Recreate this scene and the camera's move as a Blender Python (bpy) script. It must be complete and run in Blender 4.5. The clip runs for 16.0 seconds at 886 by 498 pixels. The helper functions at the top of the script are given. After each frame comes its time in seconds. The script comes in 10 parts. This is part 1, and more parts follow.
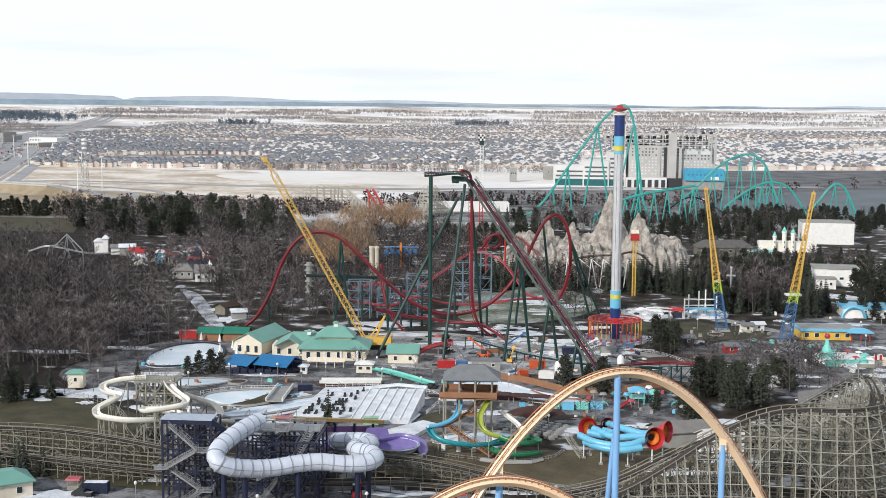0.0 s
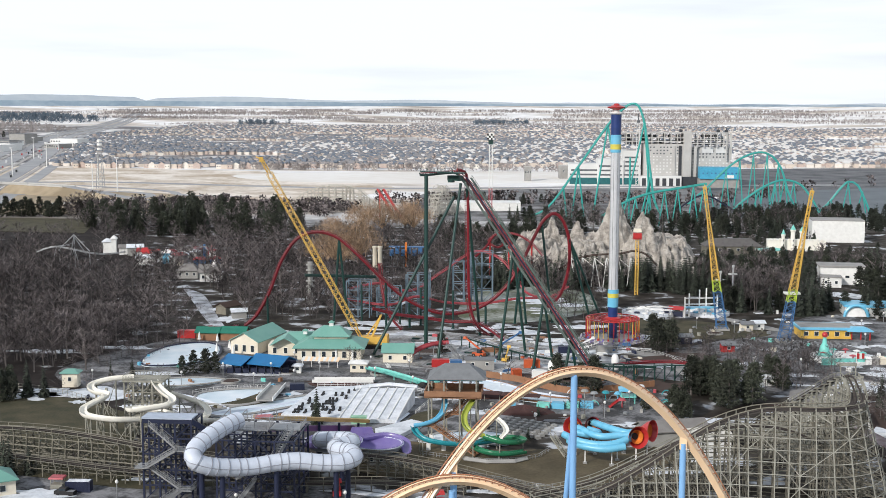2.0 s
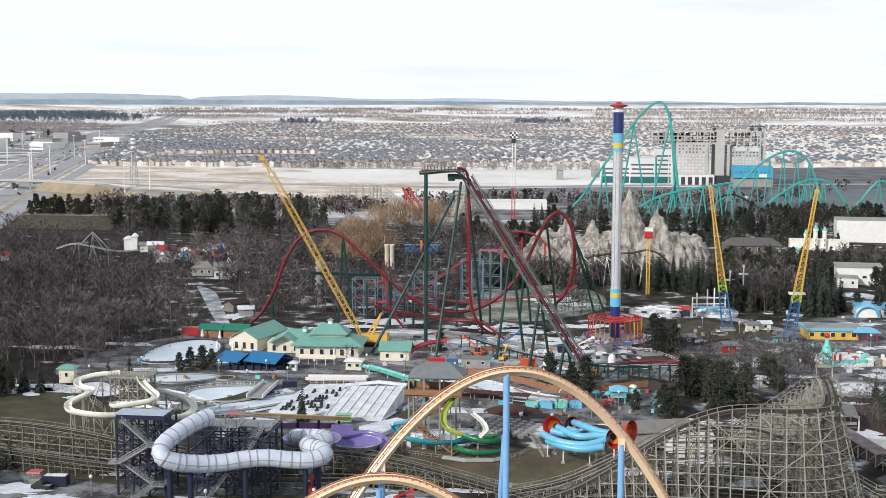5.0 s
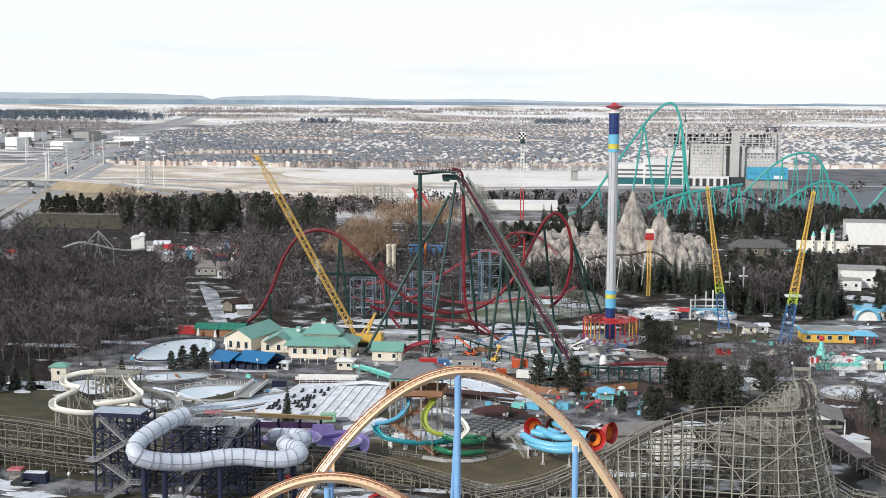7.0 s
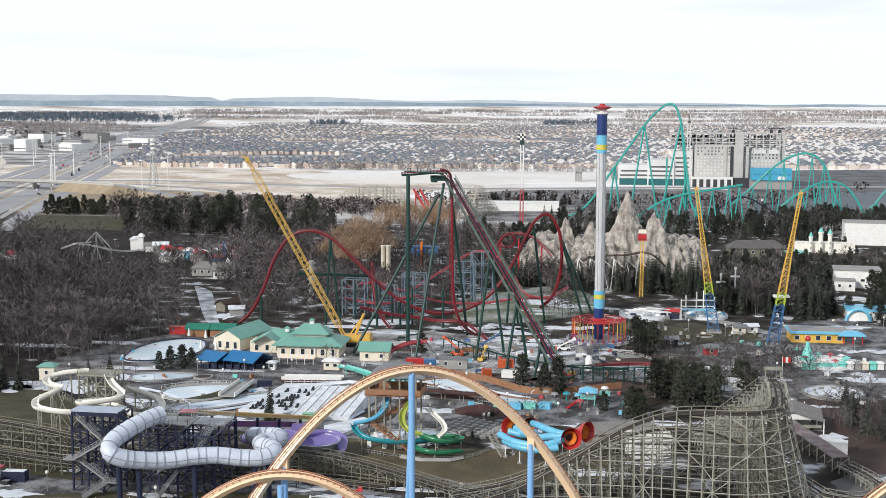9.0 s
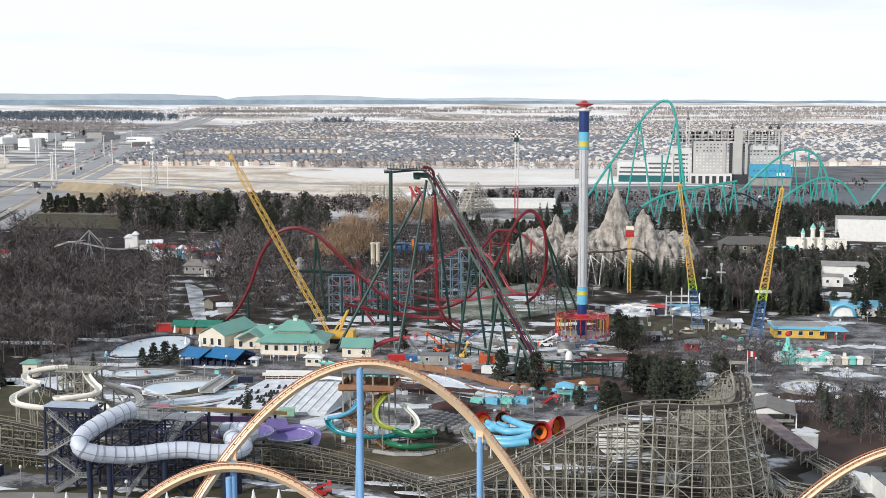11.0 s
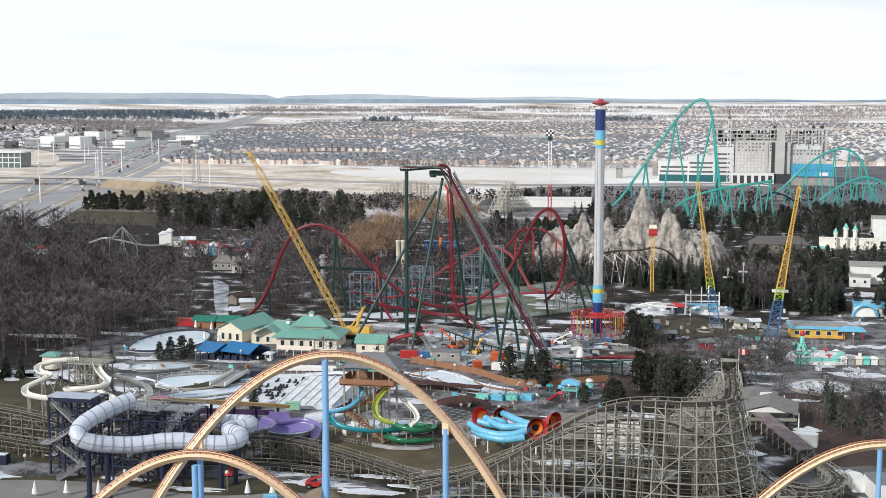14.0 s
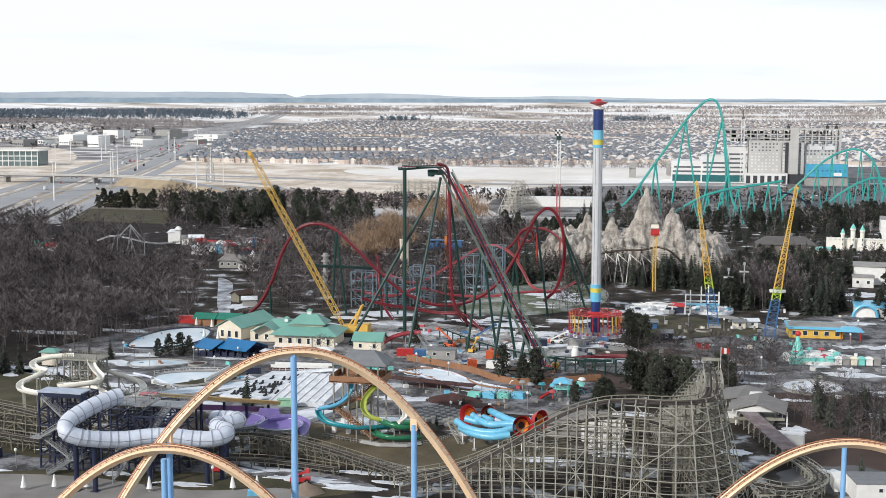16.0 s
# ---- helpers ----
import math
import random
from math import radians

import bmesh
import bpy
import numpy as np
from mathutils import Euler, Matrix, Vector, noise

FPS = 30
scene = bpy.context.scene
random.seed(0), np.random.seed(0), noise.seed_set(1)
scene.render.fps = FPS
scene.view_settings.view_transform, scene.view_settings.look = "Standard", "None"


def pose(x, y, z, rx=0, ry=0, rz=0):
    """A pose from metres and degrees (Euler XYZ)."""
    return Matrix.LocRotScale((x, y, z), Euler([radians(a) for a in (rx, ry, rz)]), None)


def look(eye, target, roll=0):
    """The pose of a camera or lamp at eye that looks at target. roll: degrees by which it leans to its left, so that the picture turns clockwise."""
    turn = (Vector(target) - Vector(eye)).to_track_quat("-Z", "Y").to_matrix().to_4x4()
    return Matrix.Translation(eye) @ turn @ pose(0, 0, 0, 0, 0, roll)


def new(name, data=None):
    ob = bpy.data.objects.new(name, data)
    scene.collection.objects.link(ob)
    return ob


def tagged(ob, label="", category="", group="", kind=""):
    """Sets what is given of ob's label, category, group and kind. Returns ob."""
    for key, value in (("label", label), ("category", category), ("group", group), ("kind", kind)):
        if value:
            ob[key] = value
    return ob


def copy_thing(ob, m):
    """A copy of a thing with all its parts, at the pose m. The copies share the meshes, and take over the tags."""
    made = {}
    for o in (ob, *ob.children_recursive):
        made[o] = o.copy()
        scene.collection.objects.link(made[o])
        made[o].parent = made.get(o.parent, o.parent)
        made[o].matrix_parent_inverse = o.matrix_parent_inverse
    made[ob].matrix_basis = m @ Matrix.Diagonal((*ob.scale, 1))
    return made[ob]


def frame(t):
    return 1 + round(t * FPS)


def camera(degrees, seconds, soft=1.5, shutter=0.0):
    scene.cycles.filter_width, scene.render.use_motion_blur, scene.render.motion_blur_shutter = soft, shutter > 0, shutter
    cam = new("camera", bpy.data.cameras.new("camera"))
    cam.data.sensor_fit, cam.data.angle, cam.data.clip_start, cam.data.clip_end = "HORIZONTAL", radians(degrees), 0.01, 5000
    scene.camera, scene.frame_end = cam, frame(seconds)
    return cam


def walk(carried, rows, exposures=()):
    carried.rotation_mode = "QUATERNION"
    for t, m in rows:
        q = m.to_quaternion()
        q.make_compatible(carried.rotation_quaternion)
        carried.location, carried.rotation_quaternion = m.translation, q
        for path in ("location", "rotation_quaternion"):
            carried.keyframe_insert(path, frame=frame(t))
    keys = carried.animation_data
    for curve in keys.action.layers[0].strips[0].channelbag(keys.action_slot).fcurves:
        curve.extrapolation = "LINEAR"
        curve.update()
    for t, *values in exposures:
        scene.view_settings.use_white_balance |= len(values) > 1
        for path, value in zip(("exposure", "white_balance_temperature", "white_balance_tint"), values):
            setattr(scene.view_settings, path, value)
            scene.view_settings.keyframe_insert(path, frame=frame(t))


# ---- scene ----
cam = camera(40.0, 16.0, soft=0.8)
PATH = [
    (0, (-41.103, -1.587, 91.513), (-41.239, 0.395, 91.279), 0.4),
    (0.5, (-38.937, -1.621, 91.529), (-39.073, 0.36, 91.294), 0.3),
    (1, (-36.372, -1.401, 91.492), (-36.535, 0.578, 91.257), 0.2),
    (1.5, (-33.625, -1.167, 91.534), (-33.794, 0.812, 91.299), 0.1),
    (2, (-30.819, -0.973, 91.536), (-30.993, 1.005, 91.301), 0.1),
    (2.5, (-27.826, -0.747, 91.551), (-28.002, 1.231, 91.316), 0.0),
    (3, (-24.924, -0.553, 91.588), (-25.108, 1.424, 91.351), 0.0),
    (3.5, (-21.9, -0.196, 91.532), (-22.132, 1.776, 91.296), -0.0),
    (4, (-19.016, 0.291, 91.556), (-19.256, 2.263, 91.319), -0.0),
    (4.2, (-17.965, 0.396, 91.505), (-18.204, 2.368, 91.268), -0.0),
    (6.5, (-5.401, 2.179, 91.646), (-5.684, 4.145, 91.407), 0.2),
    (7, (-2.923, 2.242, 91.612), (-3.209, 4.207, 91.375), 0.2),
    (7.5, (-0.809, 2.118, 91.607), (-1.095, 4.084, 91.371), 0.2),
    (8, (1.62, 2.178, 91.551), (1.313, 4.141, 91.315), 0.1),
    (8.5, (3.936, 2.018, 91.626), (3.629, 3.98, 91.39), 0.1),
    (9, (6.162, 1.667, 91.631), (5.857, 3.629, 91.396), 0.1),
    (9.5, (8.54, 1.4, 91.749), (8.235, 3.362, 91.512), 0.1),
    (11.8, (19.666, -0.042, 91.442), (19.333, 1.916, 91.203), -0.2),
    (12, (20.581, -0.202, 91.451), (20.24, 1.754, 91.212), -0.1),
    (12.5, (23.189, -0.691, 91.443), (22.836, 1.263, 91.203), -0.1),
    (13, (25.606, -1.541, 91.361), (25.256, 0.414, 91.121), -0.1),
    (13.5, (27.91, -0.95, 91.337), (27.559, 1.004, 91.097), -0.1),
    (14, (30.115, -0.233, 91.227), (29.714, 1.712, 90.987), -0.1),
    (14.5, (32.57, -0.399, 91.174), (32.135, 1.538, 90.935), -0.1),
    (15, (34.742, -0.82, 91.269), (34.308, 1.118, 91.029), -0.0),
    (15.5, (36.872, -0.822, 91.295), (36.439, 1.115, 91.054), 0.0),
    (16, (38.923, -0.804, 91.313), (38.49, 1.134, 91.072), 0.0),
]
walk(cam, [(t, look(eye, target, roll)) for t, eye, target, roll in PATH])

# ---------------------------------------------------------------- sky and light
world = bpy.data.worlds.new("winter_sky")
scene.world = world
world.use_nodes = True
wn, wl = world.node_tree.nodes, world.node_tree.links
wn.clear()
SUN_EL, SUN_AZ = 28.0, 215.0     # sun behind the viewer, to the right of north-south line
w_out = wn.new("ShaderNodeOutputWorld")
w_bg = wn.new("ShaderNodeBackground")
w_sky = wn.new("ShaderNodeTexSky")
w_sky.sky_type = "NISHITA"
w_sky.sun_disc = False
w_sky.sun_elevation, w_sky.sun_rotation = radians(SUN_EL), radians(SUN_AZ)
w_mul = wn.new("ShaderNodeVectorMath")
w_mul.operation = "SCALE"
w_mul.inputs[3].default_value = 0.10
w_tc = wn.new("ShaderNodeTexCoord")
w_map = wn.new("ShaderNodeMapping")
w_map.inputs["Scale"].default_value = (1.6, 1.6, 17.0)
w_noise = wn.new("ShaderNodeTexNoise")
w_noise.inputs["Scale"].default_value = 1.9
w_noise.inputs["Detail"].default_value = 5.0
w_ramp = wn.new("ShaderNodeValToRGB")
w_ramp.color_ramp.elements[0].position, w_ramp.color_ramp.elements[0].color = 0.30, (0.87, 0.925, 0.98, 1)
w_ramp.color_ramp.elements[1].position, w_ramp.color_ramp.elements[1].color = 0.46, (1.01, 1.07, 1.14, 1)
w_mix = wn.new("ShaderNodeMix")
w_mix.data_type = "RGBA"
w_sep = wn.new("ShaderNodeSeparateXYZ")
w_cov = wn.new("ShaderNodeMapRange")     # cloud bank towards the horizon, thinning overhead
w_cov.interpolation_type = "SMOOTHSTEP"
w_cov.inputs[1].default_value, w_cov.inputs[2].default_value = 0.16, 0.75
w_cov.inputs[3].default_value, w_cov.inputs[4].default_value = 0.95, 0.36
wl.new(w_tc.outputs["Generated"], w_sep.inputs[0])
wl.new(w_sep.outputs[2], w_cov.inputs[0])
wl.new(w_cov.outputs[0], w_mix.inputs[0])
wl.new(w_tc.outputs["Generated"], w_map.inputs[0])
wl.new(w_map.outputs[0], w_noise.inputs[0])
wl.new(w_noise.outputs[0], w_ramp.inputs[0])
wl.new(w_sky.outputs[0], w_mul.inputs[0])
wl.new(w_mul.outputs[0], w_mix.inputs[6])
wl.new(w_ramp.outputs[0], w_mix.inputs[7])
wl.new(w_mix.outputs[2], w_bg.inputs[0])
w_bg.inputs[1].default_value = 1.0
wl.new(w_bg.outputs[0], w_out.inputs[0])
sun = new("sun", bpy.data.lights.new("sun", "SUN"))
sun.data.energy, sun.data.angle, sun.data.color = 3.25, radians(2.5), (1.0, 0.95, 0.89)
sun.matrix_world = look((0, 0, 300), (0 + 300 * math.sin(radians(SUN_AZ - 180)), 300 * math.cos(radians(SUN_AZ - 180)), 300 - 300 * math.tan(radians(SUN_EL))))


# ---------------------------------------------------------------- helpers of this scene
class Shape:
    """Vertices and faces of one mesh."""

    def __init__(self):
        self.v, self.f = [], []

    def add(self, verts, faces):
        n = len(self.v)
        self.v += [tuple(p) for p in verts]
        self.f += [tuple(i + n for i in q) for q in faces]
        return self

    def box(self, c, s, rz=0.0, taper=1.0):
        """A box with its base centre at c."""
        ca, sa = math.cos(radians(rz)), math.sin(radians(rz))
        vs = []
        for z, k in ((0, 1.0), (s[2], taper)):
            for x, y in ((-.5, -.5), (.5, -.5), (.5, .5), (-.5, .5)):
                px, py = x * s[0] * k, y * s[1] * k
                vs.append((c[0] + px * ca - py * sa, c[1] + px * sa + py * ca, c[2] + z))
        return self.add(vs, [(3, 2, 1, 0), (4, 5, 6, 7), (0, 1, 5, 4), (1, 2, 6, 5), (2, 3, 7, 6), (3, 0, 4, 7)])

    def beam(self, p, q, w, h=None, n=4):
        """A straight member between p and q, n-sided, w across."""
        p, q = Vector(p), Vector(q)
        d = (q - p)
        if d.length < 1e-6:
            return self
        d.normalize()
        a = d.cross(Vector((0, 0, 1)))
        if a.length < 1e-3:
            a = Vector((1, 0, 0))
        a.normalize()
        b = a.cross(d)
        h = w if h is None else h
        vs = []
        for o in (p, q):
            for i in range(n):
                t = 2 * math.pi * (i + .5) / n
                k = 1 / math.cos(math.pi / n)
                vs.append(o + a * (math.cos(t) * k * w / 2) + b * (math.sin(t) * k * h / 2))
        fs = [(i, (i + 1) % n, n + (i + 1) % n, n + i) for i in range(n)]
        fs += [tuple(range(n - 1, -1, -1)), tuple(range(n, 2 * n))]
        return self.add(vs, fs)

    def tube(self, pts, r, n=8, up=(0, 0, 1), arc=(0, 360), caps=True, flat=1.0):
        """A tube or open chute along pts; r one radius or one per point; arc in degrees from the right over the top."""
        pts = [Vector(p) for p in pts]
        closed = arc == (0, 360)
        cnt = n if closed else n + 1
        vs, fs = [], []
        for i, p in enumerate(pts):
            d = (pts[min(i + 1, len(pts) - 1)] - pts[max(i - 1, 0)]).normalized()
            u = Vector(up[i]) if isinstance(up[0], (tuple, list, Vector)) else Vector(up)
            a = d.cross(u)
            if a.length < 1e-3:
                a = d.cross(Vector((0.3, 1, 0)))
            a.normalize()
            b = a.cross(d)
            rr = r[i] if isinstance(r, (list, tuple)) else r
            for k in range(cnt):
                t = radians(arc[0] + (arc[1] - arc[0]) * k / n)
                vs.append(p + a * math.cos(t) * rr + b * math.sin(t) * rr * flat)
        for i in range(len(pts) - 1):
            for k in range(n):
                k2 = (k + 1) % cnt
                fs.append((i * cnt + k, i * cnt + k2, (i + 1) * cnt + k2, (i + 1) * cnt + k))
        if closed and caps:
            fs.append(tuple(range(cnt - 1, -1, -1)))
            fs.append(tuple((len(pts) - 1) * cnt + k for k in range(cnt)))
        return self.add(vs, fs)

    def chute(self, pts, r, t=0.12, n=8, lo=180, hi=360, bank=None):
        """An open trough with wall thickness t."""
        up = bank or (0, 0, 1)
        pts = [Vector(p) for p in pts]
        vs, fs = [], []
        cnt = 2 * (n + 1)
        for i, p in enumerate(pts):
            d = (pts[min(i + 1, len(pts) - 1)] - pts[max(i - 1, 0)]).normalized()
            u = Vector(up[i]) if isinstance(up[0], (tuple, list, Vector)) else Vector(up)
            a = d.cross(u).normalized()
            b = a.cross(d)
            for k in range(n + 1):
                w = radians(lo + (hi - lo) * k / n)
                vs.append(p + (a * math.cos(w) + b * math.sin(w)) * r)
            for k in range(n, -1, -1):
                w = radians(lo + (hi - lo) * k / n)
                vs.append(p + (a * math.cos(w) + b * math.sin(w)) * (r - t))
        for i in range(len(pts) - 1):
            for k in range(cnt):
                k2 = (k + 1) % cnt
                fs.append((i * cnt + k, i * cnt + k2, (i + 1) * cnt + k2, (i + 1) * cnt + k))
        return self.add(vs, fs)

    def prism(self, ring, z0, z1):
        """An upright prism over a ring of (x, y)."""
        n = len(ring)
        vs = [(x, y, z0) for x, y in ring] + [(x, y, z1) for x, y in ring]
        fs = [(i, (i + 1) % n, n + (i + 1) % n, n + i) for i in range(n)]
        return self.add(vs, fs + [tuple(range(n - 1, -1, -1)), tuple(range(n, 2 * n))])

    def lathe(self, c, prof, n=24):
        """A turned form: prof is (radius, height) from bottom to top round the point c."""
        vs, fs = [], []
        for r, z in prof:
            for k in range(n):
                t = 2 * math.pi * k / n
                vs.append((c[0] + r * math.cos(t), c[1] + r * math.sin(t), c[2] + z))
        for i in range(len(prof) - 1):
            for k in range(n):
                fs.append((i * n + k, i * n + (k + 1) % n, (i + 1) * n + (k + 1) % n, (i + 1) * n + k))
        fs.append(tuple(range(n - 1, -1, -1)))
        fs.append(tuple((len(prof) - 1) * n + k for k in range(n)))
        return self.add(vs, fs)

    def gable(self, c, s, rise, rz=0.0, over=0.5, thick=0.25):
        """A gable roof over a body of size s, eaves at c, its ridge along x."""
        ca, sa = math.cos(radians(rz)), math.sin(radians(rz))
        hx, hy = s[0] / 2 + over, s[1] / 2 + over
        prof = [(-hy, 0), (0, rise), (hy, 0), (hy, thick), (0, rise + thick), (-hy, thick)]
        vs = []
        for x in (-hx, hx):
            for y, z in prof:
                vs.append((c[0] + x * ca - y * sa, c[1] + x * sa + y * ca, c[2] + z))
        fs = [(i, (i + 1) % 6, 6 + (i + 1) % 6, 6 + i) for i in range(6)]
        return self.add(vs, fs + [(0, 5, 4, 1), (1, 4, 3, 2), (7, 10, 11, 6), (8, 9, 10, 7)])

    def hip(self, c, s, rise, rz=0.0, over=0.5, top=0.25, thick=0.25):
        """A hipped roof: eaves at c; top is the ridge's share of the size."""
        ca, sa = math.cos(radians(rz)), math.sin(radians(rz))
        vs = []
        d = min(s[0], s[1]) / 2 + over
        for z, kx, ky in ((0, s[0] / 2 + over, s[1] / 2 + over), (thick, s[0] / 2 + over, s[1] / 2 + over),
                          (rise, s[0] / 2 + over - d * (1 - top), s[1] / 2 + over - d * (1 - top))):
            for x, y in ((-kx, -ky), (kx, -ky), (kx, ky), (-kx, ky)):
                vs.append((c[0] + x * ca - y * sa, c[1] + x * sa + y * ca, c[2] + z))
        fs = [(3, 2, 1, 0), (8, 9, 10, 11)]
        for b in (0, 4):
            fs += [(b + i, b + (i + 1) % 4, b + 4 + (i + 1) % 4, b + 4 + i) for i in range(4)]
        return self.add(vs, fs)

    def mesh(self, name, smooth=False):
        me = bpy.data.meshes.new(name)
        me.from_pydata(self.v, [], self.f)
        if smooth:
            me.polygons.foreach_set("use_smooth", [True] * len(me.polygons))
            me.set_sharp_from_angle(angle=radians(50))
        me.update()
        return me


def thing(name, base, label, category, group="", kind=""):
    """An empty at base that carries the parts of one thing."""
    ob = new(name)
    ob.empty_display_size = 0.5
    ob.location = base
    return tagged(ob, label, category, group, kind)


def part(name, shape, material, parent, label="", smooth=False, kind=""):
    """One mesh under a thing or a part; its points are given in the world."""
    me = shape.mesh(name, smooth) if isinstance(shape, Shape) else shape
    if material and not me.materials:
        me.materials.append(material)
    ob = new(name, me)
    ob.parent = parent
    base = parent.location.copy()
    if parent.parent:
        base = Vector((0, 0, 0))
    ob.matrix_parent_inverse = Matrix.Translation(-base)
    return tagged(ob, label, kind=kind)


def solo(name, shape, material, label, category="", group="", kind="", smooth=False):
    """A thing or a piece of the setting of one mesh, with its points given in the world."""
    me = shape.mesh(name, smooth)
    me.materials.append(material)
    return tagged(new(name, me), label, category, group, kind)


def spline(pts, step=1.0):
    """Points along a Catmull-Rom curve through pts."""
    P = [Vector(p) for p in pts]
    P = [P[0] * 2 - P[1]] + P + [P[-1] * 2 - P[-2]]
    out = []
    for i in range(1, len(P) - 2):
        a, b, c, d = P[i - 1:i + 3]
        n = max(2, int((c - b).length / step))
        for k in range(n):
            t = k / n
            out.append(0.5 * ((2 * b) + (c - a) * t + (2 * a - 5 * b + 4 * c - d) * t * t + (3 * b - a - 3 * c + d) * t ** 3))
    out.append(P[-2])
    return out


# ---------------------------------------------------------------- materials
def mat(name, col, rough=0.6, metal=0.0, col2=None, scale=0.5, fine=6.0, amount=0.6, bump=0.15, rand=0.0, spec=0.5, island=0.0, band=(0.55, 0.95)):
    """A surface with coarse stains and fine grain between two colours, at real size, and some relief."""
    c2 = col2 or tuple(c * 0.62 for c in col)
    m = bpy.data.materials.new(name)
    m.use_nodes = True
    n, l = m.node_tree.nodes, m.node_tree.links
    p = n["Principled BSDF"]
    p.inputs["Roughness"].default_value, p.inputs["Metallic"].default_value = rough, metal
    p.inputs["Specular IOR Level"].default_value = spec
    tc = n.new("ShaderNodeTexCoord")
    n1, n2 = n.new("ShaderNodeTexNoise"), n.new("ShaderNodeTexNoise")
    n1.inputs["Scale"].default_value, n1.inputs["Detail"].default_value = scale, 4.0
    n2.inputs["Scale"].default_value, n2.inputs["Detail"].default_value = fine, 3.0
    l.new(tc.outputs["Object"], n1.inputs[0])
    l.new(tc.outputs["Object"], n2.inputs[0])
    add = n.new("ShaderNodeMath")
    add.operation = "MULTIPLY_ADD"
    add.inputs[1].default_value = 0.45
    l.new(n2.outputs[0], add.inputs[0])
    l.new(n1.outputs[0], add.inputs[2])
    rng = n.new("ShaderNodeMapRange")
    rng.inputs[1].default_value, rng.inputs[2].default_value = band
    rng.inputs[3].default_value, rng.inputs[4].default_value = 0.0, amount
    l.new(add.outputs[0], rng.inputs[0])
    mx = n.new("ShaderNodeMix")
    mx.data_type = "RGBA"
    mx.inputs[6].default_value, mx.inputs[7].default_value = (*col, 1), (*c2, 1)
    l.new(rng.outputs[0], mx.inputs[0])
    out = mx.outputs[2]
    if rand:
        oi = n.new("ShaderNodeObjectInfo")
        hv = n.new("ShaderNodeHueSaturation")
        mr = n.new("ShaderNodeMapRange")
        mr.inputs[3].default_value, mr.inputs[4].default_value = 1 - rand, 1 + rand
        l.new(oi.outputs["Random"], mr.inputs[0])
        l.new(mr.outputs[0], hv.inputs["Value"])
        l.new(out, hv.inputs["Color"])
        out = hv.outputs[0]
    if island:
        gi = n.new("ShaderNodeNewGeometry")
        hi = n.new("ShaderNodeHueSaturation")
        mi = n.new("ShaderNodeMapRange")
        mi.inputs[3].default_value, mi.inputs[4].default_value = 1 - island, 1 + island
        l.new(gi.outputs["Random Per Island"], mi.inputs[0])
        l.new(mi.outputs[0], hi.inputs["Value"])
        l.new(out, hi.inputs["Color"])
        out = hi.outputs[0]
    l.new(out, p.inputs["Base Color"])
    if bump:
        b = n.new("ShaderNodeBump")
        b.inputs["Strength"].default_value, b.inputs["Distance"].default_value = bump, 0.05
        l.new(n2.outputs[0], b.inputs["Height"])
        l.new(b.outputs[0], p.inputs["Normal"])
    return m


def island_mat(name, cols, rough=0.8, var=0.25):
    """One of several colours for each loose piece of a joined mesh."""
    m = bpy.data.materials.new(name)
    m.use_nodes = True
    n, l = m.node_tree.nodes, m.node_tree.links
    p = n["Principled BSDF"]
    p.inputs["Roughness"].default_value = rough
    g = n.new("ShaderNodeNewGeometry")
    r = n.new("ShaderNodeValToRGB")
    r.color_ramp.interpolation = "CONSTANT"
    for i, c in enumerate(cols):
        e = r.color_ramp.elements[i] if i < 2 else r.color_ramp.elements.new(0.5)
        e.position, e.color = i / len(cols), (*c, 1)
    l.new(g.outputs["Random Per Island"], r.inputs[0])
    tc, nz, hv, mr = n.new("ShaderNodeTexCoord"), n.new("ShaderNodeTexNoise"), n.new("ShaderNodeHueSaturation"), n.new("ShaderNodeMapRange")
    nz.inputs["Scale"].default_value = 0.4
    l.new(tc.outputs["Object"], nz.inputs[0])
    mr.inputs[3].default_value, mr.inputs[4].default_value = 1 - var, 1 + var
    l.new(nz.outputs[0], mr.inputs[0])
    l.new(mr.outputs[0], hv.inputs["Value"])
    l.new(r.outputs[0], hv.inputs["Color"])
    l.new(hv.outputs[0], p.inputs["Base Color"])
    return m


ORANGE = mat("orange_paint", (0.93, 0.69, 0.46), 0.34, col2=(0.88, 0.60, 0.36), scale=0.3, amount=0.6)
RUST = mat("rust_red_rail", (0.44, 0.19, 0.10), 0.45)
SKYBLUE = mat("blue_column_paint", (0.24, 0.47, 0.78), 0.4, col2=(0.20, 0.40, 0.68))
RED = mat("red_track_paint", (0.20, 0.012, 0.020), 0.4, col2=(0.13, 0.010, 0.015))
LIFTRED = mat("lift_red_paint", (0.215, 0.014, 0.022), 0.4, col2=(0.13, 0.010, 0.015))
DKGREEN = mat("dark_green_steel", (0.011, 0.048, 0.040), 0.42, col2=(0.008, 0.030, 0.026))
GRATE = mat("grey_green_grating", (0.115, 0.150, 0.130), 0.7, col2=(0.06, 0.08, 0.07))
TEAL = mat("teal_steel", (0.045, 0.39, 0.35), 0.4, col2=(0.045, 0.31, 0.29))
TEALROOF = mat("green_metal_roof", (0.14, 0.33, 0.275), 0.5, col2=(0.20, 0.40, 0.34), scale=0.2)
BLUEROOF = mat("blue_metal_roof", (0.012, 0.155, 0.36), 0.45, col2=(0.01, 0.11, 0.28))
CREAM = mat("cream_render", (0.74, 0.68, 0.56), 0.8, col2=(0.62, 0.56, 0.45))
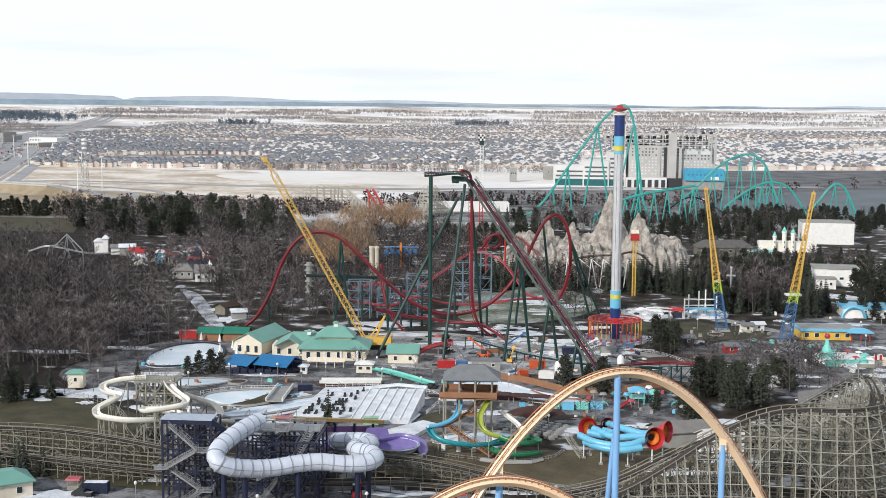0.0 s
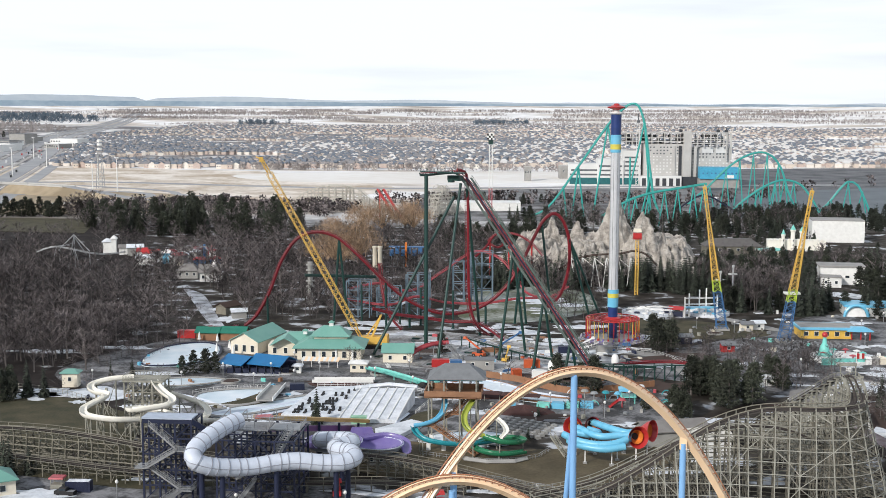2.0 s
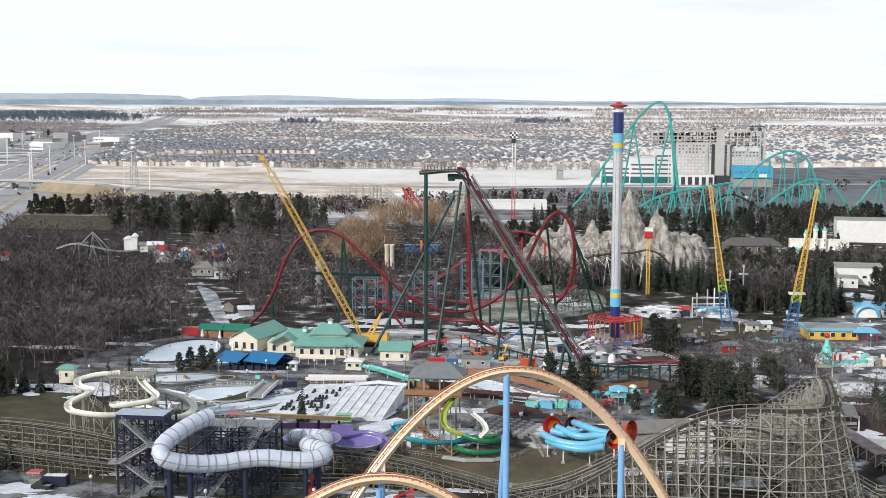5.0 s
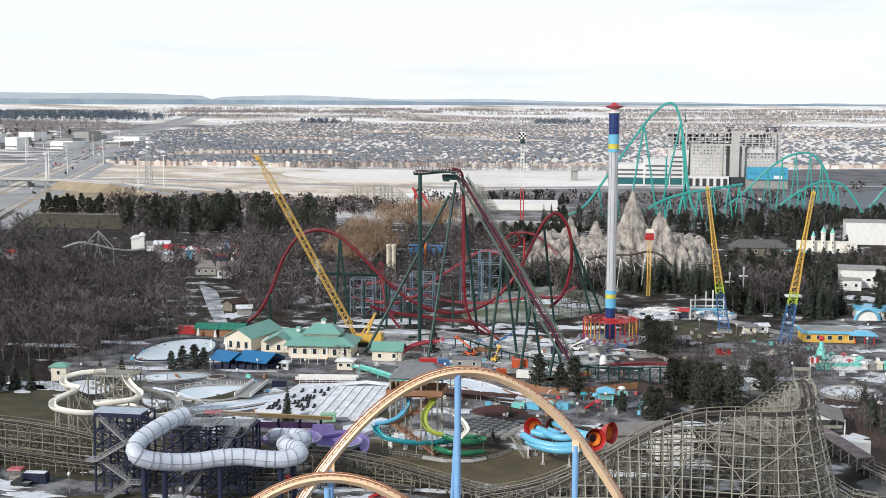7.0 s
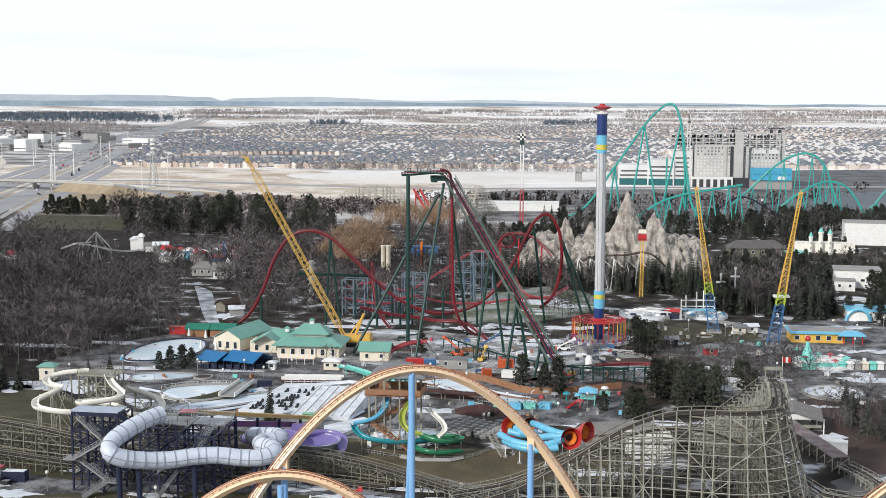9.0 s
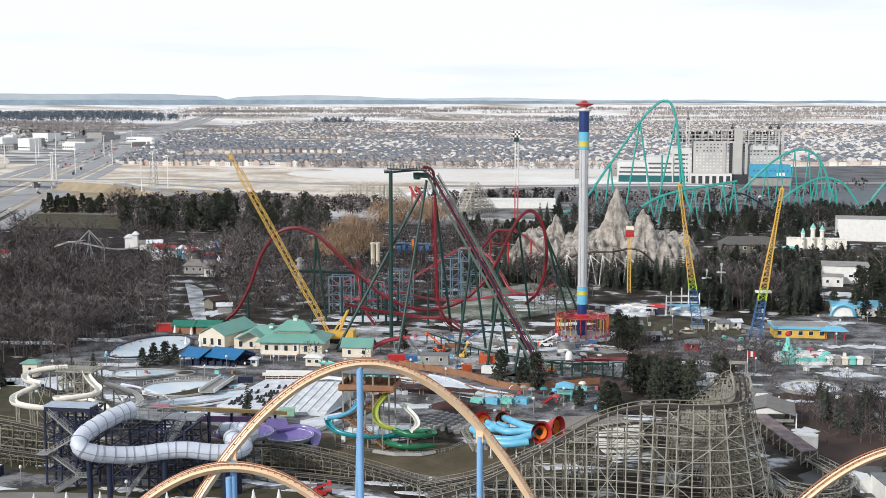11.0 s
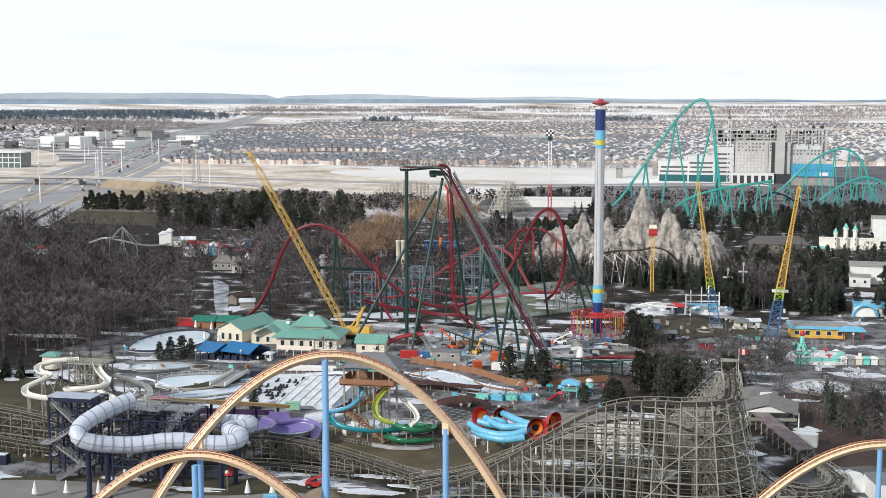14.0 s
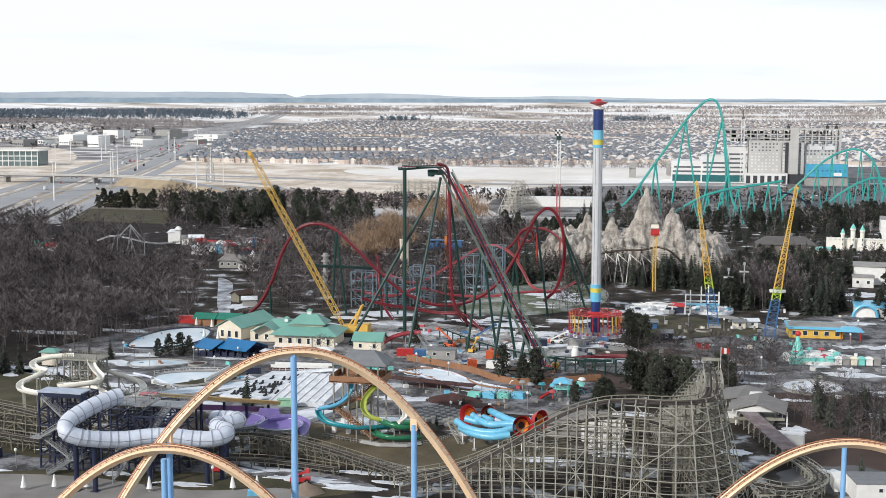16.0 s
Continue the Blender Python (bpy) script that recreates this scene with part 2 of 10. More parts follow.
WHITE = mat("white_paint", (0.78, 0.78, 0.76), 0.5, col2=(0.62, 0.62, 0.60))
IVORY = mat("ivory_fibreglass", (0.84, 0.82, 0.75), 0.3, col2=(0.72, 0.69, 0.61))
TUBEW = mat("pale_grey_fibreglass", (0.60, 0.65, 0.74), 0.4, col2=(0.46, 0.50, 0.58))
SEAM = mat("grey_seam", (0.33, 0.35, 0.40), 0.6)
NAVY = mat("navy_steel", (0.012, 0.018, 0.05), 0.5)
GREY = mat("galvanised_steel", (0.34, 0.35, 0.36), 0.45, 0.4)
SILVER = mat("silver_tower_paint", (0.72, 0.73, 0.75), 0.30, 0.35, col2=(0.58, 0.60, 0.62))
CONC = mat("concrete", (0.33, 0.325, 0.31), 0.85, col2=(0.20, 0.195, 0.185), scale=0.25)
ASPH = mat("asphalt", (0.075, 0.075, 0.075), 0.9, col2=(0.16, 0.16, 0.16), scale=0.08, amount=0.8)
PAVE = mat("park_paving", (0.040, 0.039, 0.040), 0.9, col2=(0.24, 0.24, 0.25), scale=0.15, fine=1.0, amount=1.0, band=(0.62, 0.88))
SNOW = mat("old_snow", (0.74, 0.77, 0.81), 0.7, col2=(0.46, 0.49, 0.53), scale=0.3, fine=1.5, amount=0.9)
GRASS = mat("winter_lawn", (0.027, 0.027, 0.009), 0.95, col2=(0.078, 0.064, 0.033), scale=0.14, fine=1.5, amount=1.0)
DIRT = mat("bare_earth", (0.060, 0.036, 0.028), 0.95, col2=(0.035, 0.022, 0.018), scale=0.15)
GREYWOOD = mat("weathered_wood", (0.315, 0.308, 0.262), 0.85, col2=(0.12, 0.115, 0.095), scale=0.4, rand=0.12)
BROWNWOOD = mat("stained_boards", (0.30, 0.155, 0.085), 0.8, col2=(0.20, 0.10, 0.055))
DKWOOD = mat("dark_track_planks", (0.055, 0.045, 0.04), 0.85)
# the dark col2 mottling puts crevice shade into the rock's colour
ROCK = mat("sculpted_rock", (0.46, 0.425, 0.38), 0.9, col2=(0.13, 0.115, 0.10), scale=0.28, fine=1.3, amount=0.95, bump=0.9)
YELLOW = mat("crane_yellow", (0.68, 0.43, 0.09), 0.45, col2=(0.55, 0.32, 0.05))
LIME = mat("lime_paint", (0.45, 0.60, 0.05), 0.45)
BLUE = mat("blue_paint", (0.05, 0.15, 0.33), 0.45)
LTBLUE = mat("light_blue_paint", (0.13, 0.44, 0.64), 0.35, col2=(0.20, 0.52, 0.70))
DEEPBLUE = mat("deep_blue_paint", (0.015, 0.04, 0.17), 0.4)
BRIGHTRED = mat("bright_red_paint", (0.46, 0.03, 0.03), 0.38, col2=(0.34, 0.025, 0.025))
PINK = mat("coral_red_paint", (0.44, 0.07, 0.085), 0.4)
PURPLE = mat("purple_fibreglass", (0.16, 0.125, 0.34), 0.3, col2=(0.24, 0.20, 0.42))
AQUA = mat("aqua_fibreglass", (0.03, 0.30, 0.36), 0.3)
GREEN = mat("green_fibreglass", (0.03, 0.20, 0.10), 0.3)
YGREEN = mat("yellow_green_fibreglass", (0.38, 0.44, 0.08), 0.3)
ORANGEY = mat("orange_fibreglass", (0.75, 0.22, 0.04), 0.35)
TURQ = mat("turquoise_paint", (0.20, 0.62, 0.55), 0.4)
GLASS = mat("dark_window_glass", (0.03, 0.04, 0.05), 0.08, 0.0, amount=0.3, bump=0, spec=0.8)
BARK = mat("grey_brown_bark", (0.145, 0.128, 0.120), 0.95, col2=(0.09, 0.075, 0.07), scale=0.6, rand=0.25)
# dark col2 blotches hold crown self-shadow as well as tone between trees
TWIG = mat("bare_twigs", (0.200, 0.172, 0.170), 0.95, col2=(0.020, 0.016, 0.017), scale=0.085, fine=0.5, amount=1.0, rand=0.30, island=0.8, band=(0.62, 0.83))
WILLOW = mat("willow_twigs", (0.37, 0.255, 0.165), 0.95, col2=(0.17, 0.115, 0.075), scale=0.25, rand=0.15, island=0.5)
FIR = mat("dark_needles", (0.038, 0.047, 0.033), 0.9, col2=(0.013, 0.017, 0.014), scale=0.5, rand=0.4, island=0.6)
PINE = mat("pine_needles", (0.050, 0.057, 0.039), 0.9, col2=(0.014, 0.018, 0.013), scale=0.5, rand=0.35, island=0.6)
SHINGLE = mat("grey_shingles", (0.22, 0.21, 0.20), 0.9, col2=(0.14, 0.13, 0.125))
GREYROOF = mat("grey_roof", (0.19, 0.20, 0.21), 0.7)
# coaster timber's shade put into a darker copy; also plain dark wood for buildings
DARK_SHADEWOOD = mat("dark_and_shaded_timber", (0.195, 0.182, 0.145), 0.9, col2=(0.095, 0.088, 0.07), scale=0.4, rand=0.25)
BANDY = mat("pale_yellow_band", (0.66, 0.58, 0.10), 0.45)
BLACK = mat("black_rubber", (0.012, 0.012, 0.013), 0.7)
WATER = mat("thin_ice", (0.115, 0.135, 0.15), 0.7, col2=(0.18, 0.20, 0.215), scale=0.02, amount=0.8, spec=0.15)
POOLW = mat("iced_pool", (0.52, 0.64, 0.72), 0.3, col2=(0.74, 0.79, 0.83), scale=0.12, amount=1.0)

# ---------------------------------------------------------------- the land
EYE_H = 91.5
R_FLAT, R_END = 2300.0, 4840.0


def land(x, y):
    """The land's place and scale for a spot of the plan: past R_FLAT the country is drawn in and rises towards the horizon."""
    r = math.hypot(x, y)
    if r <= R_FLAT:
        return Vector((x, y, 0.0)), 1.0
    u = 1 - R_FLAT / r
    rr = R_FLAT + (R_END - R_FLAT) * u
    z = max(0.0, EYE_H * (1 - rr * (1 - u) / R_FLAT))
    return Vector((x / r * rr, y / r * rr, z)), rr / r


def ground_material():
    m = bpy.data.materials.new("winter_ground")
    m.use_nodes = True
    n, l = m.node_tree.nodes, m.node_tree.links
    p = n["Principled BSDF"]
    p.inputs["Roughness"].default_value = 0.95
    p.inputs["Specular IOR Level"].default_value = 0.2
    tc = n.new("ShaderNodeTexCoord")

    def tex(scale, detail=4.0, stretch=None):
        t = n.new("ShaderNodeTexNoise")
        t.inputs["Scale"].default_value, t.inputs["Detail"].default_value = scale, detail
        src = tc.outputs["Object"]
        if stretch:
            mp = n.new("ShaderNodeMapping")
            mp.inputs["Scale"].default_value = stretch
            l.new(src, mp.inputs[0])
            src = mp.outputs[0]
        l.new(src, t.inputs[0])
        return t.outputs[0]

    def ramp(fac, stops):
        r = n.new("ShaderNodeValToRGB")
        for i, (pos, c) in enumerate(stops):
            e = r.color_ramp.elements[i] if i < 2 else r.color_ramp.elements.new(pos)
            e.position, e.color = pos, (*c, 1)
        l.new(fac, r.inputs[0])
        return r.outputs[0]

    def mix(fac, a, b):
        x = n.new("ShaderNodeMix")
        x.data_type = "RGBA"
        l.new(fac, x.inputs[0])
        l.new(a, x.inputs[6])
        l.new(b, x.inputs[7])
        return x.outputs[2]

    near = ramp(tex(0.09, 9.0), [(0.36, (0.016, 0.013, 0.010)), (0.47, (0.036, 0.030, 0.024)), (0.57, (0.070, 0.064, 0.058)), (0.64, (0.50, 0.52, 0.55))])
    # wood: near-black stops put the shade under the trees into the floor's colour
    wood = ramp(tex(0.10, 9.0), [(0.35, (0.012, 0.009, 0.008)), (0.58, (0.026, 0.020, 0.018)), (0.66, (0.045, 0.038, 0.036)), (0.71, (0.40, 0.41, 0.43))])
    far = ramp(tex(1.0, 8.0, (0.0028, 0.0075, 0.0)), [(0.28, (0.24, 0.21, 0.19)), (0.35, (0.50, 0.44, 0.38)), (0.43, (0.70, 0.64, 0.58)), (0.51, (0.90, 0.89, 0.88))])
    fine = ramp(tex(0.02, 8.0), [(0.35, (0.70, 0.69, 0.69)), (0.65, (1.0, 1.0, 1.0))])
    mul = n.new("ShaderNodeMix")
    mul.data_type, mul.blend_type = "RGBA", "MULTIPLY"
    mul.inputs[0].default_value = 0.8
    l.new(far, mul.inputs[6])
    l.new(fine, mul.inputs[7])
    sp = n.new("ShaderNodeSeparateXYZ")
    l.new(tc.outputs["Object"], sp.inputs[0])

    def step(out, a, b):
        mr = n.new("ShaderNodeMapRange")
        mr.inputs[1].default_value, mr.inputs[2].default_value = a, b
        l.new(out, mr.inputs[0])
        return mr.outputs[0]
    # the wood lies west of the water park, the open country north of the park
    wx = n.new("ShaderNodeMath")
    wx.operation = "MULTIPLY_ADD"
    wx.inputs[1].default_value = 0.32
    l.new(sp.outputs[1], wx.inputs[0])
    l.new(sp.outputs[0], wx.inputs[2])
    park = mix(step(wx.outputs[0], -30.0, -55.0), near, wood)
    # streets and gardens of the housing estate, with thin snow, snowier towards the east
    yard = ramp(tex(1.0, 6.0, (0.010, 0.016, 0.0)), [(0.34, (0.11, 0.115, 0.13)), (0.48, (0.22, 0.21, 0.21)), (0.56, (0.42, 0.41, 0.40)), (0.64, (0.74, 0.73, 0.72))])
    edge = n.new("ShaderNodeMath")
    edge.operation = "MULTIPLY"
    l.new(step(sp.outputs[1], 1735.0, 1750.0), edge.inputs[0])
    l.new(step(sp.outputs[1], 3560.0, 3480.0), edge.inputs[1])
    lean = n.new("ShaderNodeMath")
    lean.operation = "MULTIPLY_ADD"
    lean.inputs[1].default_value = 0.08
    l.new(sp.outputs[1], lean.inputs[0])
    l.new(sp.outputs[0], lean.inputs[2])
    east = n.new("ShaderNodeMath")
    east.operation = "MULTIPLY"
    l.new(edge.outputs[0], east.inputs[0])
    l.new(step(lean.outputs[0], 60.0, -260.0), east.inputs[1])
    fields = mix(east.outputs[0], mul.outputs[2], yard)
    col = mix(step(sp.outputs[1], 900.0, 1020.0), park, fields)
    l.new(col, p.inputs["Base Color"])
    b = n.new("ShaderNodeBump")
    b.inputs["Strength"].default_value, b.inputs["Distance"].default_value = 0.5, 0.2
    l.new(tex(0.8, 5.0), b.inputs["Height"])
    l.new(b.outputs[0], p.inputs["Normal"])
    return m


g = Shape()
RINGS = [0, 60, 150, 250, 400, 600, 900, 1300, 1700, 2100, 2300, 2600, 3000, 3500, 4200, 5000, 6500, 9000, 14000, 30000, 200000]
SEG = 120
gv = [(0, 0, 0)]
for r in RINGS[1:]:
    for k in range(SEG):
        a = 2 * math.pi * k / SEG
        gv.append(tuple(land(r * math.sin(a), r * math.cos(a))[0]))
gf = [(0, 1 + (k + 1) % SEG, 1 + k) for k in range(SEG)]
for i in range(len(RINGS) - 2):
    o = 1 + i * SEG
    for k in range(SEG):
        gf.append((o + k, o + (k + 1) % SEG, o + SEG + (k + 1) % SEG, o + SEG + k))
g.add(gv, gf)
solo("ground", g, ground_material(), "winter ground with thin snow, brown grass and pale fields", kind="structure", smooth=True)

# wooded hills along the horizon, in two ridges; their blue-grey colours hold the haze
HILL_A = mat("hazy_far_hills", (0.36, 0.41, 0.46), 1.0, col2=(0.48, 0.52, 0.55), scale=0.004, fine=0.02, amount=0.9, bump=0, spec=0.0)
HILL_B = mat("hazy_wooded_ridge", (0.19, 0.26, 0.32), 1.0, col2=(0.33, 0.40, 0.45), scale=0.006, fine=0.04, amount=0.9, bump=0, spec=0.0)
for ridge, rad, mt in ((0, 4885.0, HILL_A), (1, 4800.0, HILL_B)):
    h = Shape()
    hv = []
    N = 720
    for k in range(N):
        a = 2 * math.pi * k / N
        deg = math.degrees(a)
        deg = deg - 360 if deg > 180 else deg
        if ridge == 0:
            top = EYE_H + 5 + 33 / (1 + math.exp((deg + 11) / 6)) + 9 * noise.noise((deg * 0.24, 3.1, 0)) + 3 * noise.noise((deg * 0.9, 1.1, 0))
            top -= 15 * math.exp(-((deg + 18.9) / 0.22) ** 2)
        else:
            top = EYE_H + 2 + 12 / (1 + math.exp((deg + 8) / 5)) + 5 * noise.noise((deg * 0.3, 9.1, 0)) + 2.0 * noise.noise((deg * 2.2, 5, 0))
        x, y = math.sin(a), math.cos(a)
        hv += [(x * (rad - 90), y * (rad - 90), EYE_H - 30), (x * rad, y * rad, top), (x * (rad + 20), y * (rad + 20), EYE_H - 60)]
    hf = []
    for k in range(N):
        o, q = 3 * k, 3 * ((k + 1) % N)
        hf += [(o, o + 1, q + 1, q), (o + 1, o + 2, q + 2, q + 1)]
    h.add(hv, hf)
    solo("backdrop", h, mt, "wooded hills on the horizon, tinted blue-grey with haze", kind="structure", smooth=True)


def sheet(name, ring, z, material, label, kind="structure"):
    s = Shape()
    s.prism(ring, z - 0.25, z)
    return solo(name, s, material, label, kind=kind)


def strip(pts, half, z, lift=0.0):
    """A flat band along pts of (x, y), as a shape."""
    s = Shape()
    vs, fs = [], []
    for i, p in enumerate(pts):
        a, b = pts[max(i - 1, 0)], pts[min(i + 1, len(pts) - 1)]
        d = Vector((b[0] - a[0], b[1] - a[1])).normalized()
        nx, ny = -d.y * half, d.x * half
        q, sc = land(p[0], p[1])
        zz = q.z + z + (p[2] if len(p) > 2 else 0) + lift
        vs += [(q.x + nx * sc, q.y + ny * sc, zz), (q.x - nx * sc, q.y - ny * sc, zz), (q.x + nx * sc, q.y + ny * sc, zz - 0.3), (q.x - nx * sc, q.y - ny * sc, zz - 0.3)]
    for i in range(len(pts) - 1):
        o, q = 4 * i, 4 * i + 4
        fs += [(o, q, q + 1, o + 1), (o, o + 2, q + 2, q), (o + 1, q + 1, q + 3, o + 3)]
    return s.add(vs, fs)

# ---------------------------------------------------------------- coaster track
def track(owner, pts, spine_mat, rail_mat, gauge=1.2, spine=0.45, drop=0.55, tie_step=3, up=None, square=False, rail_r=0.12, ties_apart=False, tie_mat=None):
    """A tubular track along pts: one spine, two rails and the ties between them."""
    pts = [Vector(p) for p in pts]
    ups = up or [Vector((0, 0, 1))] * len(pts)
    L, R, S = [], [], []
    for i, p in enumerate(pts):
        d = (pts[min(i + 1, len(pts) - 1)] - pts[max(i - 1, 0)]).normalized()
        a = d.cross(Vector(ups[i])).normalized()
        b = a.cross(d)
        L.append(p - a * gauge / 2)
        R.append(p + a * gauge / 2)
        S.append(p - b * drop)
    part("spine", Shape().tube(S, spine, 4 if square else 8, up=ups, flat=1.0), spine_mat, owner, smooth=not square)
    part("rail", Shape().tube(L, rail_r, 6, up=ups), rail_mat, owner, smooth=True)
    part("rail", Shape().tube(R, rail_r, 6, up=ups), rail_mat, owner, smooth=True)
    t = Shape()
    for i in range(0, len(pts), tie_step):
        w_ = 0.12 if ties_apart else 0.16
        t.beam(S[i], L[i], w_).beam(S[i], R[i], w_)
        if ties_apart:
            part("tie", t, rail_mat, owner)
            t = Shape()
    if not ties_apart:
        part("ties", t, tie_mat or rail_mat, owner, kind="stuff")
    return S


def column(owner, foot, top, r, material, name="support_column", n=10, r2=None):
    s = Shape()
    f, t = Vector(foot), Vector(top)
    s.tube([f, f + (t - f) * 0.002, t], [r, r, r2 or r], n, up=(0.13, 1, 0.1))
    s.box((f.x, f.y, f.z - 0.3), (r * 3.4, r * 3.4, 0.5))
    return part(name, s, material, owner, smooth=True)


# ---- the orange hyper coaster in front
hyper = thing("roller_coaster", (-26.5, 177.5, 0), "orange steel roller coaster hump on light blue columns", "roller coaster")
U = Vector((0.886, 0.463, 0))
C0 = Vector((-26.8, 182.5, 0))


def hump(center, direction, top, curv, s0, s1, step=1.0, quart=0.0):
    out = []
    n = int((s1 - s0) / step)
    for i in range(n + 1):
        s = s0 + (s1 - s0) * i / n
        out.append(center + direction * s + Vector((0, 0, top - curv * s * s + quart * s ** 4)))
    return out


big = hump(C0, U, 51.8, 0.0288, -42, 42)
track(hyper, big, ORANGE, RUST, gauge=1.25, spine=0.74, drop=0.72, tie_step=1, square=True, ties_apart=True, rail_r=0.09)
for s in (-20, 0, 20):
    p = C0 + U * s
    zt = 51.8 - 0.0288 * s * s - 1.35
    column(hyper, (p.x, p.y, 0), (p.x, p.y, zt - 1.2 if s else zt - 0.1), 0.52, SKYBLUE)
    if s:
        part("saddle", Shape().beam((p.x, p.y, zt - 2.2), (p.x, p.y, zt + 0.3), 1.1, 0.7), ORANGE, hyper)
    else:
        part("saddle", Shape().beam((p.x, p.y, zt - 0.2), (p.x, p.y, zt + 0.28), 0.72, 0.6), SKYBLUE, hyper)
pA = C0
column(hyper, (pA.x - 3.0, pA.y + 6, 0), (pA.x - 0.3, pA.y + 0.6, 41), 0.40, SKYBLUE)

low = thing("roller_coaster", (-44.5, 172, 0), "orange steel return track hump on a light blue column", "roller coaster")
U2 = Vector((0.97, 0.24, 0))
C2 = Vector((-44.6, 171.4, 0))
track(low, hump(C2, U2, 37.7, 0.0297, -33, 33), ORANGE, RUST, gauge=1.25, spine=0.74, drop=0.72, tie_step=1, square=True, ties_apart=True, rail_r=0.09)
column(low, (C2.x, C2.y, 0), (C2.x, C2.y, 35.4), 0.50, SKYBLUE)
for s in (-20, 20):
    p = C2 + U2 * s
    column(low, (p.x, p.y, 0), (p.x, p.y, 37.7 - 0.0297 * s * s - 1.5), 0.45, SKYBLUE)

side = thing("roller_coaster", (60, 202, 0), "orange steel turnaround hump on a light blue column", "roller coaster")
U3 = Vector((0.95, 0.31, 0))
C3 = Vector((60.8, 202.8, 0))
track(side, hump(C3, U3, 36.4, 0.0214, -38, 38), ORANGE, RUST, gauge=1.25, spine=0.74, drop=0.72, tie_step=1, square=True, ties_apart=True, rail_r=0.09)
for s in (-22, 0, 22):
    p = C3 + U3 * s
    column(side, (p.x, p.y, 0), (p.x, p.y, 36.4 - 0.0214 * s * s - 1.4), 0.42, SKYBLUE)

# ---- the swing tower
WX, WY = -5.7, 475.0
swing = thing("swing_tower", (WX, WY, 0), "tall silver swing ride tower with blue bands and red cap", "swing ride")
part("base_plate", Shape().lathe((WX, WY, 0), [(7.5, 0), (7.5, 0.6), (7.0, 0.8)], 32), CONC, swing)
for z0, z1, r, mt, lb in ((0.6, 13.0, 1.9, DEEPBLUE, "dark blue lower shaft"), (13.0, 16.7, 2.1, LTBLUE, "light blue band"), (16.7, 18.4, 2.12, BANDY, "yellow band"), (18.4, 19.9, 2.1, LTBLUE, "light blue band"),
                          (19.9, 73.4, 1.85, SILVER, "ribbed silver shaft"), (73.4, 74.6, 2.06, LTBLUE, "light blue band"), (74.6, 76.6, 2.08, BANDY, "yellow band"), (76.6, 80.2, 2.06, LTBLUE, "light blue band"), (80.2, 88.0, 2.0, DEEPBLUE, "dark blue upper shaft")):
    part("shaft", Shape().lathe((WX, WY, z0), [(r, 0), (r, z1 - z0)], 20), mt, swing, lb, smooth=True)
for k in range(8):
    a = 2 * math.pi * (k + .5) / 8
    part("rib", Shape().beam((WX + 1.86 * math.cos(a), WY + 1.86 * math.sin(a), 19.9), (WX + 1.86 * math.cos(a), WY + 1.86 * math.sin(a), 73.4), 0.16), GREY, swing)
part("collar", Shape().lathe((WX, WY, 88.0), [(2.0, 0), (2.7, 0.4), (2.7, 0.9), (1.2, 1.2), (1.0, 1.9)], 20), WHITE, swing)
part("cap", Shape().lathe((WX, WY, 89.6), [(0.8, 0), (3.4, 1.0), (3.5, 1.3), (1.3, 2.0), (1.0, 2.5), (0.3, 2.7)], 24), BRIGHTRED, swing, "red faceted cap")
# the carriage at the foot with its arms and hanging seats
part("carriage", Shape().lathe((WX, WY, 7.2), [(2.3, 0), (3.2, 0.4), (3.2, 1.4), (2.3, 1.9)], 24), BRIGHTRED, swing, smooth=True)
ringo = Shape().tube([(WX + 10.4 * math.cos(2 * math.pi * k / 48), WY + 10.4 * math.sin(2 * math.pi * k / 48), 8.5) for k in range(49)], 0.24, 6)
part("carriage_ring", ringo, BRIGHTRED, swing, smooth=True)
part("carriage_ring", Shape().tube([(WX + 6.4 * math.cos(2 * math.pi * k / 40), WY + 6.4 * math.sin(2 * math.pi * k / 40), 8.3) for k in range(41)], 0.25, 6), BRIGHTRED, swing, smooth=True)
for k in range(32):
    a = 2 * math.pi * k / 32
    cx, cy = math.cos(a), math.sin(a)
    part("arm", Shape().beam((WX + 2.5 * cx, WY + 2.5 * cy, 8.2), (WX + 10.6 * cx, WY + 10.6 * cy, 8.6), 0.13), BRIGHTRED, swing)
    hg = Shape().beam((WX + 10.4 * cx, WY + 10.4 * cy, 8.4), (WX + 10.4 * cx, WY + 10.4 * cy, 1.6), 0.28)
    part("hanger", hg, YELLOW if (k // 4) % 2 else BRIGHTRED, swing)
    part("seat", Shape().box((WX + 10.4 * cx, WY + 10.4 * cy, 1.0), (0.9, 0.6, 0.9), math.degrees(a), 0.9), BRIGHTRED if k % 2 else PURPLE, swing)
fence_ring = thing("railing", (WX, WY, 0), "low purple and white railing round the swing tower", "railing")
for k in range(40):
    a0, a1 = 2 * math.pi * k / 40, 2 * math.pi * (k + 1) / 40
    s = Shape()
    p, q = (WX + 12.6 * math.cos(a0), WY + 12.6 * math.sin(a0)), (WX + 12.6 * math.cos(a1), WY + 12.6 * math.sin(a1))
    for zz in (0.25, 0.8, 1.3):
        s.beam((*p, zz), (*q, zz), 0.14)
    s.beam((*p, 0), (*p, 1.4), 0.16)
    part("fence_panel", s, PURPLE if k % 2 else WHITE, fence_ring)
part("deck", Shape().lathe((WX, WY, 0), [(12.3, 0), (12.3, 0.12)], 40), CONC, fence_ring)

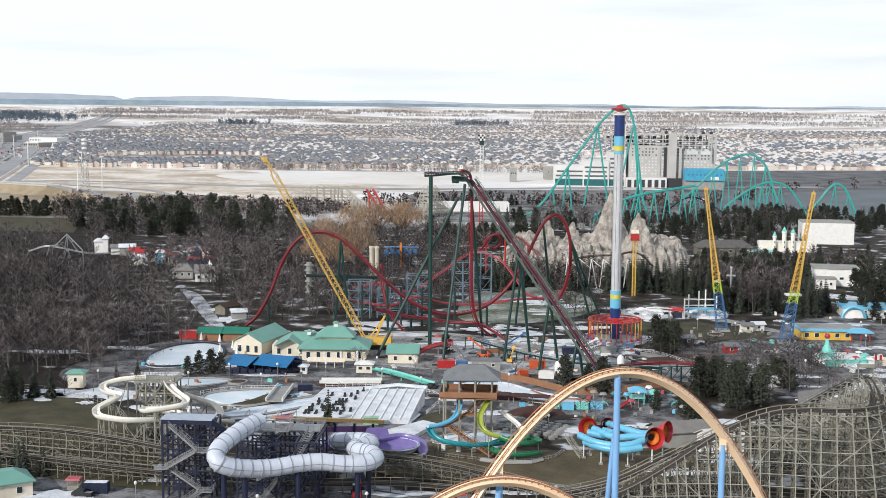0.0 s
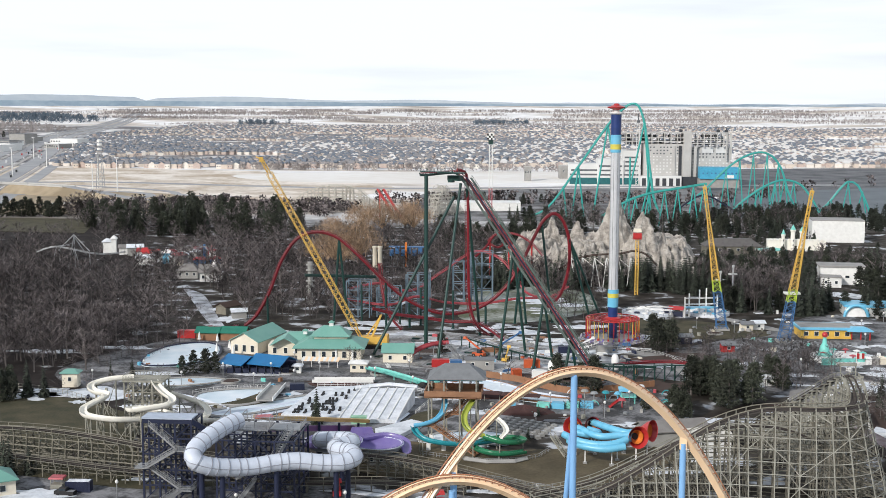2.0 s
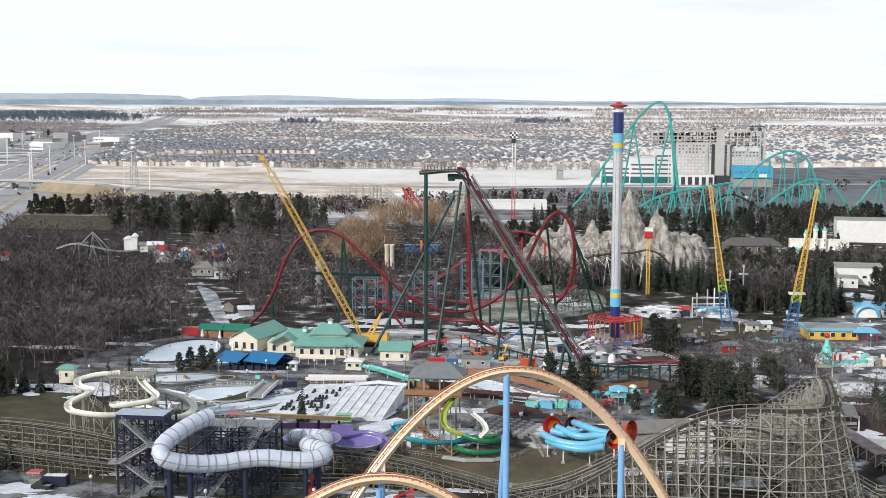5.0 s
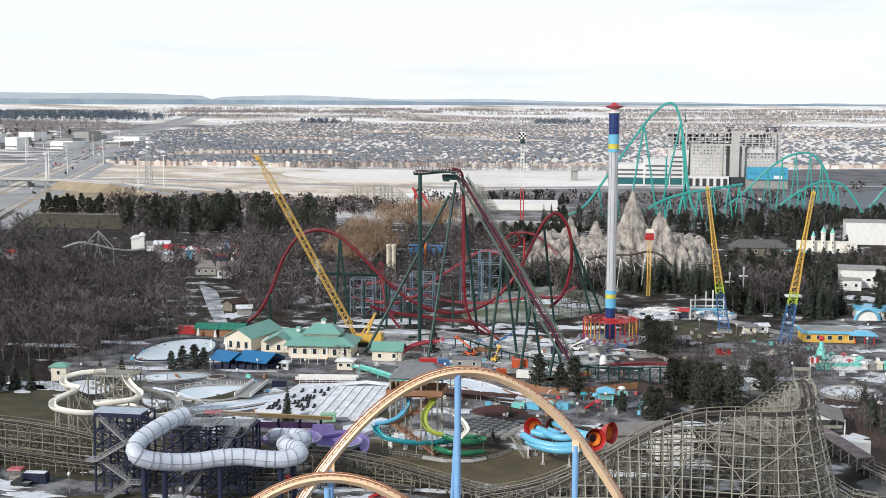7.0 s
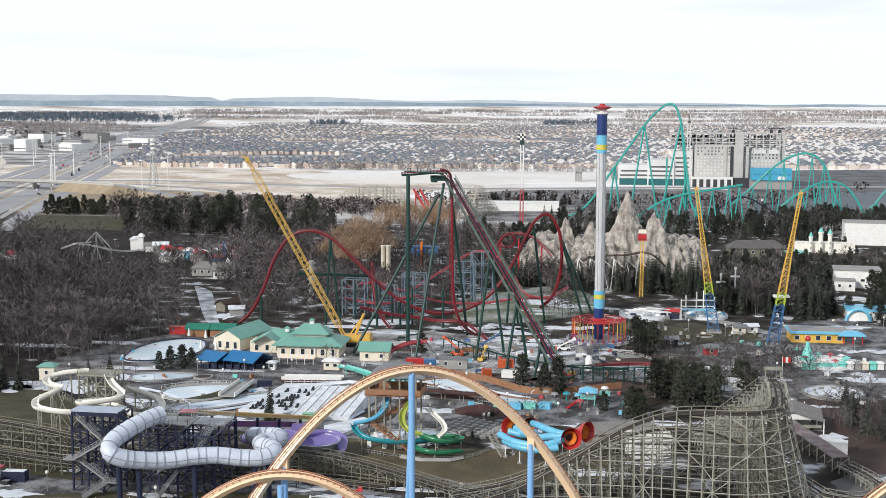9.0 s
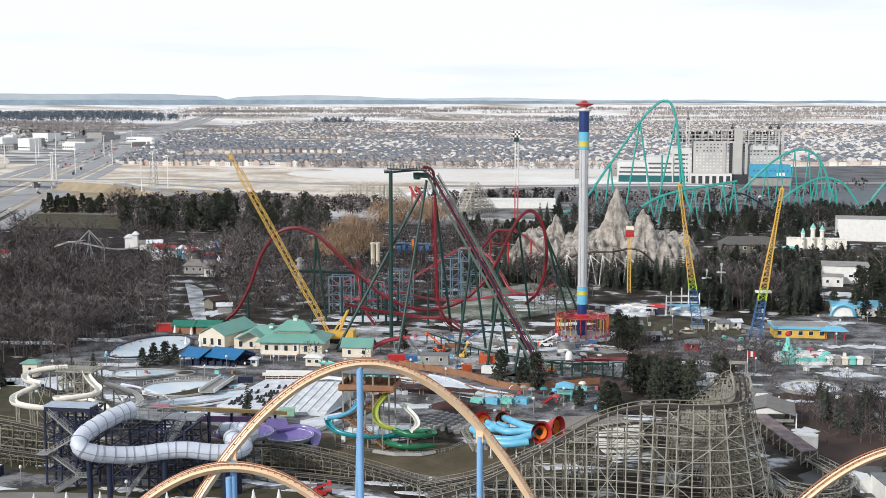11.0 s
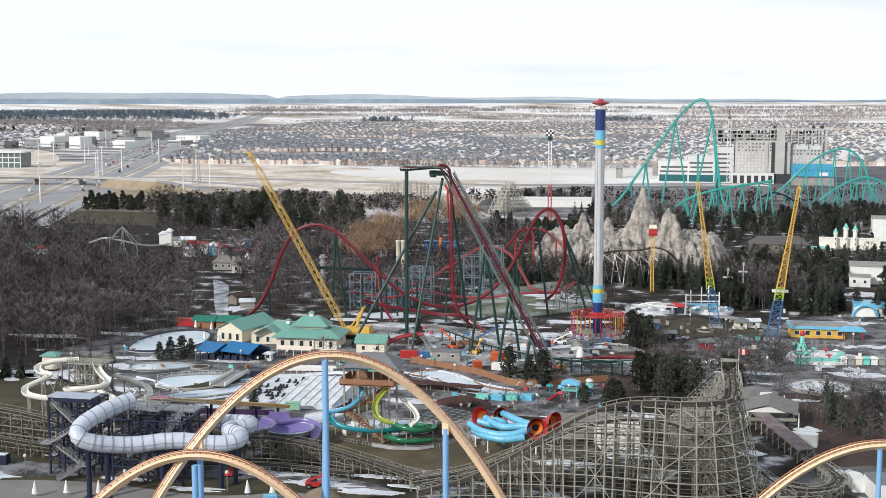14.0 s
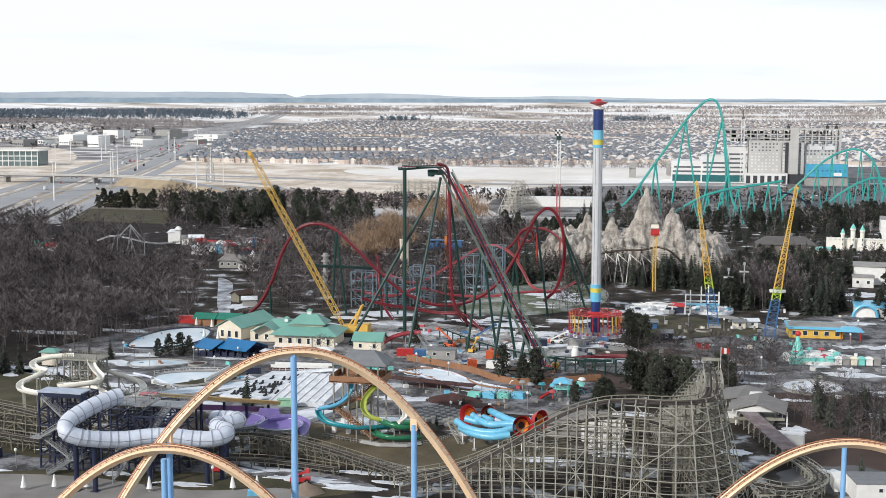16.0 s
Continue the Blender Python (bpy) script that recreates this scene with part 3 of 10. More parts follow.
# ---- the dive coaster: dark green supports, red running rails
dive = thing("roller_coaster", (-70, 455, 0), "dark green and red dive coaster with tall lift hill", "roller coaster")
lift_lo, lift_hi = Vector((-15.6, 398, 4.0)), Vector((-62.5, 459.5, 64.5))
dv = (lift_hi - lift_lo).normalized()
lift_pts = spline([lift_lo - dv * 8 + Vector((0, 0, 5)), lift_lo, lift_lo + dv * 12, lift_hi - dv * 14, lift_hi - dv * 4, lift_hi + Vector((-3.5, 3, 1.6)), lift_hi + Vector((-7, 5, 1.9)), Vector((-75.5, 452, 66.4)), Vector((-79, 449, 66.4))], 1.2)
S = track(dive, lift_pts, DKGREEN, LIFTRED, gauge=1.5, spine=0.42, drop=0.8, tie_step=1, rail_r=0.17, tie_mat=DKGREEN)
part("chain_trough", Shape().beam(lift_lo + Vector((0, 0, -.15)), lift_hi + Vector((0, 0, -.15)), 0.5, 0.3), NAVY, dive, "dark chain trough")
# walkways with railing beside the lift
for sgn in (-1, 1):
    aa = dv.cross(Vector((0, 0, 1))).normalized() * sgn * 2.15 + Vector((0, 0, -.5))
    w = Shape()
    w.beam(lift_lo + aa, lift_hi + aa, 0.9, 0.25)
    part("walkway", w, GRATE, dive, "grey-green grating walkway")
    rl = Shape()
    bb = aa.normalized() * 0.35 + Vector((0, 0, 1.1))
    rl.beam(lift_lo + aa + bb, lift_hi + aa + bb, 0.13)
    for k in range(34):
        q = lift_lo + (lift_hi - lift_lo) * (k / 33) + aa
        rl.beam(q + aa.normalized() * 0.45, q + bb, 0.09)
    part("handrail", rl, GRATE, dive)
# lift supports: green pairs
for k, spread in ((0.16, 5), (0.36, 8), (0.60, 11)):
    p = lift_lo + (lift_hi - lift_lo) * k + Vector((0, 0, -0.8))
    a = dv.cross(Vector((0, 0, 1))).normalized()
    for sgn in (-1, 1):
        foot = p + a * sgn * spread * 0.55 - Vector((0, 0, p.z))
        column(dive, (foot.x, foot.y, 0), p, 0.50, DKGREEN)
# the upright post and the braced towers under the summit
column(dive, (-76.8, 449, 0), (-76.8, 450, 65.6), 0.75, DKGREEN)
for fx, fy, tx, ty, tz in ((-95, 436, -67, 458, 57), (-70.5, 430, -64.5, 458, 62), (-58, 478, -62.5, 462, 60)):
    column(dive, (fx, fy, 0), (tx, ty, tz), 0.55, DKGREEN)
plat = Shape().box((-71, 455, 66.2), (19, 3.0, 0.4), -30)
part("platform", plat, DKGREEN, dive)
pr = Shape()
for k in range(12):
    q = Vector((-71, 455, 66.6)) + Vector((math.cos(radians(-30)), math.sin(radians(-30)), 0)) * (-9 + 18 * k / 11)
    pr.beam(q + Vector((1, 1.8, 0)), q + Vector((1, 1.8, 1.3)), 0.14).beam(q + Vector((-1, -1.8, 0)), q + Vector((-1, -1.8, 1.3)), 0.14)
part("platform_rail", pr, DKGREEN, dive)
part("motor_box", Shape().box((-66.5, 457, 63.2), (5.5, 2.6, 1.9), -30).box((-68, 457, 62.5), (2, 1.6, 1.0), -30), DKGREEN, dive, "machinery box under the summit")
# the vertical drop and the pull-out
drop = spline([(-66, 459, 66.5), (-63.6, 461, 65.8), (-62.6, 462, 62.5), (-62.4, 462.4, 50), (-62.2, 463, 28), (-61.6, 465, 14), (-59, 470, 5), (-54.5, 478, -0.6)], 1.2)
dup = []
for i in range(len(drop)):
    d = (drop[min(i + 1, len(drop) - 1)] - drop[max(i - 1, 0)]).normalized()
    side_v = Vector((0.85, -0.5, 0))
    dup.append(side_v.cross(d).normalized() * -1)
track(dive, drop, RED, RED, gauge=1.7, spine=0.55, drop=0.7, up=dup, tie_step=1)
# hill, valley and the great loop
course = spline([(-157, 489, 0.5), (-152, 489, 5), (-146.5, 489, 14.5), (-141, 488.5, 28), (-134, 488, 37.5), (-125.5, 488, 40.3), (-117, 488, 38), (-108, 488, 30.5), (-98, 489, 20.5), (-88, 491, 12), (-77, 494, 6.8), (-67, 497, 6.2),
                 (-57, 500, 9.5), (-48.5, 502, 17), (-42.5, 503, 27), (-38, 504, 36.5), (-34, 504.5, 44), (-29.5, 505, 47.3), (-25.5, 506, 45), (-22.6, 507, 38), (-21.8, 508.5, 28), (-23, 510, 19), (-26, 511, 11), (-31, 512, 6)], 1.2)
cup = [Vector((0, -0.25, 1)) for _ in course]
for i, p in enumerate(course):
    if p.x > -45 and i > len(course) * 0.6:
        d = (course[min(i + 1, len(course) - 1)] - course[max(i - 1, 0)]).normalized()
        cup[i] = Vector((0, 1, 0.02)).cross(d) * -1
track(dive, course, RED, RED, gauge=1.7, spine=0.6, drop=0.6, up=cup, tie_step=2)
helix = spline([(-100, 470, 12), (-90, 474, 9), (-80, 479, 7), (-70, 480, 5.5), (-60, 477, 6), (-54, 470, 4.5), (-48, 460, 2.5)], 1.2)
track(dive, helix, RED, RED, gauge=1.7, spine=0.5, drop=0.6, tie_step=2)
pull = spline([(-101, 497, 26), (-99.5, 494, 16), (-96, 488, 7), (-90, 480, 2)], 1.2)
track(dive, pull, RED, RED, gauge=1.7, spine=0.5, drop=0.6, tie_step=2)
tunnel = [(-165 + 5.5 * math.cos(a), 486 + 4.5 * math.sin(a), 0.8) for a in np.linspace(math.pi, 2 * math.pi + 0.5, 24)]
track(dive, tunnel, RED, RED, gauge=1.7, spine=0.5, drop=0.5, tie_step=2)
for x, y, zt, dx in ((-147, 489, 14, 0), (-116.5, 488, 37.5, 2), (-116.5, 488, 37.5, -2), (-97.5, 489, 20, 0), (-88, 491, 11.5, 0), (-57, 500, 9, 0), (-42.6, 503, 27, 1.5), (-42.6, 503, 27, -1.5), (-34, 505, 43, 3), (-22.5, 507, 37, 6), (-22.5, 507, 37, 9)):
    column(dive, (x + dx * 1.6, y + 1.5 + abs(dx), 0), (x, y, zt - 0.9), 0.5, DKGREEN)
for x, y in ((-110, 505), (-100, 508), (-93, 500), (-84, 498), (-70, 492)):
    column(dive, (x, y, 0), (x, y, 16), 0.45, DKGREEN)
brake = [(-132, 494, 21.5), (-118, 500, 20.5), (-104, 506, 19.5)]
track(dive, spline(brake, 1.5), DKGREEN, DKGREEN, gauge=1.7, spine=0.5, tie_step=1)
# low station run on green bents in front
run = spline([(-62, 452, 4.5), (-50, 440, 3.8), (-38, 428, 3.5), (-24, 418, 3.4), (-10, 412, 3.3), (6, 412, 3.3)], 1.5)
track(dive, run, DKGREEN, GREY, gauge=1.7, spine=0.45, tie_step=1)
for i in range(0, len(run), 6):
    p = run[i]
    part("bent", Shape().beam((p.x - 1.5, p.y, 0), (p.x - 1.5, p.y, p.z), 0.4).beam((p.x + 1.5, p.y, 0), (p.x + 1.5, p.y, p.z), 0.4).beam((p.x - 1.8, p.y, p.z - .6), (p.x + 1.8, p.y, p.z - .6), 0.35), DKGREEN, dive)

# ---- the teal giga coaster far behind
giga = thing("roller_coaster", (36, 975, 0), "giant teal steel roller coaster with steep first hill", "roller coaster")
gp = spline([(-60, 1005, -2), (-34, 1000, 8), (-8, 995, 43.5), (15, 990, 77), (26, 988, 89), (33, 986, 93.5), (39, 984.5, 91.5), (43.5, 983, 80), (46.5, 982, 62), (49.5, 981, 38), (53, 980, 16), (59, 978, 4)], 3)
track(giga, gp, TEAL, TEAL, gauge=1.6, spine=0.75, drop=0.9, tie_step=1, rail_r=0.16)
for x, y, zt, fx in ((-20, 997, 26, -17), (-8, 995, 42, -3), (-8, 995, 42, -13), (15, 990, 76, 4), (15, 990, 76, 27), (43.5, 983, 78, 28), (43.5, 983, 78, 51), (49.5, 981, 38, 42), (33, 986, 50, 33), (46, 982, 60, 49)):
    column(giga, (fx, y + 6, 0), (x, y + 0.5, zt), 0.7, TEAL)
ov = spline([(8, 930, 8), (16, 930, 13), (30, 932, 21), (48, 934, 26.5), (66, 936, 29.5), (88, 940, 33)], 3)
track(giga, ov, TEAL, TEAL, gauge=1.6, spine=0.75, drop=0.9, tie_step=1, rail_r=0.16)
for x, y, zt in ((12, 930, 10), (24, 931, 17), (34, 932, 22), (44, 933.5, 25), (56, 935, 28), (66, 936, 29), (78, 938, 31), (86, 939.5, 32)):
    for dx in (-4, 4):
        column(giga, (x + dx, y, 0), (x, y, zt - 1), 0.5, TEAL)
h2 = spline([(92, 1104, 4), (108, 1106, 18), (126, 1107, 36), (142, 1108, 47), (157, 1109, 50.8), (168, 1109, 46), (176, 1109, 34), (182, 1108, 15), (188, 1107, 2)], 3)
track(giga, h2, TEAL, TEAL, gauge=1.6, spine=0.75, drop=0.9, tie_step=1, rail_r=0.16)
h3 = spline([(128, 1075, 2), (142, 1076, 14), (158, 1077, 24), (172, 1078, 28), (186, 1078, 24), (196, 1078, 12), (203, 1078, 0)], 3)
track(giga, h3, TEAL, TEAL, gauge=1.6, spine=0.75, drop=0.9, tie_step=1, rail_r=0.16)
h4 = spline([(196, 1060, 0), (206, 1060, 10), (215, 1060, 22), (222, 1060, 28), (230, 1060, 25), (237, 1060, 12), (242, 1060, 0)], 3)
track(giga, h4, TEAL, TEAL, gauge=1.6, spine=0.75, drop=0.9, tie_step=1, rail_r=0.16)
for x, y, zt in ((112, 1106, 20), (126, 1107, 35), (138, 1108, 44), (150, 1109, 49), (162, 1109, 49), (172, 1109, 40), (178, 1109, 28), (150, 1077, 19), (164, 1078, 26), (180, 1078, 26), (208, 1060, 13), (222, 1060, 27), (234, 1060, 20)):
    column(giga, (x - 4, y + 3, 0), (x, y, zt - 1), 0.5, TEAL)
    column(giga, (x + 4, y + 3, 0), (x, y, zt - 1), 0.5, TEAL)
dark = thing("roller_coaster", (100, 1000, 0), "dark grey looping coaster track among the trees", "roller coaster")
track(dark, spline([(64, 1000, -1), (78, 1000, 12), (90, 1000, 19), (100, 1000, 18), (114, 1000, 10), (128, 1000, 2)], 3), NAVY, NAVY, gauge=1.6, spine=0.6, tie_step=1)

# ---- the drop towers
tw = thing("drop_tower", (-75, 905, 0), "slim red and white drop tower with chequered head", "drop tower")
for k, (z0, z1, mt) in enumerate(((0, 14, BRIGHTRED), (14, 30, PINK), (30, 64, WHITE))):
    s = Shape()
    for a, b in ((-1.1, -1.1), (1.1, -1.1), (1.1, 1.1), (-1.1, 1.1)):
        s.beam((-75 + a, 905 + b, z0), (-75 + a, 905 + b, z1), 0.55)
    nb = int((z1 - z0) / 2.6)
    for i in range(nb):
        za, zb = z0 + (z1 - z0) * i / nb, z0 + (z1 - z0) * (i + 1) / nb
        s.beam((-76.1, 903.9, za), (-73.9, 903.9, zb), 0.22).beam((-73.9, 903.9, za), (-73.9, 906.1, zb), 0.22).beam((-76.1, 906.1, za), (-76.1, 903.9, zb), 0.22)
    part("mast_section", s, mt, tw)
part("sleeve", Shape().box((-75, 905, 62.5), (3.4, 3.4, 3.2)), DKGREEN, tw)
for i in range(4):
    for j in range(3):
        part("checker_panel", Shape().box((-77.0 + 1.35 * i, 903.0, 66 + 1.5 * j), (1.35, 1.2, 1.5)), WHITE if (i + j) % 2 else BLACK, tw)
part("cap", Shape().box((-75, 905, 66), (4.4, 4.4, 4.8), 0, 0.8), WHITE, tw)

kt = thing("drop_tower", (11.5, 590, 0), "yellow lattice children's drop tower with red top", "drop tower")
s = Shape()
for a, b in ((-.7, -.7), (.7, -.7), (.7, .7), (-.7, .7)):
    s.beam((11.5 + a, 590 + b, 0), (11.5 + a, 590 + b, 28), 0.32)
for i in range(16):
    za = 1.75 * i
    s.beam((10.8, 589.3, za), (12.2, 589.3, za + 1.75), 0.18).beam((12.2, 589.3, za), (12.2, 590.7, za + 1.75), 0.18).beam((10.8, 589.3, za + 1.75), (12.2, 589.3, za + 1.75), 0.18)
part("mast", s, YELLOW, kt)
part("gondola", Shape().box((11.5, 590, 28), (4.0, 3.0, 2.3)).box((11.5, 590, 27.3), (4.4, 3.4, 0.5)), BRIGHTRED, kt)
part("cap", Shape().box((11.5, 590, 30.8), (4.0, 3.0, 1.6), 0, 0.85), CREAM, kt)

# ---- the sky-flyer: two leaning lattice masts, yellow, green and blue
def leaning_mast(foot, top, name_label, w0=4.2, w1=1.1):
    t = thing("lattice_mast", foot, name_label, "mast")
    f, tp = Vector(foot), Vector(top)
    d = tp - f
    ax = Vector((1, 0, 0))
    ay = Vector((0, 1, 0))
    bands = [(0.0, 0.27, BLUE), (0.27, 0.38, LIME), (0.38, 1.0, YELLOW)]
    nb = 26

    def corner(k, c):
        w = (w0 + (w1 - w0) * min(1, k * 1.3)) / 2
        return f + d * k + ax * c[0] * w + ay * c[1] * w
    cs = ((-1, -1), (1, -1), (1, 1), (-1, 1))
    for a, b, mt in bands:
        s = Shape()
        i0, i1 = int(a * nb), int(b * nb)
        for i in range(i0, i1):
            k0, k1 = i / nb, (i + 1) / nb
            for j in range(4):
                c, e = cs[j], cs[(j + 1) % 4]
                s.beam(corner(k0, c), corner(k1, e), 0.17)
                s.beam(corner(k1, c), corner(k1, e), 0.15)
        part("mast_lacing", s, mt, t, kind="stuff")
        for c in cs:
            part("mast_chord", Shape().tube([corner(i / nb, c) for i in range(i0, i1 + 1)], 0.17, 6), mt, t)
    part("mast_head", Shape().box(tp - Vector((0, 0, 0.5)), (1.5, 1.5, 0.8)).beam(tp, tp + Vector((0, 0, 1.2)), 0.3), YELLOW, t)
    part("footing", Shape().box((f.x, f.y, -0.1), (w0 + 1.5, w0 + 1.5, 0.9)), CONC, t)
    return t


m1 = leaning_mast((60.6, 476.5, 0), (69.0, 474.5, 59), "leaning lattice mast, blue below and yellow above")
m2 = leaning_mast((40.2, 500.0, 0), (31.7, 500.0, 58.5), "leaning lattice mast, blue below and yellow above")
part("collar_platform", Shape().box((63.6, 478.5, 18.6), (6, 4, 0.6)), WHITE, m1)

# ---- the yellow crawler crane
crane = thing("crane", (-99, 450, 0), "yellow crawler crane with a long lattice boom", "crane")
bf, bt = Vector((-101, 449, 3.0)), Vector((-138.5, 448, 71.0))
d = bt - bf
nrm = Vector((0, 1, 0))
sidev = d.normalized().cross(nrm)


def boom_pt(k, c):
    w = 1.02 if 0.07 < k < 0.93 else 0.5
    return bf + d * k + nrm * c[0] * w + sidev * c[1] * w


cs = ((-1, -1), (1, -1), (1, 1), (-1, 1))
for c in cs:
    ch = Shape().tube([boom_pt(k, c) for k in (0, .07, .0701, .5, .9299, .93, 1)], .12, 6)
    part("boom_chord", ch, YELLOW, crane)
lac = Shape()
for i in range(45):
    k0, k1 = i / 45, (i + 1) / 45
    for j in range(4):
        a, b = (k0, k1) if i % 2 else (k1, k0)
        lac.beam(boom_pt(a, cs[j]), boom_pt(b, cs[(j + 1) % 4]), 0.13)
part("boom_lacing", lac, YELLOW, crane, kind="stuff")
part("boom_head", Shape().box(bt + Vector((-0.3, 0, -0.8)), (1.4, 1.2, 1.8), 20).beam(bt, bt + Vector((-2.2, 0, 1.2)), 0.4), YELLOW, crane)
part("body", Shape().box((-97.5, 450, 1.6), (8.5, 4.6, 2.8), 0, 0.94), YELLOW, crane)
part("counterweight", Shape().box((-92.6, 450, 1.6), (2.6, 5.2, 3.4)), YELLOW, crane)
part("cab", Shape().box((-102.4, 447.2, 1.8), (2.6, 1.8, 2.6), 0, 0.9), YELLOW, crane)
part("mast", Shape().beam((-97.5, 449, 4), (-94, 449, 12.5), 0.7).beam((-97.5, 451, 4), (-94, 451, 12.5), 0.7).beam((-100, 450, 3.6), (-94, 450, 12.3), 0.5), YELLOW, crane)
for y in (446.8, 453.2):
    part("crawler_track", Shape().box((-98, y, 0), (9.5, 1.5, 1.5), 0, 0.92), BLACK, crane)
ln = Shape().tube([(-94, 450, 12.4), tuple(bf + d * 0.6 + Vector((1.6, 0, 1.2))), tuple(bt)], 0.05, 4)
part("pendant_cable", ln, BLACK, crane)

# ---------------------------------------------------------------- wooden coasters
def wood_coaster(owner, pts, spacing=3.0, level=3.0, width=2.6, batter=0.0, batter_side=0, floor=0.0, thick=0.26, planks=DKWOOD, timber=None):
    """A timber coaster along pts: a bent of posts, caps and braces under each stretch of track, ledgers between the bents."""
    timber = timber or GREYWOOD
    pts = [Vector(p) for p in pts]
    acc, keep = 0.0, [0]
    for i in range(1, len(pts)):
        acc += (pts[i] - pts[i - 1]).length
        if acc >= spacing:
            keep.append(i)
            acc = 0.0
    frames = []
    for i in keep:
        p = pts[i]
        d = (pts[min(i + 1, len(pts) - 1)] - pts[max(i - 1, 0)])
        a = Vector((d.y, -d.x, 0)).normalized()
        frames.append((p, a))
    legs = {}
    for bi, (p, a) in enumerate(frames):
        s = Shape()
        h = p.z - 0.5 - floor
        n = max(1, int(h / level))
        feet = []
        for off, lean in ((-width / 2, 0), (width / 2, 0)) + (((batter_side * width / 2, batter_side * batter),) if batter_side else ((-width / 2, -batter), (width / 2, batter)) if batter else ()):
            t = p + a * off + Vector((0, 0, -0.5))
            f = Vector((t.x, t.y, floor)) + a * lean * h
            if h > 0.4:
                s.beam(f, t, thick)
            feet.append((f, t))
        for lv in range(1, n + 1):
            k = lv * level / h
            if k > 1:
                break
            qs = [f + (t - f) * k for f, t in feet]
            qs.sort(key=lambda q: (q - p).dot(a))
            s.beam(qs[0], qs[-1], thick * 0.75)
            for li, q in enumerate(f + (t - f) * k for f, t in feet):
                legs.setdefault((li, lv), []).append((bi, q))
            k0 = (lv - 1) * level / h
            f0, t0 = feet[0]
            f1, t1 = feet[1]
            if (lv + bi) % 2:
                s.beam(f0 + (t0 - f0) * k0, f1 + (t1 - f1) * k, thick * 0.6)
            else:
                s.beam(f1 + (t1 - f1) * k0, f0 + (t0 - f0) * k, thick * 0.6)
        s.beam(p - a * (width / 2 + .7) + Vector((0, 0, -.45)), p + a * (width / 2 + .7) + Vector((0, 0, -.45)), 0.3)
        part("bent", s, timber, owner)
    for (li, lv), run in legs.items():
        line = []
        for k, (b, q) in enumerate(run):
            line.append(q)
            if k + 1 == len(run) or run[k + 1][0] - b != 1:
                if len(line) > 1:
                    part("ledger", Shape().tube(line, thick * 0.5, 4), timber, owner)
                line = []
    # diagonal braces along the outer faces
    for li in {k[0] for k in legs}:
        s = Shape()
        for lv in sorted({k[1] for k in legs if k[0] == li}):
            up, dn = dict(legs.get((li, lv + 1), [])), dict(legs[(li, lv)])
            for b, q in dn.items():
                if (b + lv) % 4 == 0 and b + 1 in up:
                    s.beam(q, up[b + 1], thick * 0.6)
                if (b - lv) % 4 == 0 and b - 1 in up:
                    s.beam(q, up[b - 1], thick * 0.6)
        if s.v:
            part("braces", s, timber, owner, kind="stuff")
    # the track: laminated stacks, and handrails on both sides
    for sg in (-1, 1):
        rail, hand = [], []
        for i, p in enumerate(pts):
            d = (pts[min(i + 1, len(pts) - 1)] - pts[max(i - 1, 0)])
            a = Vector((d.y, -d.x, 0)).normalized()
            rail.append(p + a * sg * 0.62 - Vector((0, 0, 0.1)))
            hand.append(p + a * sg * (width / 2 + 0.55) + Vector((0, 0, 0.75)))
        part("track_rail", Shape().tube(rail, 0.24, 4), planks, owner)
        part("handrail", Shape().tube(hand, 0.10, 4), timber, owner)
        part("catwalk", Shape().tube([p - Vector((0, 0, .85)) for p in hand], 0.28, 4, flat=0.25), timber, owner)
        for k, i in enumerate(keep):
            part("rail_post", Shape().beam(hand[i] - Vector((0, 0, 1.1)), hand[i], 0.14), timber, owner)


# paler timber copy: sunlight on the outer face is put into its colour
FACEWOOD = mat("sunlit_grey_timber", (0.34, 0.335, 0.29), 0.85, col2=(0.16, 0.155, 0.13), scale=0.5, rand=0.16)


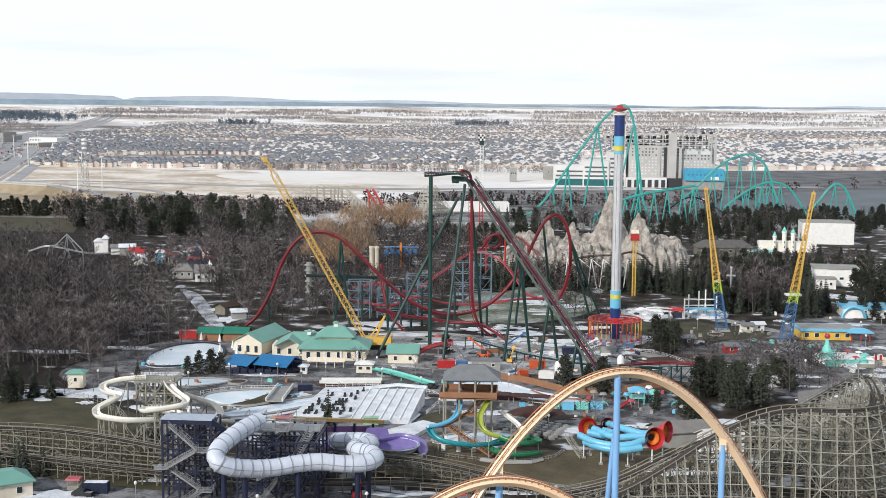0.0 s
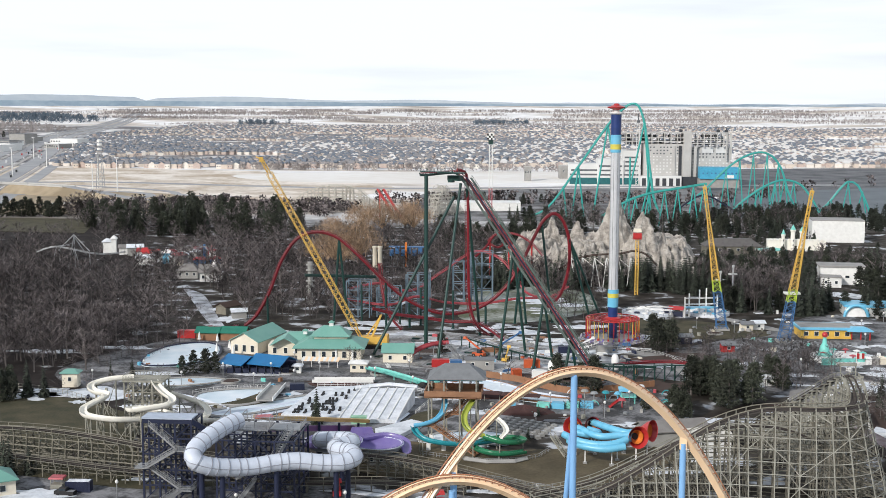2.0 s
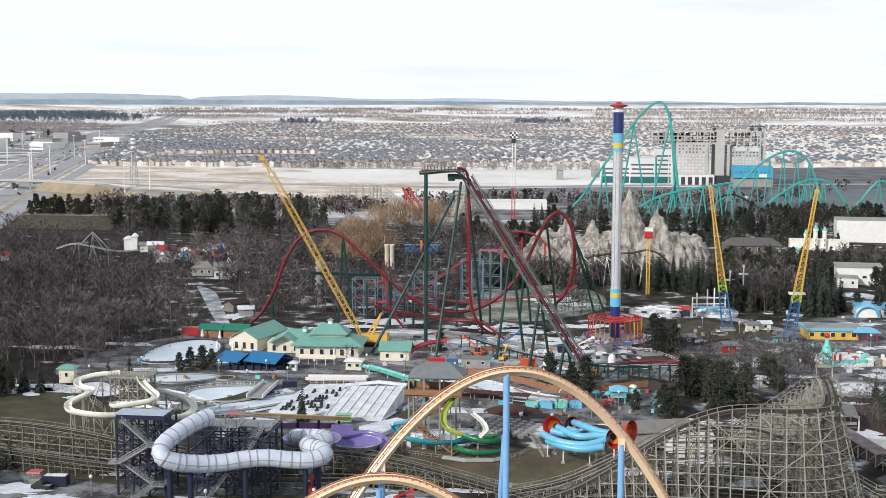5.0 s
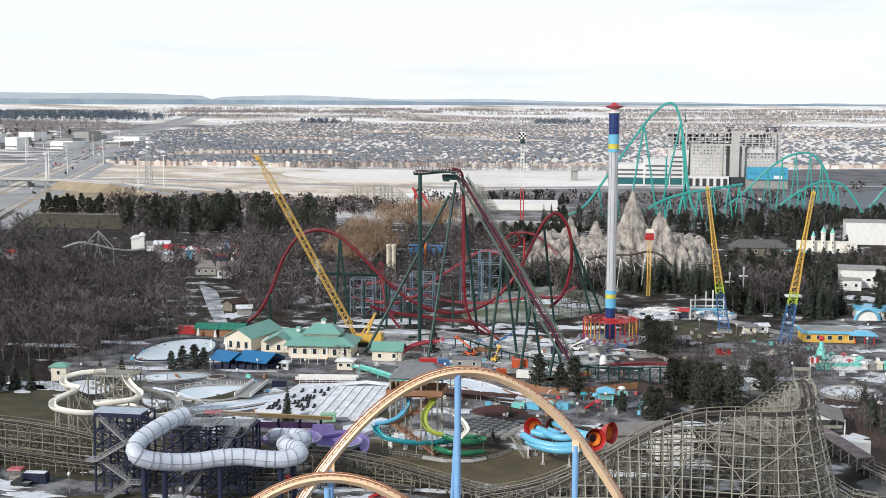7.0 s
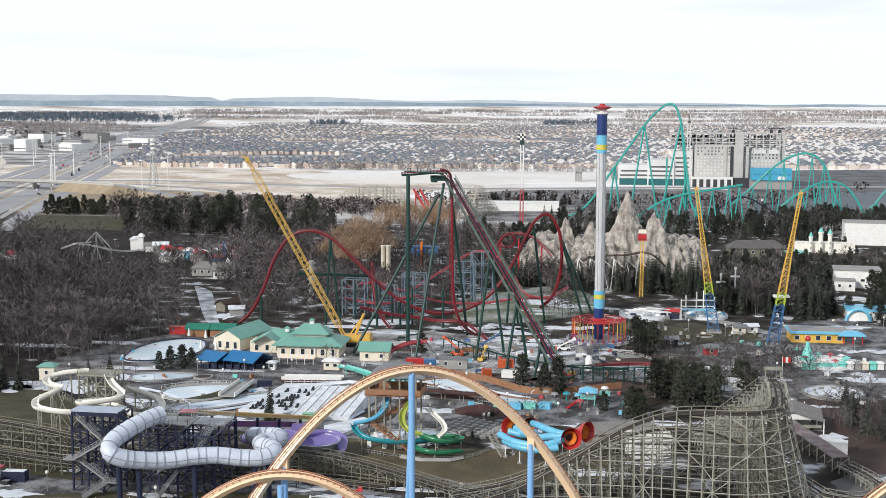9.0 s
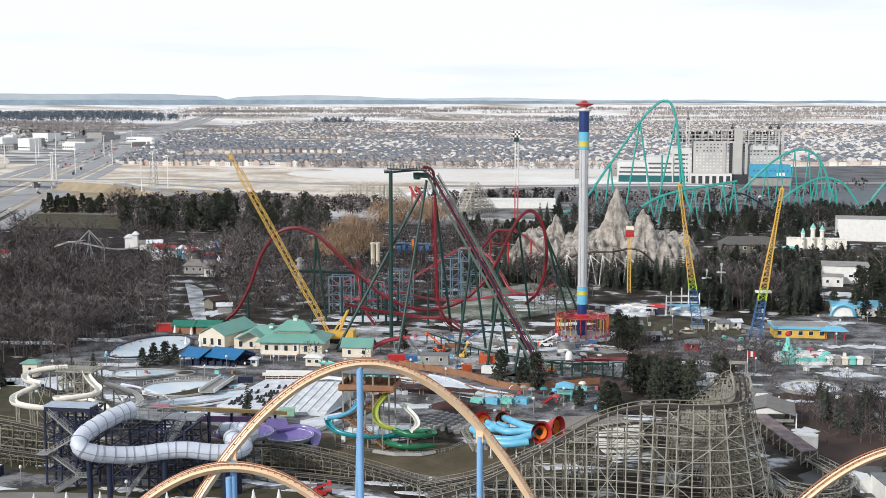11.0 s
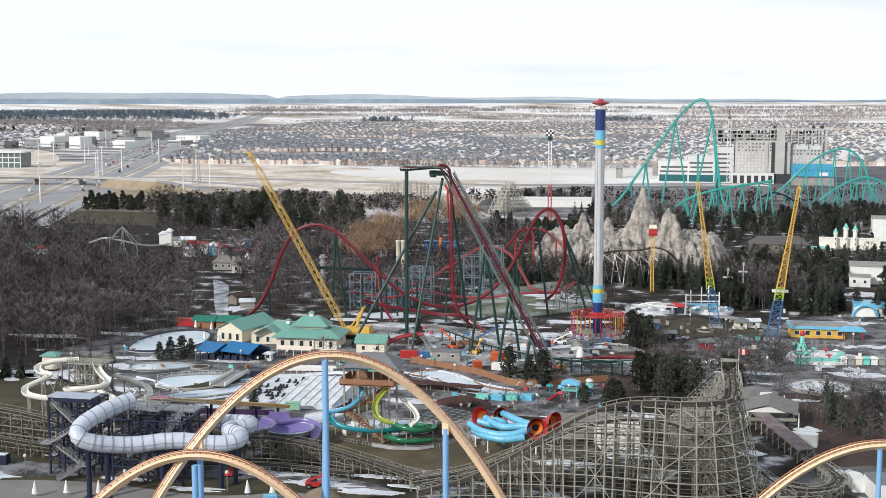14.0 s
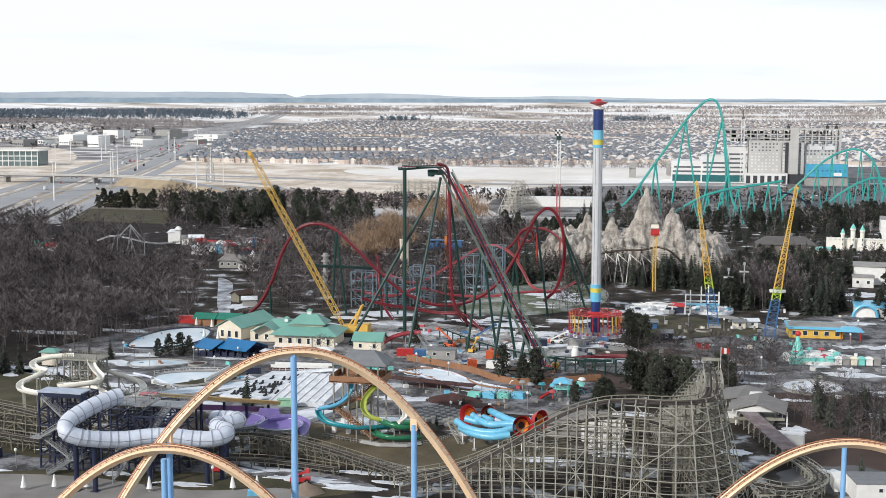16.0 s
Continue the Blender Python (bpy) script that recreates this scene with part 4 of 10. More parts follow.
def timber_turn(owner, pts, spacing=2.2, level=2.6, width=3.4, batter=0.26):
    """A tall timber turn: raked outer posts bound by long level ledgers and wide cross braces, plumb inner posts behind."""
    pts = [Vector(p) for p in pts]
    acc, keep = 0.0, [0]
    for i in range(1, len(pts)):
        acc += (pts[i] - pts[i - 1]).length
        if acc >= spacing:
            keep.append(i)
            acc = 0.0
    bents = []
    for i in keep:
        p = pts[i]
        d = pts[min(i + 2, len(pts) - 1)] - pts[max(i - 2, 0)]
        bents.append((p, Vector((d.y, -d.x, 0)).normalized()))

    def leg(bi, li, z):
        """The place of leg li (0 the outer face, 1 and 2 plumb, 3 raked inwards) of a bent at the height z."""
        p, n_ = bents[bi]
        dz = p.z - 0.5 - z
        off = (width / 2 + batter * dz, width / 2 - 0.2, -width / 2, -width / 2 - 0.10 * dz)[li]
        return Vector((p.x + n_.x * off, p.y + n_.y * off, z))
    for bi, (p, n_) in enumerate(bents):
        top = p.z - 0.5
        lv = int(top / level)
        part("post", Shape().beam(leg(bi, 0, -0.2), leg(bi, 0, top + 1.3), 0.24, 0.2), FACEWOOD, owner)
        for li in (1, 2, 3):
            part("inner_post", Shape().beam(leg(bi, li, -0.2), leg(bi, li, top), 0.20), DARK_SHADEWOOD, owner)
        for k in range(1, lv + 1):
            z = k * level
            part("cross_beam", Shape().beam(leg(bi, 0, z), leg(bi, 3, z), 0.16), DARK_SHADEWOOD, owner)
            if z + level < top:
                part("knee_brace", Shape().beam(leg(bi, 0, z), leg(bi, 2, z + level), 0.14), DARK_SHADEWOOD, owner)
        part("cap_beam", Shape().beam(p - n_ * (width / 2 + .8) - Vector((0, 0, .45)), p + n_ * (width / 2 + .8) - Vector((0, 0, .45)), 0.3), GREYWOOD, owner)
    levels = int(max(p.z for p, n_ in bents) / level)
    for li in (0, 1, 2, 3):
        for k in range(1, levels + 1):
            z = k * level
            line = []
            for bi, (p, n_) in enumerate(bents + [(Vector((0, 0, -9)), None)]):
                if p.z - 0.5 > z:
                    line.append(leg(bi, li, z))
                elif line:
                    if len(line) > 1:
                        part("ledger", Shape().tube(line, 0.12 if li == 0 else 0.09, 4), FACEWOOD if li == 0 else DARK_SHADEWOOD, owner)
                    line = []
    # wide cross braces over the face, and short ones under the track
    for bi in range(0, len(bents) - 1, 3):
        for k0, up, run in ((0, 4, 4), (0, 4, -4), (4, 4, 4), (4, 4, -4)):
            b2 = bi + run
            if 0 <= b2 < len(bents) and (bi // 3 + k0 // 4) % 2 == 0:
                tops = [bents[bi + (1 if run > 0 else -1) * q][0].z for q in range(abs(run) + 1)]
                if min(tops) > (k0 + up) * level + 0.5:
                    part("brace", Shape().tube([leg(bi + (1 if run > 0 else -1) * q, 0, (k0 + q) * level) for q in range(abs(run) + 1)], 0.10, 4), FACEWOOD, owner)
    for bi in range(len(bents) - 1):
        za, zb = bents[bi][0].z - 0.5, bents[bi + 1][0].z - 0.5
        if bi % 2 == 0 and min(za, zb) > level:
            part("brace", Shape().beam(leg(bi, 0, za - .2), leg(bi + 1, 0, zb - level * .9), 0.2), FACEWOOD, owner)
    for sg in (-1, 1):
        rail, hand, walk_ = [], [], []
        for i, p in enumerate(pts):
            d = pts[min(i + 1, len(pts) - 1)] - pts[max(i - 1, 0)]
            n_ = Vector((d.y, -d.x, 0)).normalized()
            rail.append(p + n_ * sg * 0.62 - Vector((0, 0, 0.1)))
            hand.append(p + n_ * sg * (width / 2 + .1) + Vector((0, 0, 0.85)))
            walk_.append(p + n_ * sg * (width / 2 - .35) - Vector((0, 0, 0.15)))
        part("track_rail", Shape().tube(rail, 0.26, 4), DKWOOD, owner)
        part("handrail", Shape().tube(hand, 0.13, 4), DARK_SHADEWOOD, owner)
        part("catwalk", Shape().tube(walk_, 0.42, 4, flat=0.3), DKWOOD, owner)
        if sg < 0:
            for i in keep:
                part("rail_post", Shape().beam(hand[i] - Vector((0, 0, 1.2)), hand[i], 0.16), GREYWOOD, owner)


mine = thing("roller_coaster", (20, 272, 0), "weathered grey timber roller coaster turn on tall lattice bents", "roller coaster")
turn = spline([(-30, 262, 3.0), (-19, 265, 6), (-9, 268, 11), (0, 270.3, 16.5), (7.5, 271.4, 20.6), (15, 271.6, 23.2), (22, 270.9, 24.2), (28.5, 270.2, 24.4), (33.5, 270.6, 24.6), (37.3, 272.6, 24.7), (39.5, 276.2, 25.0), (40.0, 279.8, 26.2)], 1.0)
timber_turn(mine, turn)
lifth = thing("roller_coaster", (38, 290, 0), "weathered grey timber lift hill with dark planked track", "roller coaster")
wood_coaster(lifth, spline([(40.0, 279.8, 26.2), (39.9, 282.2, 27.6), (39.5, 284.8, 28.7), (38.4, 288, 28.1), (36, 297, 23.6), (31.6, 311, 15.6), (27.4, 325, 8), (24.5, 336, 2)], 1.0), spacing=2.6, level=2.5, width=2.8, batter=0.16, thick=0.2)
part("gate_frame", Shape().beam((37.5, 286, 28), (37.5, 286, 31.2), 0.22).beam((40.9, 286, 28), (40.9, 286, 31.2), 0.22).box((39.2, 286, 31.0), (4.0, 0.5, 0.7)), GREYWOOD, lifth)
flag_t = thing("flagpole", (41.4, 287.5, 0), "white flagpole with a small red and white flag", "flagpole")
part("pole", Shape().tube([(41.4, 287.5, 0), (41.4, 287.5, 34)], [.14, .07], 8), WHITE, flag_t)
for k, m_ in enumerate((BRIGHTRED, WHITE, BRIGHTRED)):
    part("flag_panel", Shape().add([(41.5 + .6 * k, 287.5 + .12 * k, 32.5), (42.1 + .6 * k, 287.62 + .12 * k, 32.4), (42.1 + .6 * k, 287.62 + .12 * k, 33.7), (41.5 + .6 * k, 287.5 + .12 * k, 33.8), (41.5 + .6 * k, 287.54 + .12 * k, 32.5), (42.1 + .6 * k, 287.66 + .12 * k, 32.4), (42.1 + .6 * k, 287.66 + .12 * k, 33.7), (41.5 + .6 * k, 287.54 + .12 * k, 33.8)], [(0, 1, 2, 3), (7, 6, 5, 4), (0, 4, 5, 1), (1, 5, 6, 2), (2, 6, 7, 3), (3, 7, 4, 0)]), m_, flag_t)
inner = thing("roller_coaster", (20, 285, 0), "weathered grey timber inner run of the coaster", "roller coaster")
wood_coaster(inner, spline([(-34, 272, 2.5), (-20, 277, 4.5), (-6, 283, 9.5), (6, 288, 13.5), (16, 291, 14.8), (26, 292, 14.0), (36, 292, 10), (44, 288, 6), (50, 280, 4), (52, 270, 5)], 1.2), spacing=3.2, level=3, width=2.6)
# the low run along the foot of the lawn and the run under the slide towers
lowrun = thing("roller_coaster", (-60, 280, 0), "low grey timber coaster run along the lawn", "roller coaster")
wood_coaster(lowrun, spline([(-92, 288, 3.2), (-80, 290, 5.2), (-70, 290, 5.0), (-58, 287, 4.2), (-46, 282, 3.2), (-34, 275, 2.6), (-24, 268, 2.6)], 1.2), spacing=2.0, level=1.5, width=2.6, planks=DKWOOD, timber=DARK_SHADEWOOD)
leftrun = thing("roller_coaster", (-140, 290, 0), "grey timber coaster run below the slide tower", "roller coaster")
wood_coaster(leftrun, spline([(-190, 300, 7.0), (-175, 297, 8.2), (-160, 294, 8.6), (-145, 291, 8.0), (-130, 288, 6.6), (-115, 286, 5.0), (-100, 285, 3.6), (-88, 284, 3)], 1.2), spacing=2.6, level=2.2, width=2.6, batter=0.1, timber=DARK_SHADEWOOD)
leftrun2 = thing("roller_coaster", (-140, 279, 0), "lower grey timber coaster run below the slide tower", "roller coaster")
wood_coaster(leftrun2, spline([(-190, 290, 5.0), (-170, 286, 4.6), (-150, 282, 4.0), (-130, 279, 3.2), (-110, 277, 2.6), (-90, 276, 2.2), (-70, 279, 2.0), (-50, 277, 1.6)], 1.2), spacing=2.8, level=2, width=2.6, timber=DARK_SHADEWOOD)

# ---------------------------------------------------------------- the artificial mountain
def mountain():
    """A craggy massif with a few pointed peaks rising out of it, cut by folds and ledges."""
    s = Shape()
    nx, ny = 236, 130
    peaks = [(4, 655, 47.5, 12.5), (17.8, 641, 37, 12.5), (-30, 672, 33, 8.5), (-15, 668, 29, 8.0), (-43, 678, 25, 8), (30, 648, 27, 8), (38, 646, 21, 8)]
    vs, fs = [], []
    for j in range(ny + 1):
        for i in range(nx + 1):
            x, y = -62 + 118 * i / nx, 618 + 100 * j / ny
            w = noise.noise_vector((x * 0.09, y * 0.09, 0))
            xx, yy = x + 4 * w.x, y + 4 * w.y
            # the massif with steep flanks
            ed = min(1.0, max(0.0, (yy - 622 - 0.004 * (xx - 5) ** 2) / 13)) * min(1.0, max(0.0, (52 - xx) / 12)) * min(1.0, max(0.0, (xx + 58) / 12)) * min(1.0, max(0.0, (714 - yy) / 20))
            z = 21.5 * ed ** 0.55 * (0.82 + 0.30 * noise.noise((x * 0.06, y * 0.05, 3)))
            for cx, cy, h, r in peaks:
                ang = math.atan2(y - cy, x - cx)
                dd = math.hypot(xx * .5 + x * .5 - cx, (yy * .5 + y * .5 - cy) * 0.85) / r
                dd *= 1 + .22 * abs(math.sin(2.5 * ang + cx)) + .09 * abs(math.sin(6.5 * ang + cy))
                z = max(z, h * max(0, 1 - dd * 0.56) ** 1.05)
            if z > 0.3:
                z += (noise.ridged_multi_fractal((x * 0.11, y * 0.07, 1.0), 1.0, 2.1, 4, 1.0, 2.0) - 1.0) * 2.4 + 1.3 * noise.noise((x * 0.42, y * 0.42, 0)) + 0.5 * noise.noise((x * 1.1, y * 0.5, 5))
                z -= 3.2 * max(0.0, 0.35 - abs(noise.noise((x * 0.16, y * 0.05, 9)))) / 0.35 * min(1.0, z / 12)
                z = z * 0.60 + (math.floor(z / 4.2) + min(1.0, (z / 4.2 % 1) * 2.6)) * 4.2 * 0.40
            vs.append((x, y, z if z > 0.3 else -2.0))
    for j in range(ny):
        for i in range(nx):
            o = j * (nx + 1) + i
            if max(vs[o][2], vs[o + 1][2], vs[o + nx + 1][2], vs[o + nx + 2][2]) > 0.2:
                fs.append((o, o + 1, o + nx + 2, o + nx + 1))
    s.add(vs, fs)
    return s


solo("mountain", mountain(), ROCK, "craggy grey-tan artificial rock mountain with pointed peaks", "mountain")
mt_track = thing("roller_coaster", (-5, 614, 0), "dark coaster track on white lattice supports before the mountain", "roller coaster")
track(mt_track, spline([(-26, 616, 9), (-16, 614, 15), (-6, 613, 17), (4, 613, 17.5), (12, 614, 19), (18, 616, 17), (24, 619, 11)], 2), DIRT, DIRT, gauge=1.2, spine=0.3)
for x in (-20, -14, -8, -2, 4, 10):
    part("support_column", Shape().beam((x - 1.5, 614, 0), (x, 613, 15), 0.4).beam((x + 3.0, 614, 0), (x, 613, 15), 0.35).beam((x - 1, 614, 6), (x + 1.9, 614, 6), 0.25).beam((x, 613, 15), (x + 6, 613, 10), 0.3), WHITE, mt_track)

# ---------------------------------------------------------------- trees
def bare_tree_shapes(seed, h, limbs=11, twigs=9, spread=0.36, thick=1.0):
    """Trunk and a rounded crown of rising limbs and fine twigs of a leafless tree, standing at the origin."""
    rnd = random.Random(seed)
    tr, cr = Shape(), Shape()
    bend = Vector((rnd.uniform(-.5, .5), rnd.uniform(-.5, .5), 0))
    stem = [Vector((0, 0, -0.4)), Vector((0, 0, h * 0.25)) + bend * 0.5, Vector((0, 0, h * 0.55)) + bend, Vector((0, 0, h * 0.92)) + bend * 1.6]
    tr.tube(stem, [0.27 * h / 15, 0.20 * h / 15, 0.13 * h / 15, 0.03], 5)

    def blade(p, q, w):
        d = q - p
        sd = Vector((-d.y, d.x, 0.2 * d.z))
        sd = sd.normalized() * w if sd.length > 1e-4 else Vector((w, 0, 0))
        cr.add([p - sd, p + sd, q], [(0, 1, 2)])
    for i in range(limbs):
        k = 0.20 + 0.64 * i / limbs
        a = i * 2.4 + rnd.uniform(-.5, .5)
        o = stem[1] + (stem[3] - stem[1]) * (max(0.0, k - 0.25) / 0.67)
        # each limb ends on a rounded crown
        el = (k - .20) / .64 * 1.6 - .3 + rnd.uniform(-.1, .15)
        e = Vector((math.cos(a) * math.cos(el) * h * spread, math.sin(a) * math.cos(el) * h * spread, h * (.52 + .44 * math.sin(el)))) * rnd.uniform(.88, 1.1)
        m1_ = o.lerp(e, .5) + Vector((0, 0, h * .03))
        cr.tube([o, m1_, e], [0.055 * thick, 0.035 * thick, 0.015 * thick], 3, caps=False)
        for j in range(twigs):
            f = 0.35 + 0.65 * (j + 1) / twigs
            q = m1_.lerp(e, f * 2 - 1) if f > .5 else o.lerp(m1_, f * 2)
            b = a + rnd.uniform(-1.3, 1.3)
            tl = h * rnd.uniform(.05, .115)
            qe = q + Vector((math.cos(b) * tl * .6, math.sin(b) * tl * .6, tl * rnd.uniform(.3, 1.15)))
            blade(q, qe, 0.032 * thick)
            for _ in range(6):
                q2 = q.lerp(qe, rnd.uniform(.2, 1.0))
                c = b + rnd.uniform(-1.5, 1.5)
                t2 = tl * rnd.uniform(.4, .9)
                blade(q2, q2 + Vector((math.cos(c) * t2 * .7, math.sin(c) * t2 * .7, t2 * rnd.uniform(.15, 1.1))), 0.030 * thick)
    return tr, cr


def fir_shapes(seed, h, rad=0.2, tiers=15, gaps=0.15):
    rnd = random.Random(seed)
    tr, cr = Shape(), Shape()
    tr.tube([(0, 0, -.3), (0, 0, h * .5), (0, 0, h * .96)], [0.26 * h / 14, 0.15 * h / 14, 0.03], 5)
    for t in range(tiers):
        k = 0.06 + 0.93 * t / tiers
        z = h * k
        r = h * rad * (1 - k) ** 0.85 + 0.25
        n = max(5, int(13 * (1 - k) + 5))
        for j in range(n):
            if rnd.random() < gaps:
                continue
            a = 2 * math.pi * (j + rnd.random() * .8) / n + t
            rr = r * rnd.uniform(.7, 1.18)
            d = Vector((math.cos(a), math.sin(a), 0))
            w = Vector((-d.y, d.x, 0)) * max(0.28, rr * 0.30)
            tip = d * rr + Vector((0, 0, z - rr * rnd.uniform(.25, .5)))
            mid = d * rr * .55 + Vector((0, 0, z - rr * .08))
            root = Vector((0, 0, z + h * 0.03))
            cr.add([root, mid - w, tip, mid + w, mid + Vector((0, 0, -0.25 * rr))], [(0, 1, 2), (0, 2, 3), (1, 4, 2), (4, 3, 2), (0, 4, 1), (0, 3, 4)])
            for sgn in (-1, 1):
                e = mid + w * sgn * rnd.uniform(1.1, 1.6) + d * rr * rnd.uniform(.1, .3) - Vector((0, 0, rr * .12))
                cr.add([mid - d * .2, mid + w * sgn * .5, e], [(0, 1, 2)])
    return tr, cr


def pine_shapes(seed, h):
    """A rounder conifer with clumped needles."""
    rnd = random.Random(seed)
    tr, cr = Shape(), Shape()
    tr.tube([(0, 0, -.3), (0.1, 0, h * .5), (0, 0, h * .9)], [0.28, 0.18, 0.04], 5)
    for c in range(110):
        k = rnd.uniform(.08, 1.0)
        a = rnd.uniform(0, 6.28)
        r = h * 0.34 * (1.08 - k) ** 0.6 * min(1, .5 + k * 2) * rnd.uniform(.35, 1)
        o = Vector((math.cos(a) * r, math.sin(a) * r, h * k))
        cr.tube([(0, 0, h * k * .93), o], [0.06, 0.03], 3, caps=False)
        for _ in range(18):
            d = Vector((rnd.gauss(0, 1), rnd.gauss(0, 1), rnd.gauss(0, .45))).normalized()
            e = d.cross(Vector((rnd.random(), rnd.random(), rnd.random()))).normalized()
            q = o + d * rnd.uniform(.1, .9) * h * 0.055
            ln = h * 0.056
            cr.add([q - e * ln * .35, q + e * ln * .35, q + d * ln], [(0, 1, 2)])
    return tr, cr


def tree_kind(name, shapes, bark, leaf, label, category):
    tr, cr = shapes
    mt, mc = tr.mesh("trunk"), cr.mesh("crown")
    mt.materials.append(bark)
    mc.materials.append(leaf)
    return name, mt, mc, label, category


REST = []


def plant(kind, x, y, size, rz, group="", label=None):
    name, mt, mc, lb, cat = kind
    if name == "bare_tree":
        REST.append((x, y, size, rz, len(REST)))
        if len(REST) > 290:
            return None
    q, sc = land(x, y)
    ob = thing(name, (q.x, q.y, q.z), label or lb, cat, group)
    ob.scale = (size * sc,) * 3
    ob.rotation_euler = (0, 0, rz)
    for nm, me in (("trunk", mt), ("crown", mc)):
        c = new(nm, me)
        c.parent = ob
    return ob


def scatter(name, kinds, spots, material, label, kind="stuff", category="", bark=None):
    """Many trees joined into one mesh: spots are (x, y, size, turn, which)."""
    V, Fq, Mi = [], [], []
    off = 0
    base = []
    for tr, cr in kinds:
        base.append((np.array(tr.v + cr.v), tr.f + [tuple(i + len(tr.v) for i in f) for f in cr.f], [1] * len(tr.f) + [0] * len(cr.f)))
    for x, y, sz, rz, w in spots:
        v, f, mi = base[w % len(base)]
        Mi += mi
        q, sc = land(x, y)
        c, s = math.cos(rz), math.sin(rz)
        k = sz * sc
        vv = np.empty_like(v)
        vv[:, 0] = (v[:, 0] * c - v[:, 1] * s) * k + q.x
        vv[:, 1] = (v[:, 0] * s + v[:, 1] * c) * k + q.y
        vv[:, 2] = v[:, 2] * k + q.z
        V.append(vv)
        Fq += [tuple(i + off for i in t) for t in f]
        off += len(v)
    me = bpy.data.meshes.new(name)
    me.from_pydata(np.concatenate(V).tolist(), [], Fq)
    me.materials.append(material)
    if bark:
        me.materials.append(bark)
        me.polygons.foreach_set("material_index", Mi)
    return tagged(new(name, me), label, category, "", kind)


def inside(x, y, ring):
    r = False
    for i in range(len(ring)):
        (x0, y0), (x1, y1) = ring[i - 1], ring[i]
        if (y0 > y) != (y1 > y) and x < (x1 - x0) * (y - y0) / (y1 - y0) + x0:
            r = not r
    return r


def fill(ring, count, seed, gap=3.0):
    """Evenly mixed random spots inside a ring."""
    rnd = random.Random(seed)
    xs, ys = [p[0] for p in ring], [p[1] for p in ring]
    out, tries = [], 0
    grid = set()
    while len(out) < count and tries < count * 60:
        tries += 1
        x, y = rnd.uniform(min(xs), max(xs)), rnd.uniform(min(ys), max(ys))
        if not inside(x, y, ring):
            continue
        c = (int(x / gap), int(y / gap))
        if c in grid:
            continue
        grid.add(c)
        out.append((x, y, rnd.uniform(.78, 1.18), rnd.uniform(0, 6.28), rnd.randrange(100)))
    return out


BARE = [tree_kind("bare_tree", bare_tree_shapes(i, 14 + i % 3, 20, 13, 0.36 + 0.03 * (i % 3), 1.75), BARK, TWIG, "leafless grey-brown deciduous tree in the winter wood", "tree") for i in range(4)]
FIRS = [tree_kind("fir_tree", fir_shapes(20 + i, 13, 0.19 + 0.02 * i), BARK, FIR, "dark green conical fir tree", "tree") for i in range(3)]
PINES = [tree_kind("pine_tree", pine_shapes(40 + i, 12), BARK, PINE, "olive-green rounded pine tree", "tree") for i in range(2)]
BUSHY = [tree_kind("bare_shrub", bare_tree_shapes(60 + i, 6, 12, 8, 0.5, 0.7), BARK, TWIG, "leafless reddish-brown shrub on bare ground", "shrub") for i in range(2)]

# the winter wood beside the water park
WOOD = [(-330, 360), (-212, 384), (-196, 392), (-176, 425), (-166, 452), (-180, 476), (-206, 560), (-232, 640), (-262, 730), (-300, 770), (-350, 800), (-415, 815), (-450, 790), (-560, 760), (-620, 640)]
spots = [p for p in fill(WOOD, 1000, 5, 5.0) if not (-322 < p[0] < -262 and 618 < p[1] < 672) and not (-316 < p[0] < -240 and 660 < p[1] < 735) and math.hypot(p[0] + 166, (p[1] - 430) * .8) > 25 and not (-425 < p[0] < -300 and p[1] > 705 and p[4] % 4)]
spots.sort(key=lambda p: p[1])
for x, y, sz, rz, w in spots[:150]:
    plant(BARE[w % 4], x, y, sz, rz, "trees of the winter wood")
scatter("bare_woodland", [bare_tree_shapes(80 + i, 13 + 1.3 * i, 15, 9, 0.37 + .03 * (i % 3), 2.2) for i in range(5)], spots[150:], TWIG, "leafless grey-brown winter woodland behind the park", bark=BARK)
# dark conifers beyond the wood
CON = [(-392, 885), (-350, 850), (-300, 815), (-236, 800), (-205, 830), (-215, 900), (-260, 960), (-350, 985), (-392, 950)]
cs_ = fill(CON, 250, 6, 7.0)
cs_.sort(key=lambda p: p[1])
for x, y, sz, rz, w in cs_[:110]:
    plant(BARE[w % 4] if w % 5 < 2 else FIRS[w % 3] if w % 7 < 2 else PINES[w % 2], x, y, sz * (.85 if w % 5 < 2 else .8 + .07 * (w % 11)), rz, "trees behind the wood")
scatter("bare_back_wood", [bare_tree_shapes(85 + i, 13, 12, 7, 0.42, 2.3) for i in range(3)], [p for p in cs_[110:] if p[4] % 5 < 2], TWIG, "leafless trees among the conifer belt")
scatter("conifer_woodland", [pine_shapes(90, 13), fir_shapes(91, 14, 0.2, 12)], [(x, y, sz * (.75 + .06 * (w % 13)), rz, w) for x, y, sz, rz, w in cs_[110:] if w % 5 > 1], PINE, "dark green conifer belt behind the park")
for x, y, sz, rz, w in fill([(-478, 948), (-430, 958), (-400, 968), (-400, 976), (-432, 970), (-480, 960)], 26, 8, 3.5):
    plant(PINES[w % 2] if x < -425 or w % 3 == 0 else BARE[w % 4], x, y, sz * 1.2, rz, "trees along the lawn")
for x, y, sz in ((-452, 800, 1.1), (-447, 796, .9), (-470, 690, 1.0), (-268, 700, .8)):
    plant(FIRS[int(-x) % 3], x, y, sz, x)
sheet("lawn", [(-432, 845), (-362, 838), (-392, 945), (-478, 945), (-490, 880)], 0.2, GRASS, "bare brown lawn behind the winter wood")

